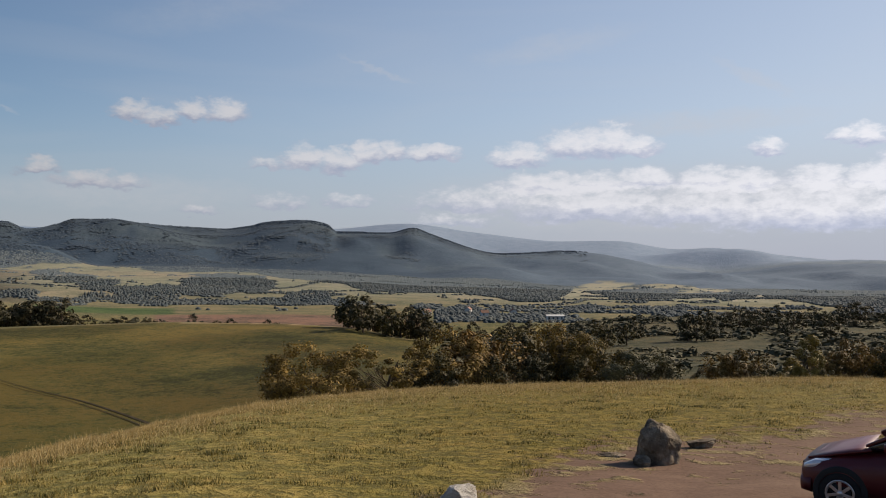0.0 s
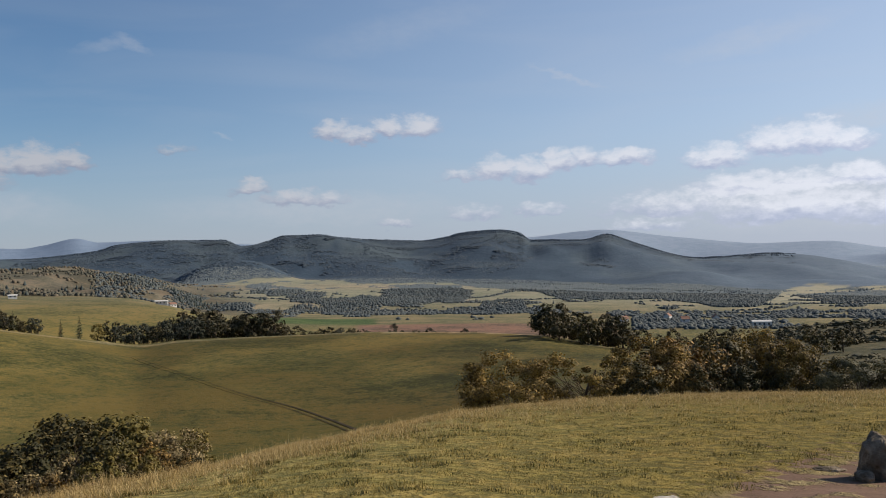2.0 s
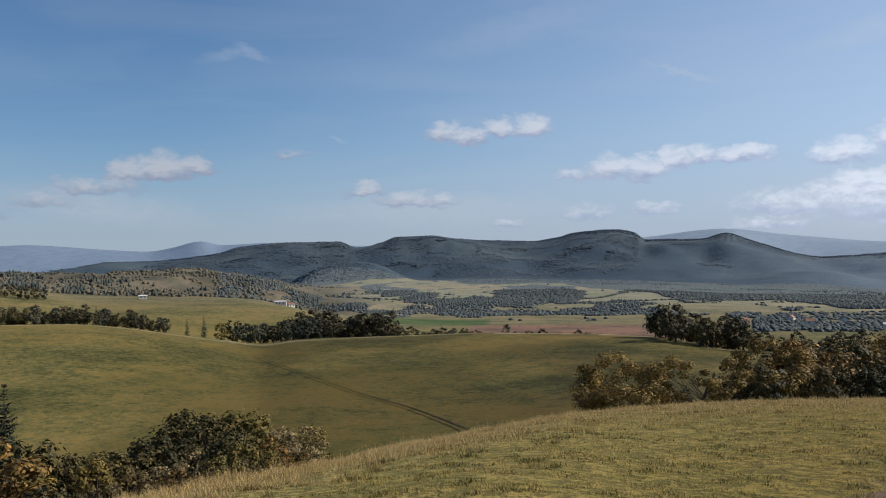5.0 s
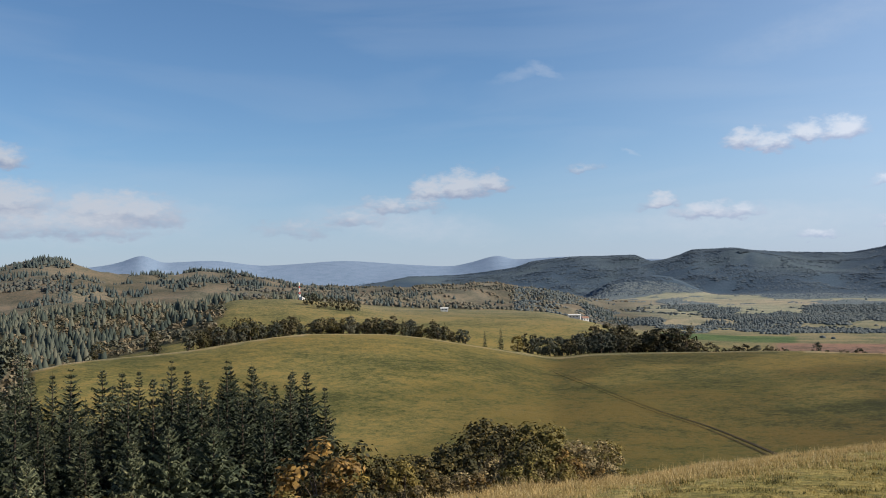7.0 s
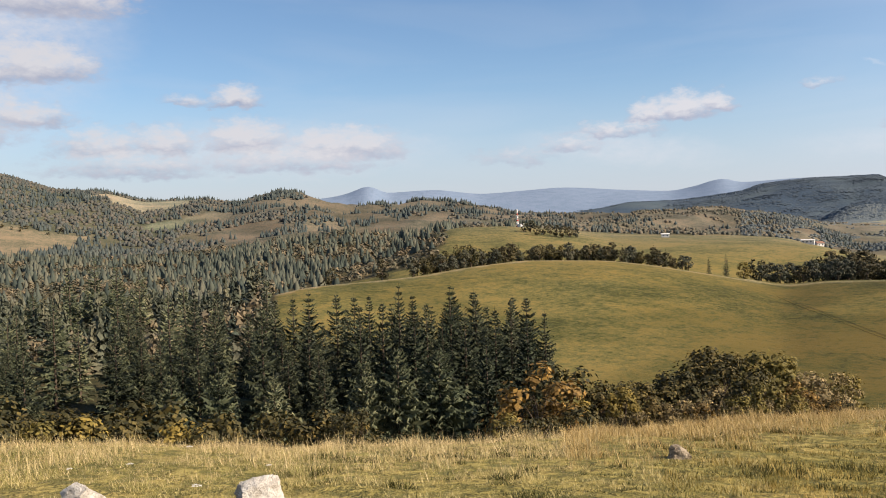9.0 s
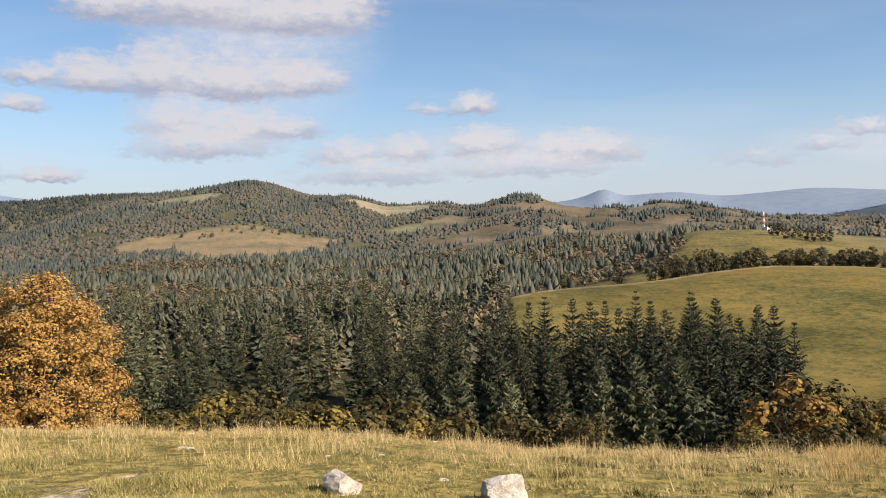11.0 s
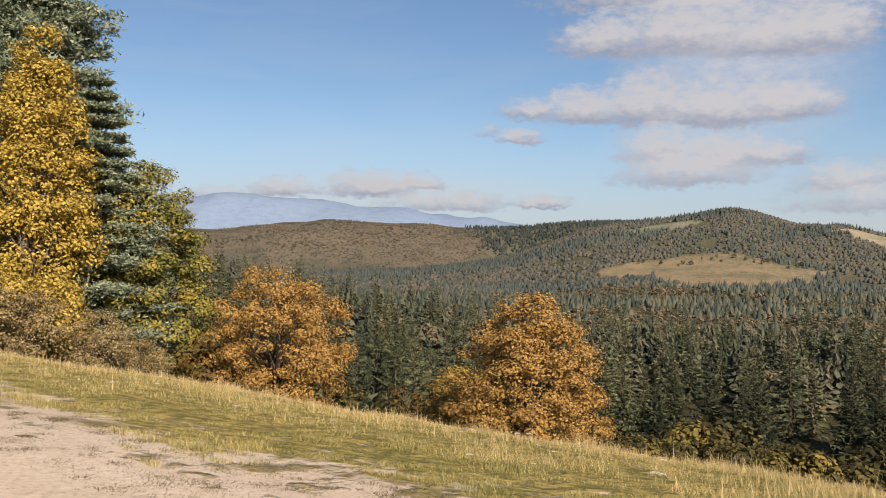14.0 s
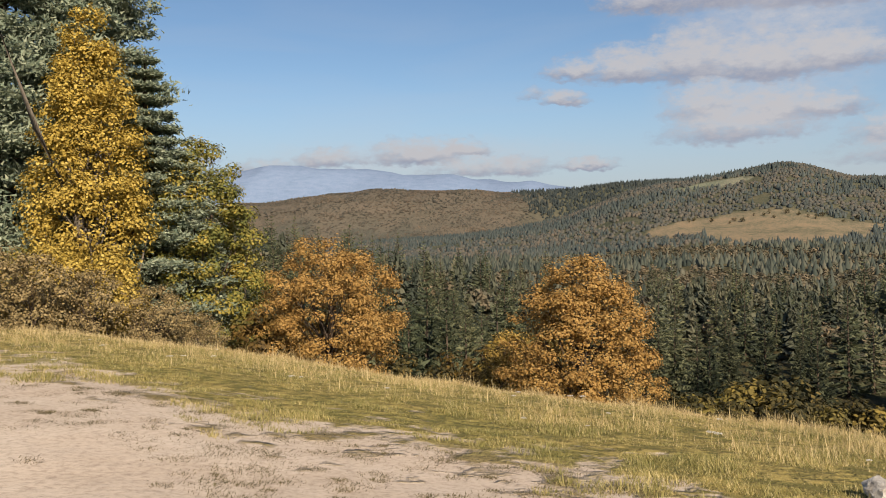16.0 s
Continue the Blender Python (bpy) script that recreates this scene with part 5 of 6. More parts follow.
# trees behind the rim, towards the first view: the rise of their tops in degrees
for az, r, k, top, wide in (
        (8.4, 66, 4, -4.6, 1.2), (3.7, 67, 12, -4.4, 1.15), (5.2, 69, 8, -6.4, 0.9), (1.9, 70, 8, -5.7, 1.0), (0.5, 70, 8, -5.1, 0.95), (-0.4, 73, 4, -3.75, 1.0), (-2.3, 75, 7, -3.85, 1.05),
        (-3.4, 72, 8, -5.3, 1.0), (-4.7, 77, 8, -3.8, 1.0), (-6.2, 80, 4, -3.45, 1.0), (-5.6, 73, 8, -5.4, 0.9), (-7.7, 77, 7, -3.95, 1.0), (-9.5, 76, 4, -3.95, 0.95), (-8.6, 72, 8, -5.5, 0.9),
        (-10.7, 73, 8, -4.9, 0.9), (-12.2, 69, 13, -4.75, 1.3), (-13.2, 70, 8, -5.9, 0.9), (-15.9, 73, 8, -6.0, 1.0), (-17.0, 72, 7, -5.1, 1.0), (-18.4, 72, 7, -4.8, 1.0), (-19.6, 71, 8, -5.9, 1.0),
        (-20.9, 72, 9, -5.1, 1.0), (-21.9, 71, 9, -3.75, 0.85), (-22.7, 70, 8, -5.8, 1.0), (-23.1, 73, 7, -4.7, 1.0), (-24.4, 75, 7, -4.0, 1.0), (-25.4, 74, 7, -4.5, 1.0), (-26.7, 72, 8, -3.7, 1.0)):
    rows.append((az, r, k, max(1.5, 1.75 + r * math.tan(radians(top)) - float(ground_height(az, r))), wide))
# hedgerow along the far meadow's crest
for az in np.arange(36.2, 53.2, 0.25):
    rows.append((az + rng.uniform(-0.15, 0.15), 352 + rng.uniform(-6, 14) - max(0, az - 47) * 6, int(rng.choice([5, 11, 6, 10, 6, 6])), rng.uniform(4.0, 7.5) if az < 46 else rng.uniform(5, 7.5)))
rows += [(49.4, 338, 11, 9.0), (50.2, 336, 11, 9.5), (50.9, 334, 11, 8.0), (51.5, 330, 5, 6.5), (32.9, 366, 2, 7.0), (55.0, 318, 5, 7.5), (58.2, 300, 5, 5.5)]
for az in np.arange(26.2, 32.4, 0.26):
    rows.append((az, 366 + rng.uniform(-5, 12), int(rng.choice([6, 6, 6, 10])), rng.uniform(6, 8.5)))
for az in np.arange(18.8, 28.4, 0.27):
    rows.append((az, 385 + rng.uniform(-8, 14), int(rng.choice([5, 5, 10])), rng.uniform(10, 13.5) if az > 22.5 else rng.uniform(6, 8.5)))
for az in np.arange(2.0, 19.0, 0.33):
    rows.append((az + rng.uniform(-0.2, 0.2), 372 + rng.uniform(-6, 12), int(rng.choice([6, 10, 6, 5])), rng.uniform(4.0, 6.8)))
for az in np.arange(-5.5, 6.4, 0.30):
    rows.append((az, 300 + rng.uniform(-12, 30), int(rng.choice([11, 11, 5])), rng.uniform(8.5, 12) if az > 1 else rng.uniform(4, 6.5)))
for az in np.arange(-12.0, -1.0, 0.6):
    rows.append((az, 190 + rng.uniform(-25, 60), int(rng.choice([5, 11, 11, 10])), rng.uniform(3.5, 6)))
for az in np.arange(-25.0, -14.5, 0.5):
    rows.append((az, 230 + rng.uniform(-30, 90), int(rng.choice([5, 5, 10])), rng.uniform(4, 6.5)))
for k in range(34):
    az = rng.uniform(26.5, 44.5)
    rows.append((az, rng.uniform(106, 132), int(rng.choice([0, 1, 1, 3, 0, 2])), rng.uniform(3.2, 5.8)))
# shrubs and trees on the open knoll's upper edge
for az in np.arange(73.0, 83.5, 0.5):
    rows.append((az + rng.uniform(-0.3, 0.3), 1072 + rng.uniform(-22, 16), int(rng.choice([5, 10, 11])), rng.uniform(2.5, 6)))
for az in np.arange(42.8, 46.2, 0.4):
    rows.append((az, 600 + rng.uniform(-8, 14), int(rng.choice([5, 5, 6])), rng.uniform(6, 8)))
# low russet scrub before the thicket, gold at the spruces' feet
for az in np.arange(26.4, 44.6, 0.55):
    rows.append((az + rng.uniform(-0.2, 0.2), 99 + rng.uniform(0, 8), int(rng.choice([0, 1, 3, 3])), rng.uniform(2.0, 3.4)))
for az, r, k, h in ((45.4, 88, 2, 3.8), (46.4, 90, 1, 4.6), (44.2, 94, 1, 5.4), (59.6, 60, 1, 3.6), (70.2, 66, 0, 5.2),  (85.0, 47, 1, 3.0), (55.0, 64, 1, 2.6), (64.8, 60, 2, 2.8), (67.6, 62, 1, 3.4)):
    rows.append((az, r, k, h))
for az, r, k, top in ((82.2, 56, 1, -9.0), (81.2, 58, 2, -9.2), (80.1, 60, 2, -8.3), (79.0, 58, 1, -8.9), (78.0, 64, 1, -7.9), (76.8, 60, 1, -9.3), (75.6, 58, 2, -9.7), (74.6, 60, 8, -9.3), (73.6, 60, 2, -9.5), (72.4, 62, 1, -9.5), (69.9, 66, 1, -9.0), (83.4, 54, 2, -9.3), (84.6, 52, 1, -9.0), (77.4, 66, 1, -8.2), (85.8, 52, 8, -8.4), (65.5, 62, 1, -10.0), (57.0, 58, 8, -10.6), (59.3, 60, 1, -10.4), (67.4, 62, 2, -10.4), (47.4, 84, 2, -11.0), (46.3, 78, 1, -11.2), (45.2, 100, 0, -8.6), (43.1, 96, 1, -10.6), (93.2, 46, 9, -5.7), (94.7, 47, 9, -5.5), (95.8, 46, 7, -6.3), (92.2, 50, 9, -5.6), (94.0, 45, 9, -6.2), (61.5, 62, 1, -10.2)):
    rows.append((az, r, k, max(1.2, 1.75 + r * math.tan(radians(top)) - float(ground_height(az, r)))))
for k in range(44):
    rows.append((rng.uniform(74, 105), rng.uniform(62, 112), 10, rng.uniform(2.5, 5.0)))
grow(bushes, rows, rng)
small_orange = plant("orange_tree", broadleaf_meshes(4.4, 2.9, 0.05, 5000, 0.13, 113, M_ORANGE, None, "egg", 70, 1, 0.3, 24, 0.8), "small orange-leaved tree among young spruces", "tree", "autumn trees at the rim")
amber = plant("golden_tree", broadleaf_meshes(5.6, 3.8, 0.0, 12000, 0.11, 117, M_AMBER, None, "egg", 90, 2, 0.3, 30, 0.85), "amber-leaved young tree beside an orange tree", "tree", "autumn trees at the rim")
amber.matrix_basis = put(amber, 94.2, 43.0, 0.5)
small_orange.matrix_basis = put(small_orange, 71.0, 66.0, 1.0)


# ---- woods too many to count ----
def wood_mesh(name, az, r, height, width, shape, mat, seed, rough=0.22):
    rng = np.random.RandomState(seed)
    v0, t0 = shape
    n, k = len(az), len(v0)
    x, y = polar(az, r)
    z = ground_height(az, r)
    a = rng.uniform(0, 6.28, n)
    ca, sa = np.cos(a)[:, None], np.sin(a)[:, None]
    jig = 1 + rng.uniform(-rough, rough, (n, k))
    vx = (v0[None, :, 0] * ca - v0[None, :, 1] * sa) * width[:, None] * jig + x[:, None]
    vy = (v0[None, :, 0] * sa + v0[None, :, 1] * ca) * width[:, None] * jig + y[:, None]
    vz = v0[None, :, 2] * height[:, None] * (1 + rng.uniform(-rough, rough, (n, k)) * 0.5) + z[:, None] - 0.3
    v = np.stack([vx, vy, vz], -1).reshape(-1, 3)
    t = (t0[None] + (np.arange(n) * k)[:, None, None]).reshape(-1, 3)
    me = raw_mesh(name, v, t, None, (mat,), None, shape is DOME or shape is FIR or shape is TENT_LOW)
    tone = me.attributes.new("tone", "FLOAT", "POINT")
    tone.data.foreach_set("value", np.repeat(rng.rand(n), k).astype(np.float32))
    return me


def scatter(a0, a1, r0, r1, spacing, seed, keep=None):
    rng = np.random.RandomState(seed)
    area = radians(a1 - a0) * (r1 * r1 - r0 * r0) / 2
    n = int(area / spacing ** 2)
    az = rng.uniform(a0, a1, n)
    r = np.sqrt(rng.uniform(r0 * r0, r1 * r1, n))
    x, y = polar(az, r)
    ok = wooded(az, r, x, y) > 0.5 if keep is None else keep(az, r, x, y)
    return az[ok], r[ok], rng


def wood(name, label, a0, a1, r0, r1, spacing, h, w, mat, seed, conifers=0.5, keep=None, cone=None, ball=None, mat2=None):
    az, r, rng = scatter(a0, a1, r0, r1, spacing, seed, keep)
    root = thing(name, label, "forest", kind="stuff")
    # conifers and broadleaves keep to patches of their own
    x, y = polar(az, r)
    mixed = fbm(x / 90 + seed, y / 90, 3) + rng.normal(size=len(az)) * 0.13
    pick = mixed > (np.quantile(mixed, 1 - conifers) if 0 < conifers < 1 else (1e9 if conifers == 0 else -1e9))
    ht = rng.uniform(h[0], h[1], len(az))
    wd = rng.uniform(w[0], w[1], len(az))
    if pick.any():
        part("conifers", wood_mesh("conifers", az[pick], r[pick], ht[pick] * 1.15, wd[pick] * 0.85, FIR if cone is None else cone, mat, seed + 1), root)
    if (~pick).any():
        part("broadleaves", wood_mesh("broadleaves", az[~pick], r[~pick], ht[~pick] * 0.62, wd[~pick] * 1.15, BALL if ball is None else ball, mat2 or mat, seed + 2, 0.3), root)
    return root


def ragged(n, seed):
    """Loose triangles over a dome: a leafy crown seen from afar."""
    rng = np.random.RandomState(seed)
    d = rng.normal(size=(n, 3))
    d /= np.linalg.norm(d, axis=1)[:, None]
    d[:, 2] = np.abs(d[:, 2]) * 1.3 - 0.3
    c = d * rng.uniform(0.55, 0.95, (n, 1))
    size = 1.7 / math.sqrt(n)
    t = np.cross(d, rng.normal(size=(n, 3)))
    t /= np.linalg.norm(t, axis=1)[:, None]
    b = np.cross(d, t)
    v = np.stack([c + t * size, c - 0.5 * t * size + 0.87 * b * size, c - 0.5 * t * size - 0.87 * b * size], 1).reshape(-1, 3)
    v[:, 2] = 0.42 + 0.55 * v[:, 2]
    return v, np.arange(3 * n).reshape(-1, 3)


BALL, RAGGED_FINE, RAGGED_CROWN = ragged(16, 3), ragged(26, 4), ragged(70, 6)


def dome(sides=4):
    """A rounded far crown."""
    v, t = [], []
    for rad, zz, ph in ((0.9, 0.05, 0.0), (0.85, 0.62, 0.6)):
        v += [(rad * math.cos(a + ph), rad * math.sin(a + ph), zz) for a in np.linspace(0, 2 * math.pi, sides, endpoint=False)]
    v.append((0.05, 0.0, 1.0))
    for i in range(sides):
        j = (i + 1) % sides
        t += [(i, j, sides + i), (j, sides + j, sides + i), (sides + i, sides + j, 2 * sides)]
    return np.array(v), np.array(t)


DOME = dome()
TENT_LOW = (np.array([(1, 0, 0.05), (0, 1, 0.05), (-1, 0, 0.05), (0, -1, 0.05), (0, 0, 1.0)]), np.array([(0, 1, 4), (1, 2, 4), (2, 3, 4), (3, 0, 4)]))
SPIRE = (np.array([(1, 0, 0), (-0.5, 0.87, 0), (-0.5, -0.87, 0), (0, 0, 1.0)]), np.array([(0, 1, 3), (1, 2, 3), (2, 0, 3)]))


def spruce_mid():
    """A spruce crown of unit size for trees a few hundred metres off."""
    rng = np.random.RandomState(9)
    base, tip, wid = [], [], []
    for k in range(11):
        f = k / 11
        L = (1 - f) ** 0.8 + 0.08
        for b in range(6):
            a = 2 * math.pi * (b + rng.rand()) / 6
            o = np.array([math.cos(a), math.sin(a), 0])
            ln = L * rng.uniform(0.7, 1.15)
            base.append(np.array([0, 0, 0.08 + 0.92 * f]))
            tip.append(np.array([0, 0, 0.08 + 0.92 * f - 0.07 * (1 - f)]) + o * ln)
            wid.append(0.75 * ln + 0.05)
    base, tip, wid = np.array(base), np.array(tip), np.array(wid)
    side = np.cross(tip - base, [0, 0, 1.0])
    side *= (wid / 2 / np.linalg.norm(side, axis=1))[:, None]
    mid_ = base + (tip - base) * 0.55
    v = np.stack([base, mid_ + side + [0, 0, -0.015], tip + [0, 0, -0.02], mid_ - side + [0, 0, -0.015]], 1).reshape(-1, 3)
    q = np.arange(len(v)).reshape(-1, 4)
    return v, np.concatenate([q[:, [0, 1, 2]], q[:, [0, 2, 3]]])


SPRUCE_MID = spruce_mid()
FIR = (np.array([(math.cos(k * 1.5708), math.sin(k * 1.5708), 0.02 + 0.06 * (k % 2)) for k in range(4)] + [(0.66 * math.cos(k * 1.5708 + 0.8), 0.66 * math.sin(k * 1.5708 + 0.8), 0.46) for k in range(4)] + [(0, 0, 1.0)]),
       np.array([(k, (k + 1) % 4, 4 + k) for k in range(4)] + [((k + 1) % 4, 4 + (k + 1) % 4, 4 + k) for k in range(4)] + [(4 + k, 4 + (k + 1) % 4, 8) for k in range(4)]))


def knoll_hill(az, r, x, y):
    # sparse on the scrubby slopes towards the meadow
    bare = np.clip((69 - az) / 6, 0, 1) * 0.34
    return (wooded(az, r, x, y) > 0.5) & (fbm(x / 38 + 2, y / 38, 3) > -0.33 + bare)


def scrub_hill(az, r, x, y):
    return (wooded(az, r, x, y) > 0.5) & (fbm(x / 34 + 2, y / 46, 4) > -0.06)


def ridge_flank(az, r, x, y):
    return (wooded(az, r, x, y) > 0.5) & (fbm(x / 110 + 6, y / 170, 3) > -0.16 + np.clip((9 - az) / 16, 0, 1))


def ridge_line(az, r, x, y):
    return (wooded(az, r, x, y) > 0.5) & (fbm(x / 40, y / 40, 2) > np.clip((4 - az) / 12, 0, 1) - 0.9)


def dark_ridge(az, r, x, y):
    return (wooded(az, r, x, y) > 0.5) & (az + 5 * fbm(x / 160, y / 160, 3) > 66) & (az + 7 * fbm(x / 140, y / 140, 3) < 92)


def brown_hills(az, r, x, y):
    return (wooded(az, r, x, y) > 0.5) & ((az + 7 * fbm(x / 140, y / 140, 3) >= 92) | (az + 5 * fbm(x / 160, y / 160, 3) <= 66))


wood("valley_forest", "dense dark conifer forest filling the valley", 62, 128, 430, 900, 7.0, (4, 8.5), (2.0, 3.4), M_FOREST_E, 101, 0.55, None, FIR, RAGGED_FINE, M_LEAFWOOD)
wood("near_forest", "dense dark spruce forest on the valley side", 62, 128, 190, 430, 6.2, (5.5, 12), (2.3, 3.7), M_FOREST_A, 151, 0.66, None, SPRUCE_MID, RAGGED_CROWN, M_LEAFWOOD)
wood("valley_forest", "mixed conifer forest beyond the meadow", 45, 62, 430, 900, 7.6, (5.0, 9), (2.1, 3.3), M_FOREST_E, 103, 0.52, None, FIR, RAGGED_FINE, M_LEAFWOOD)
wood("hill_forest", "mixed autumn forest on the rounded hills", 43, 128, 900, 1570, 5.9, (3.6, 7.8), (1.6, 2.9), M_FOREST_B, 107, 0.46, knoll_hill, FIR, DOME, M_HILLWOOD)
wood("dark_spruce_ridge", "dense spruce wood on the ridge behind the knoll, darkened like cloud shadow", 64, 96, 1570, 2600, 8.4, (6, 10), (2.6, 4.0), M_DARKRIDGE, 108, 0.9, dark_ridge, FIR, DOME)
wood("brown_hill_forest", "russet brown beech woods on the rolling skyline", 43, 128, 1570, 2600, 6.3, (2.4, 5.0), (2.0, 3.4), M_FARWOOD, 110, 0.08, brown_hills, FIR, TENT_LOW)
wood("scrub_hills", "brownish scrub and copses on low hills", 25, 45, 820, 1650, 5.4, (2.2, 6), (1.3, 2.7), M_FOREST_B, 109, 0.12, scrub_hill, FIR, DOME, M_SCRUBHILL)
wood("ridge_forest", "dark forest on the long ridge's flank, tinted blue like haze", -8, 45, 1900, 3000, 10.0, (2.0, 4.6), (3.4, 5.4), M_HAZED_FLANK, 116, 0.0, ridge_flank, SPIRE, TENT_LOW)
wood("ridge_forest", "haze-tinted trees along the far ridge's skyline", -9, 45, 3180, 3330, 6.6, (1.5, 4.0), (2.2, 3.6), M_FOREST_C, 114, 1.0, ridge_line, SPIRE)
wood("ridge_forest", "haze-tinted forest below the long ridge's skyline", -9, 45, 2980, 3190, 7.0, (0.8, 2.4), (2.6, 4.4), M_FOREST_C, 115, 0.0, ridge_line, None, TENT_LOW)
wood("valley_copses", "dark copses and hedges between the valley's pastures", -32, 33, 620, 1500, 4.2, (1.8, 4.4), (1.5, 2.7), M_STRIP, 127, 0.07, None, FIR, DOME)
wood("foothill_woods", "haze-tinted woods on the foothills of the ridge", -32, 33, 1500, 2100, 5.8, (1.8, 4.0), (2.2, 3.8), M_FOOTHILL, 128, 0.06, None, FIR, TENT_LOW)
wood("scrub", "dark scrub and young pines on the fallow slope", -33, 0, 150, 420, 4.2, (1.0, 4.0), (1.2, 2.6), M_FOREST_D, 131, 0.0, lambda az, r, x, y: fbm(x / 34, y / 34, 3) > -0.05, None, RAGGED_FINE)


# ---- grass ----
def grass_mesh(name, az, r, height, width, lean, mat, seed):
    rng = np.random.RandomState(seed)
    n = len(az)
    x, y = polar(az, r)
    z = ground_height(az, r) - 0.02
    a = rng.uniform(0, 6.28, n)
    d = np.stack([np.cos(a), np.sin(a)], 1)
    s = np.stack([-d[:, 1], d[:, 0]], 1) * (width / 2)[:, None]
    tip = np.stack([x, y], 1) + d * (lean * height)[:, None]
    p = np.stack([x, y], 1)
    v = np.stack([np.column_stack([p - s, z]), np.column_stack([p + s, z]), np.column_stack([tip, z + height])], 1)
    return raw_mesh(name, v.reshape(-1, 3), np.arange(3 * n).reshape(-1, 3), None, (mat,))


def sow(name, label, count, mat, seed, height, width, lean, tall_at_rim, a0=-30, a1=126, far=999, tufted=None):
    rng = np.random.RandomState(seed)
    az = rng.uniform(a0, a1, count)
    crest = np.minimum(along(CREST, 1, az), far)
    f = rng.uniform(0, 1, count) ** (0.8 if not tall_at_rim else 0.5)
    r = np.maximum(4.5, crest * 1.10 * f) if not tall_at_rim else crest * (0.62 + 0.5 * f)
    x, y = polar(az, r)
    edge = along(PARKING_EDGE, 1, az)
    patch = fbm(x / 1.4, y / 1.4, 4)
    clump = fbm(x / 0.55 + 7, y / 0.55, 3)
    ok = (clump > (-0.2 if tall_at_rim or a0 > 0 else -0.04) - 0.2 * rng.rand(count)) & (r > edge * 0.98 - patch * 0.35 * edge) & (patch > -0.4)
    if tufted is not None:
        ok &= fbm(x / 0.42 + 3, y / 0.42, 2) + 0.3 * patch > tufted + 0.1 * rng.rand(count)
    az, r, patch, clump = az[ok], r[ok], patch[ok], clump[ok]
    n = len(az)
    ht = height * rng.uniform(0.45, 1.25, n) * (1 + 0.5 * patch) * np.clip(0.85 + 2.2 * clump, 0.35, 2.0) * np.where(rng.rand(n) < 0.04, 1.5, 1.0)
    root = thing(name, label, "grass", kind="stuff")
    part("blades", grass_mesh("blades", az, r, ht, width * rng.uniform(0.7, 1.4, n) * (1 + r / 22), lean * rng.uniform(0.2, 1.4, n), mat, seed + 1), root)


sow("meadow_grass", "short green and yellow meadow grass", 260000, M_GRASS, 201, 0.050, 0.007, 0.9, False, 32, 126)
sow("meadow_grass", "short dry golden meadow grass in uneven clumps", 170000, M_DRYGRASS, 202, 0.062, 0.009, 0.8, False, -30, 38)
sow("short_turf", "short trodden turf beside the parking place", 210000, M_TURF, 207, 0.050, 0.009, 0.9, False, 58, 126, 24)
sow("dry_grass", "long straw-coloured grass along the rim", 140000, M_STRAW, 203, 0.135, 0.004, 0.8, True)

sow("rim_grass", "golden grass swaying along the rim", 120000, M_GILT, 209, 0.15, 0.006, 0.7, True, -30, 44)
sow("grass_clumps", "dark green clumps scattered through short grass", 420000, M_CLUMP, 211, 0.060, 0.010, 1.0, False, -30, 60, 999, 0.15)
sow("plume_grass", "tall pale grass plumes standing along the rim", 2600, M_STRAW, 205, 0.26, 0.007, 0.3, True)


def soil_tufts():
    """Trodden tufts that stand in the bare soil."""
    rng = np.random.RandomState(221)
    ca = np.concatenate([rng.uniform(-28, 126, 200), rng.uniform(84, 126, 160)])
    cr = along(PARKING_EDGE, 1, ca) * np.concatenate([rng.uniform(0.5, 1.05, 200), rng.uniform(0.62, 1.0, 160)])
    size = rng.uniform(0.08, 0.34, 360) * (0.4 + cr / 20)
    which = rng.randint(0, 360, 95000)
    cx, cy = polar(ca[which], cr[which])
    x = cx + rng.normal(size=len(which)) * size[which] * 0.5
    y = cy + rng.normal(size=len(which)) * size[which] * 0.5
    az, r = np.degrees(np.arctan2(-x, y)), np.hypot(x, y)
    n = len(az)
    root = thing("soil_tufts", "flattened grass tufts in the bare soil", "grass", kind="stuff")
    part("blades", grass_mesh("blades", az, r, rng.uniform(0.010, 0.040, n), rng.uniform(0.010, 0.024, n), rng.uniform(0.8, 2.4, n), M_TUFT, 222), root)


soil_tufts()


# ---- stones ----
def stone_mesh(name, size, seed, mat, cuts=16, sub=4, faces=None):
    """A boulder with broken faces: a ball cut by planes, then roughened."""
    rng = np.random.RandomState(seed)
    bm = bmesh.new()
    bmesh.ops.create_icosphere(bm, subdivisions=sub, radius=1.0)
    planes = rng.normal(size=(cuts, 3))
    planes /= np.linalg.norm(planes, axis=1)[:, None]
    depth = rng.uniform(0.42, 0.78, cuts)
    if faces:
        planes = np.array([f[:3] for f in faces], float)
        planes /= np.linalg.norm(planes, axis=1)[:, None]
        depth = np.array([f[3] for f in faces])
    for p in bm.verts:
        c = np.array(p.co)
        for nrm, dd in zip(planes, depth):
            over = c @ nrm - dd
            if over > 0:
                c = c - nrm * over * 0.92
        k = 1 + 0.13 * noise.fractal(Vector(c * 2.4 + seed), 0.7, 2.1, 5)
        p.co = Vector(c * k * np.array(size) / 2)
    low = min(p.co.z for p in bm.verts)
    for p in bm.verts:
        p.co.z -= low * 0.8
    me = bpy.data.meshes.new(name)
    bm.to_mesh(me)
    bm.free()
    me.materials.append(mat)
    me.polygons.foreach_set("use_smooth", np.zeros(len(me.polygons), bool))
    return me


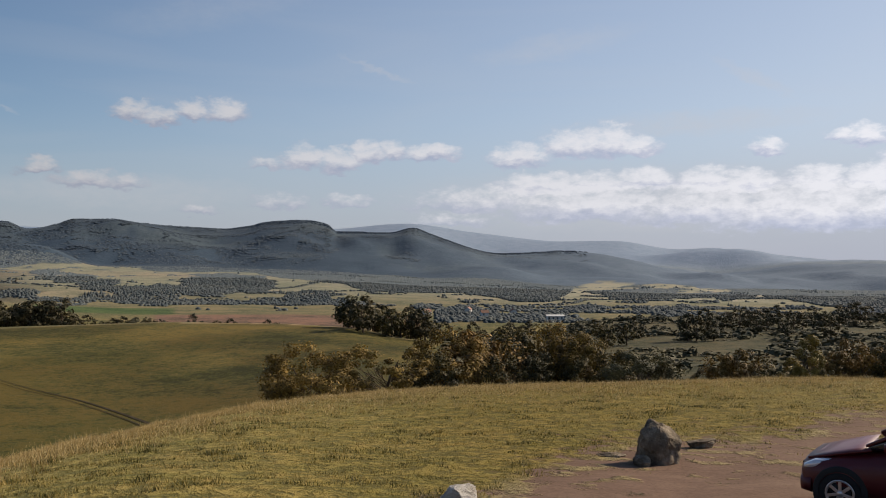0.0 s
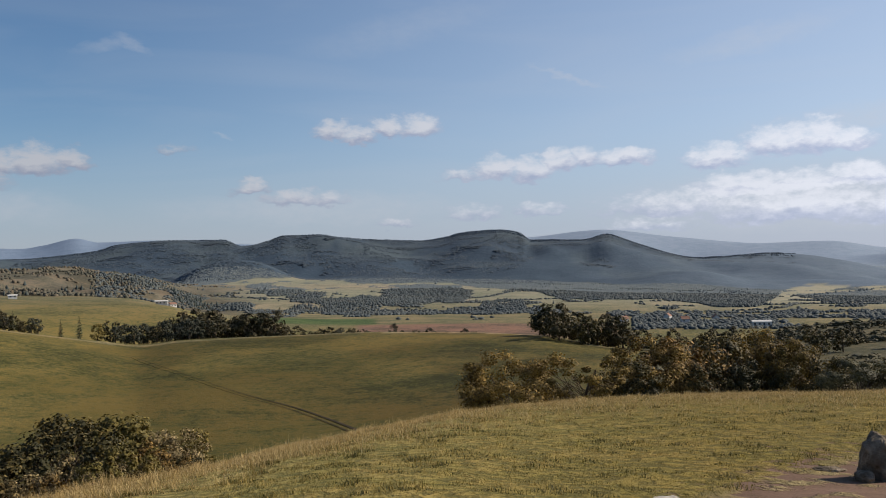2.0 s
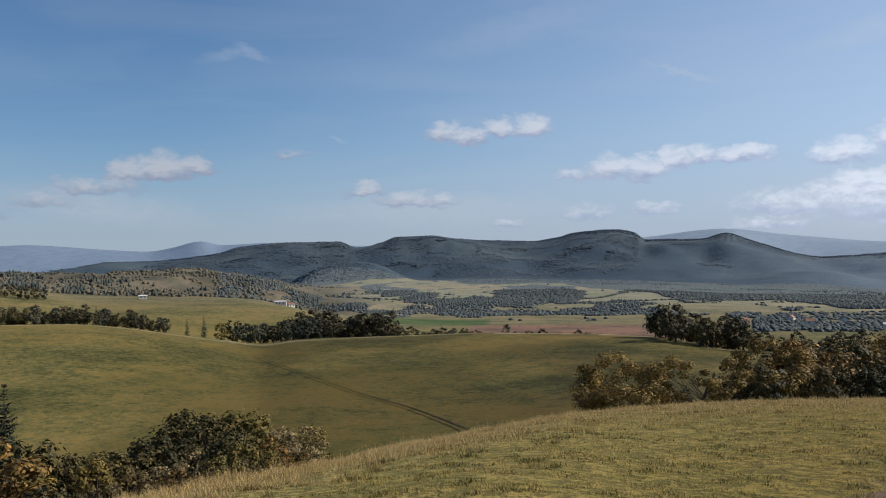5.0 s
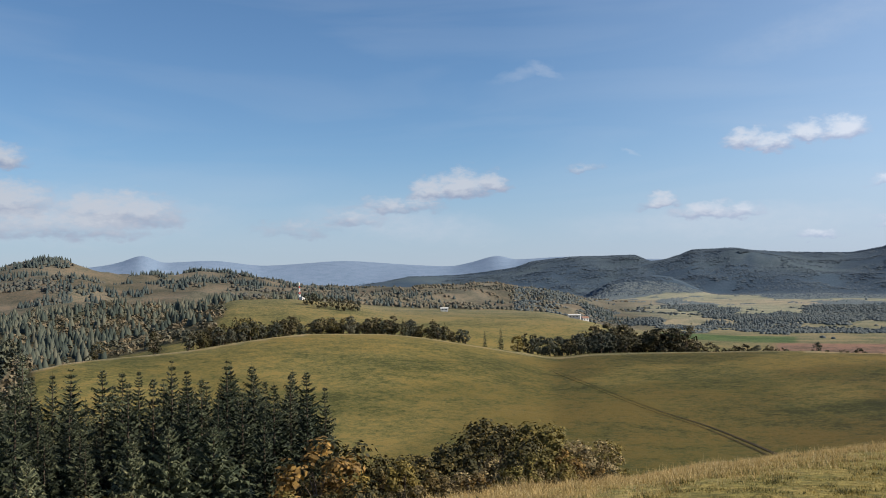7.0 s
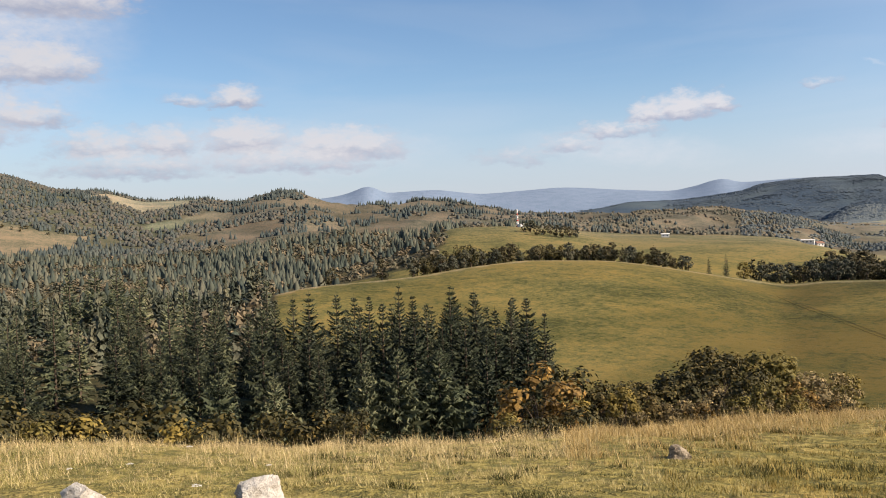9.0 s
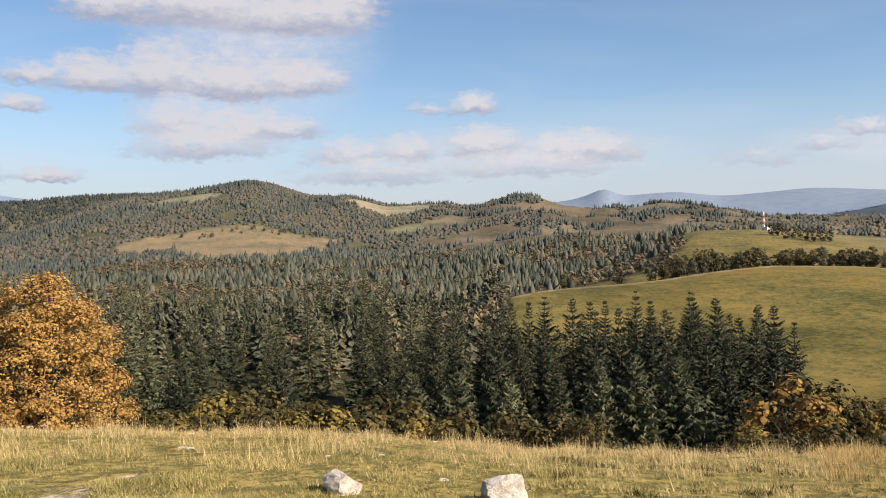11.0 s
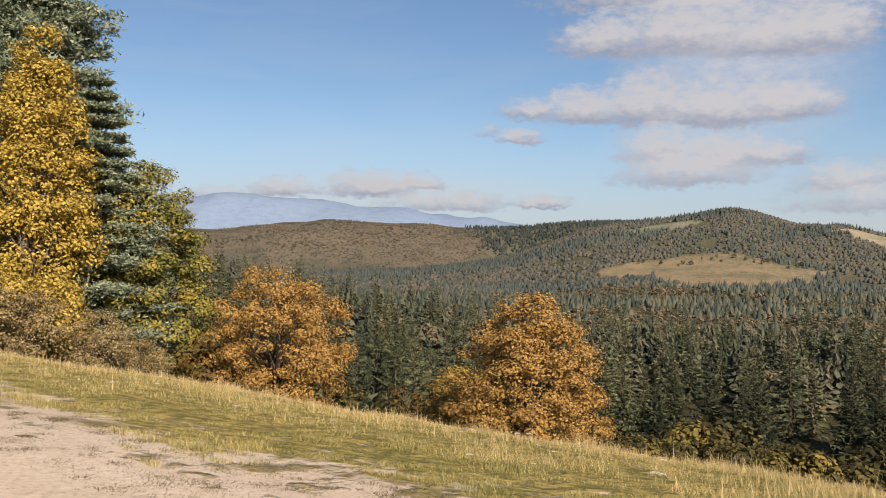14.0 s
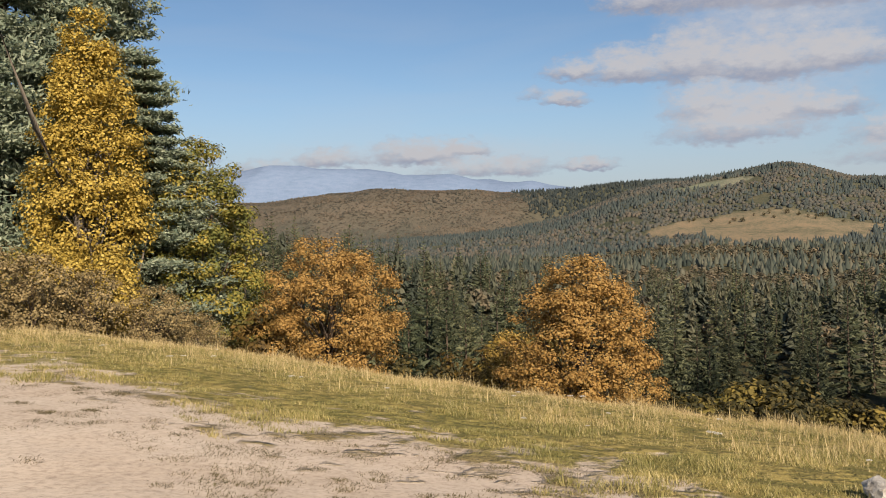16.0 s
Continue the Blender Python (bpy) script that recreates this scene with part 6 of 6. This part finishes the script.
def stone(name, az, r, size, seed, mat, label, turn=0.0, group="", faces=None):
    ob = new(name, stone_mesh(name, size, seed, mat, faces=faces))
    ob.matrix_basis = Matrix.Translation(spot(az, r, -0.05)) @ Matrix.Rotation(radians(turn), 4, "Z")
    return tagged(ob, label, "stone", group)


stone("boulder", -13.2, 20.2, (1.30, 1.1, 1.16), 7, M_ROCK, "large weathered limestone boulder at the edge of the dirt", -13, "", [(-1, -0.2, 0.1, 0.56), (-0.6, -0.4, 1, 0.60), (0.75, -0.3, 0.75, 0.48), (0.1, -1, 0.25, 0.44), (0.8, -0.8, 0.1, 0.52), (-0.7, -1, -0.2, 0.52), (0.35, -0.8, 0.9, 0.54), (-0.25, -0.9, 0.7, 0.50), (0.2, 1, 0.2, 0.6), (1, 0.1, -0.1, 0.72), (0.3, 0.2, 1, 0.70), (-0.9, 0.8, 0.3, 0.66)])
stone("small_rock", -12.3, 19.8, (0.55, 0.5, 0.42), 8, M_ROCK, "brown rock leaning at the boulder's foot")
stone("flat_rock", -15.7, 23.0, (1.1, 0.7, 0.42), 5, M_ROCK, "flat brown rock on bare soil")
stone("rock_slab", -10.5, 21.0, (0.9, 0.5, 0.16), 6, M_ROCK, "low rock slab in trodden grass")
stone("pale_stone", -0.9, 14.4, (0.92, 0.6, 0.44), 12, M_PALE, "squared whitish stone at the edge of the dirt", 15, "marker stones")
stone("pale_stone", 73.5, 10.4, (0.7, 0.5, 0.42), 14, M_PALE, "rounded whitish stone in the grass", 30, "marker stones")
stone("pale_stone", 63.4, 10.3, (0.76, 0.55, 0.55), 17, M_PALE, "craggy whitish stone in the grass", 80, "marker stones")
stone("pale_stone", 37.2, 13.7, (0.52, 0.42, 0.32), 22, M_TAN, "small tan stone in the grass", 10, "marker stones")


# ---- wild flowers ----
def flower_meshes(h):
    rng = np.random.RandomState(5)
    sv, sq = tube([(0, 0, -0.03), (0.01, 0, h * 0.5), (0.02, 0.01, h)], [0.004, 0.003, 0.003], 4)
    a = rng.uniform(0, 6.28, 60)
    rad = 0.06 * np.sqrt(rng.rand(60))
    c = np.stack([0.02 + rad * np.cos(a), 0.01 + rad * np.sin(a), h + 0.012 - rad * 0.15 + rng.uniform(0, 0.01, 60)], 1)
    n = np.stack([rng.normal(size=60) * 0.3, rng.normal(size=60) * 0.3, np.ones(60)], 1)
    v, q = leaf_quads(c, n / np.linalg.norm(n, axis=1)[:, None], np.full(60, 0.026), rng)
    return raw_mesh("stem", sv, None, sq, (M_GRASS,)), raw_mesh("umbel", v, None, q, (M_PETAL,))


M_PETAL = leafy("white_petals", spread((0.62, 0.60, 0.52), (0.78, 0.77, 0.72)), 0.2)
stem, umbel = flower_meshes(0.28)
flower = thing("wildflower", "white umbel flower standing in the meadow grass", "flower", "white meadow flowers")
part("stem", stem, flower)
part("umbel", umbel, flower, "flat white flower head")
flower.matrix_basis = put(flower, 112.8, 20.0)
rng = np.random.RandomState(91)
for k in range(26):
    az = rng.uniform(62, 122)
    copy_thing(flower, put(flower, az, float(along(CREST, 1, np.array([az]))[0]) * rng.uniform(0.6, 0.95), rng.uniform(0, 6), rng.uniform(0.6, 1.1)))


# ---- ruts over the far meadow ----
def rut_mesh(offset, width, depth):
    f = np.linspace(0, 1, 70)
    az, r = along([(-0.3, 15.3), (0, 18.0), (0.25, 21.2), (0.5, 24.8), (0.75, 28.3), (1.0, 31.0), (1.3, 33)], 1, f), along([(-0.3, 143), (0, 165), (0.25, 189), (0.5, 213), (0.75, 251), (1.0, 297), (1.3, 340)], 1, f)
    x, y = polar(az, r)
    d = np.stack([np.gradient(x), np.gradient(y)], 1)
    d /= np.linalg.norm(d, axis=1)[:, None]
    s = np.stack([-d[:, 1], d[:, 0]], 1)
    w = width * (1 - 0.8 * np.minimum(1, f * 1.6))
    rows = []
    for k, lift in ((-0.5, 0.05), (0.0, 0.05 - depth), (0.5, 0.05)):
        px, py = x + s[:, 0] * (offset + k * w), y + s[:, 1] * (offset + k * w)
        a2, r2 = np.degrees(np.arctan2(-px, py)), np.hypot(px, py)
        rows.append(np.stack([px, py, ground_height(a2, r2) + lift + 0.06], 1))
    v = np.concatenate(rows)
    n = len(f)
    i = np.arange(n - 1)
    q = np.concatenate([np.stack([i + k * n, i + 1 + k * n, i + 1 + (k + 1) * n, i + (k + 1) * n], 1) for k in (0, 1)])
    return raw_mesh("rut", v, None, q, (M_RUT,), None, True)


M_RUT = plain("dark_soil", (0.075, 0.058, 0.035), 0.95, 0, 0.1, 0.4, 0.6)
track = thing("track", "dark wheel ruts worn across the far meadow", "track", kind="structure")
part("rut", rut_mesh(-0.8, 0.7, 0.04), track)
part("rut", rut_mesh(0.8, 0.35, 0.04), track)


# ---- the red car on the dirt ----
def bm_mesh(name, bm, mat, smooth=True):
    me = bpy.data.meshes.new(name)
    bm.to_mesh(me)
    bm.free()
    me.materials.append(mat)
    me.polygons.foreach_set("use_smooth", np.full(len(me.polygons), smooth))
    return me


def loft(name, stations, mat, ring=20, power=4.0, smooth=True):
    """Rounded box sections (x, half width, low, high) joined along x."""
    vs = []
    for x, w, lo, hi in stations:
        for a in np.linspace(0, 2 * math.pi, ring, endpoint=False):
            c, s = math.cos(a), math.sin(a)
            k = (abs(c) ** power + abs(s) ** power) ** (-1 / power)
            vs.append((x, w * c * k, (lo + hi) / 2 + (hi - lo) / 2 * s * k))
    v = np.array(vs)
    n = len(stations)
    i, j = np.meshgrid(np.arange(n - 1), np.arange(ring), indexing="ij")
    q = np.stack([i * ring + j, (i + 1) * ring + j, (i + 1) * ring + (j + 1) % ring, i * ring + (j + 1) % ring], -1).reshape(-1, 4)
    caps = [list(range(ring)), list(range((n - 1) * ring, n * ring))[::-1]]
    me = bpy.data.meshes.new(name)
    me.from_pydata(v.tolist(), [], q.tolist() + caps)
    me.materials.append(mat)
    me.polygons.foreach_set("use_smooth", np.full(len(me.polygons), smooth))
    return me


def ring_mesh(name, profile, mat, sides=32, smooth=True):
    """Turned about the y axis: profile of (radius, y)."""
    ang = np.linspace(0, 2 * math.pi, sides, endpoint=False)
    p = np.array(profile)
    v = np.stack([np.cos(ang)[:, None] * p[None, :, 0], np.broadcast_to(p[None, :, 1], (sides, len(p))), np.sin(ang)[:, None] * p[None, :, 0]], -1).reshape(-1, 3)
    n = len(p)
    i, j = np.meshgrid(np.arange(sides), np.arange(n - 1), indexing="ij")
    i2 = (i + 1) % sides
    q = np.stack([i * n + j, i2 * n + j, i2 * n + j + 1, i * n + j + 1], -1).reshape(-1, 4)
    return raw_mesh(name, v, None, q, (mat,), None, smooth)


def slab(name, pts, thick, mat):
    """A plate of side-view points (x, z) with thickness along y."""
    bm = bmesh.new()
    f = bm.faces.new([bm.verts.new((x, 0, z)) for x, z in pts])
    ret = bmesh.ops.extrude_face_region(bm, geom=[f])
    bmesh.ops.translate(bm, verts=[g for g in ret["geom"] if isinstance(g, bmesh.types.BMVert)], vec=(0, thick, 0))
    bmesh.ops.recalc_face_normals(bm, faces=bm.faces)
    bmesh.ops.bevel(bm, geom=bm.edges[:], offset=0.012, segments=2, affect="EDGES")
    return bm_mesh(name, bm, mat)


def box_mesh(name, lo, hi, mat, bevel=0.01):
    bm = bmesh.new()
    bmesh.ops.create_cube(bm, size=1)
    for v in bm.verts:
        v.co = Vector([lo[k] + (hi[k] - lo[k]) * (v.co[k] + 0.5) for k in range(3)])
    if bevel:
        bmesh.ops.bevel(bm, geom=bm.edges[:], offset=bevel, segments=2, affect="EDGES")
    return bm_mesh(name, bm, mat, False)


def glossy(name, col, rough, metal=0.0, coat=0.0, glassy=0.0):
    mat, nt, bsdf = base_mat(name, rough, 0.5)
    bsdf.inputs["Base Color"].default_value = (*col, 1)
    bsdf.inputs["Metallic"].default_value = metal
    bsdf.inputs["Coat Weight"].default_value = coat
    bsdf.inputs["Transmission Weight"].default_value = glassy
    return mat


def build_car():
    paint = glossy("dark_red_paint", (0.095, 0.008, 0.010), 0.45, 0.0, 0.15)
    black = plain("black_plastic", (0.02, 0.02, 0.02), 0.7)
    rubber = plain("tyre_rubber", (0.025, 0.024, 0.023), 0.9)
    alloy = glossy("silver_alloy", (0.62, 0.62, 0.63), 0.3, 0.9)
    glass = glossy("tinted_glass", (0.02, 0.025, 0.03), 0.05, 0.0, 0.5)
    lamp = glossy("headlight_glass", (0.75, 0.77, 0.80), 0.08, 0.3, 1.0)
    car = thing("car", "dark red family car parked on bare soil", "car")
    part("body", loft("body", [(2.08, 0.60, 0.34, 0.66), (2.02, 0.76, 0.24, 0.76), (1.85, 0.83, 0.21, 0.83), (1.45, 0.87, 0.20, 0.90), (0.95, 0.88, 0.20, 0.97), (0.6, 0.88, 0.20, 1.0), (-0.4, 0.88, 0.20, 1.0), (-1.4, 0.88, 0.20, 1.0), (-1.9, 0.85, 0.24, 0.98), (-2.1, 0.74, 0.34, 0.9)], paint), car)
    part("bonnet", loft("bonnet", [(1.98, 0.62, 0.72, 0.79), (1.6, 0.72, 0.80, 0.90), (1.35, 0.76, 0.86, 0.97), (1.08, 0.78, 0.92, 1.03)], paint, 16, 3.0), car)
    part("cabin", loft("cabin", [(1.10, 0.72, 0.95, 1.04), (0.42, 0.68, 0.95, 1.40), (-0.1, 0.66, 0.95, 1.47), (-1.1, 0.66, 0.95, 1.46), (-1.7, 0.66, 0.95, 1.30), (-2.0, 0.70, 0.93, 1.0)], glass, 20, 5.0), car)
    part("roof", loft("roof", [(0.40, 0.60, 1.37, 1.41), (-0.1, 0.63, 1.42, 1.49), (-1.1, 0.63, 1.42, 1.48), (-1.65, 0.60, 1.30, 1.34)], paint, 16, 4.0), car)
    for s in (1, -1):
        part("pillar", loft("pillar", [(1.14, 0.03, 1.0, 1.05), (0.78, 0.03, 1.18, 1.24), (0.42, 0.03, 1.36, 1.42)], paint, 10), car).location = (0, s * 0.69, 0)
        part("door", slab("door", [(0.62, 0.34), (0.80, 0.60), (0.72, 0.98), (-0.30, 0.99), (-0.32, 0.34)], 0.02, paint), car).location = (0, s * 0.885 - 0.01, 0)
        part("door_handle", box_mesh("door_handle", (-0.22, -0.015, 0.80), (-0.04, 0.02, 0.835), paint), car, "red door handle").location = (0, s * 0.91, 0)
        part("mirror", loft("mirror", [(0.86, 0.06, 1.02, 1.12), (0.74, 0.09, 1.0, 1.15), (0.70, 0.08, 1.01, 1.14)], paint, 12), car).location = (0, s * 0.96, 0)
        part("headlight", loft("headlight", [(2.0, 0.10, 0.62, 0.70), (1.85, 0.12, 0.62, 0.77), (1.62, 0.06, 0.70, 0.80)], lamp, 14, 2.6), car, "clear glass headlight").location = (0, s * 0.70, 0)
    part("bumper", loft("bumper", [(2.10, 0.60, 0.28, 0.50), (2.06, 0.76, 0.24, 0.54), (1.9, 0.85, 0.22, 0.56)], paint), car)
    part("grille", box_mesh("grille", (2.06, -0.42, 0.56), (2.10, 0.42, 0.66), black), car, "black plastic grille")
    for x in (1.48, -1.25):
        for s in (1, -1):
            arch = part("wheel_arch", ring_mesh("wheel_arch", [(0.30, -0.10), (0.37, -0.10), (0.385, 0.0), (0.37, 0.012), (0.30, 0.012)], black), car, "black wheel arch lining")
            arch.location = (x, s * 0.872, 0.33)
            arch.scale = (1, s, 1)
            wheel = part("wheel", ring_mesh("wheel", [(0.02, -0.08), (0.20, -0.08), (0.20, 0.0), (0.02, 0.0)], black), car)
            wheel.location = (x, s * 0.86, 0.31)
            wheel.scale = (1, s, 1)
            part("tyre", ring_mesh("tyre", [(0.20, -0.18), (0.27, -0.19), (0.305, -0.16), (0.31, -0.09), (0.305, 0.01), (0.27, 0.04), (0.205, 0.03)], rubber), wheel, "black rubber tyre")
            part("rim", ring_mesh("rim", [(0.17, 0.0), (0.205, 0.0), (0.21, 0.032), (0.195, 0.035), (0.175, 0.02)], alloy), wheel, "silver alloy rim")
            for k in range(7):
                sp = part("spoke", box_mesh("spoke", (-0.022, 0.0, 0.03), (0.022, 0.026, 0.19), alloy, 0.008), wheel)
                sp.rotation_euler = (0, 2 * math.pi * k / 7, 0)
            part("hub_cap", ring_mesh("hub_cap", [(0.0, 0.034), (0.035, 0.034), (0.05, 0.02), (0.05, 0.0)], alloy, 16), wheel)
    return car


car = build_car()
# its nose points to the viewer's left, the wheels stand on the slope
car.matrix_basis = Matrix.Translation((7.6, 13.5, spot(-23.2, 14.8)[2])) @ Matrix.Rotation(radians(146), 4, "Z")


# ---- far buildings and masts ----
def house(az, r, length, depth, eaves, ridge, turn, label, chimney=True, cover=None):
    """A small house: four walls, gable roof, windows."""
    h = thing("house", label, "house", "valley houses")
    part("walls", box_mesh("walls", (-length / 2, -depth / 2, -1.0), (length / 2, depth / 2, eaves), M_WHITE, 0.03), h)
    bm = bmesh.new()
    o = 0.35
    pts = [(-depth / 2 - o, eaves - 0.1), (0, ridge), (depth / 2 + o, eaves - 0.1), (depth / 2 + o, eaves + 0.12), (0, ridge + 0.25), (-depth / 2 - o, eaves + 0.12)]
    lo = [bm.verts.new((-length / 2 - o, y, z)) for y, z in pts]
    hi = [bm.verts.new((length / 2 + o, y, z)) for y, z in pts]
    for k in range(6):
        bm.faces.new((lo[k], lo[(k + 1) % 6], hi[(k + 1) % 6], hi[k]))
    bm.faces.new((lo[0], lo[5], lo[4], lo[1]))
    bm.faces.new((lo[1], lo[4], lo[3], lo[2]))
    bm.faces.new((hi[0], hi[1], hi[4], hi[5]))
    bm.faces.new((hi[1], hi[2], hi[3], hi[4]))
    bmesh.ops.recalc_face_normals(bm, faces=bm.faces)
    roof = part("roof", bm_mesh("roof", bm, cover or M_ROOF, False), h)
    for s in (-1, 1):
        bm = bmesh.new()
        x = s * length / 2
        bm.faces.new([bm.verts.new(p) for p in ((x, -depth / 2, eaves), (x, depth / 2, eaves), (x, 0, ridge))])
        part("gable", bm_mesh("gable", bm, M_WHITE, False), h)
    if chimney:
        part("chimney", box_mesh("chimney", (length * 0.2, -0.3, eaves), (length * 0.2 + 0.6, 0.3, ridge + 1.0), M_ROOF), roof)
    for k in range(int(length // 3.0)):
        for s in (-1, 1):
            x = -length / 2 + 1.0 + k * 2.9
            part("window", box_mesh("window", (x, s * depth / 2 - 0.05, eaves * 0.4), (x + 1.1, s * depth / 2 + 0.05, eaves * 0.8), M_WINDOW, 0), h)
    x, y, z = spot(az, r, 0.3)
    h.matrix_basis = Matrix.Translation((x, y, z)) @ Matrix.Rotation(radians(turn), 4, "Z")
    return h


M_WINDOW = glossy("window_glass", (0.05, 0.06, 0.07), 0.1)
house(29.3, 790, 10, 5, 2.8, 3.4, 25, "long white building at the edge of a wood", False, M_WHITE)
house(28.7, 800, 6, 5, 3.0, 4.2, 60, "small white house beside a wood", False)
house(37.4, 730, 6, 4, 2.0, 2.6, 40, "low white barn in a pasture", False, M_WHITE)
house(-7.0, 640, 12, 6, 3.4, 4.2, 0, "long white hall in the valley village", False, M_WHITE)
for az, r, turn in ((-2.6, 700, 15), (-1.6, 760, 70), (1.0, 720, 40), (-4.4, 730, 100)):
    house(az, r, 5.6, 4.8, 2.6, 4.6, turn, "white village house with gable roof")


def mast(az, r, height, label):
    m = thing("mast", label, "mast")
    w = 1.3
    n = int(height // 2.2)
    for sx in (-1, 1):
        for sy in (-1, 1):
            v, q = tube([(sx * w / 2, sy * w / 2, -0.5), (sx * w / 6, sy * w / 6, height)], [0.16, 0.12], 5)
            part("leg", raw_mesh("leg", v, None, q, (M_WHITE,)), m)
    for k in range(n):
        f = k / n
        s = w / 2 * (1 - f * 0.66) + 0.1
        part("band", box_mesh("band", (-s, -s, height * f), (s, s, height * f + height / n * 0.55), M_WHITE if k % 2 else M_RED, 0.02), m)
    part("hut", box_mesh("hut", (1.5, -1.5, -0.5), (5.0, 1.5, 2.4), M_WHITE, 0.03), m, "white equipment hut")
    x, y, z = spot(az, r)
    m.matrix_basis = Matrix.Translation((x, y, z))


mast(46.4, 720, 14, "red and white transmitter mast on a hill")


def pylon(az, r, height):
    p = thing("pylon", "grey steel lattice power pylon on a ridge", "pylon", "power pylons")
    for sx in (-1, 1):
        for sy in (-1, 1):
            v, q = tube([(sx * 2.2, sy * 2.2, -0.5), (sx * 0.5, sy * 0.5, height * 0.75), (0, 0, height)], [0.22, 0.18, 0.12], 4)
            part("leg", raw_mesh("leg", v, None, q, (M_STEEL,)), p)
    for f, half in ((0.72, 5.0), (0.86, 3.6)):
        part("crossarm", box_mesh("crossarm", (-half, -0.25, height * f), (half, 0.25, height * f + 0.5), M_STEEL, 0.02), p)
    x, y, z = spot(az, r)
    p.matrix_basis = Matrix.Translation((x, y, z)) @ Matrix.Rotation(0.5, 4, "Z")


pylon(-24.2, 560, 11)
pylon(-25.2, 620, 12)
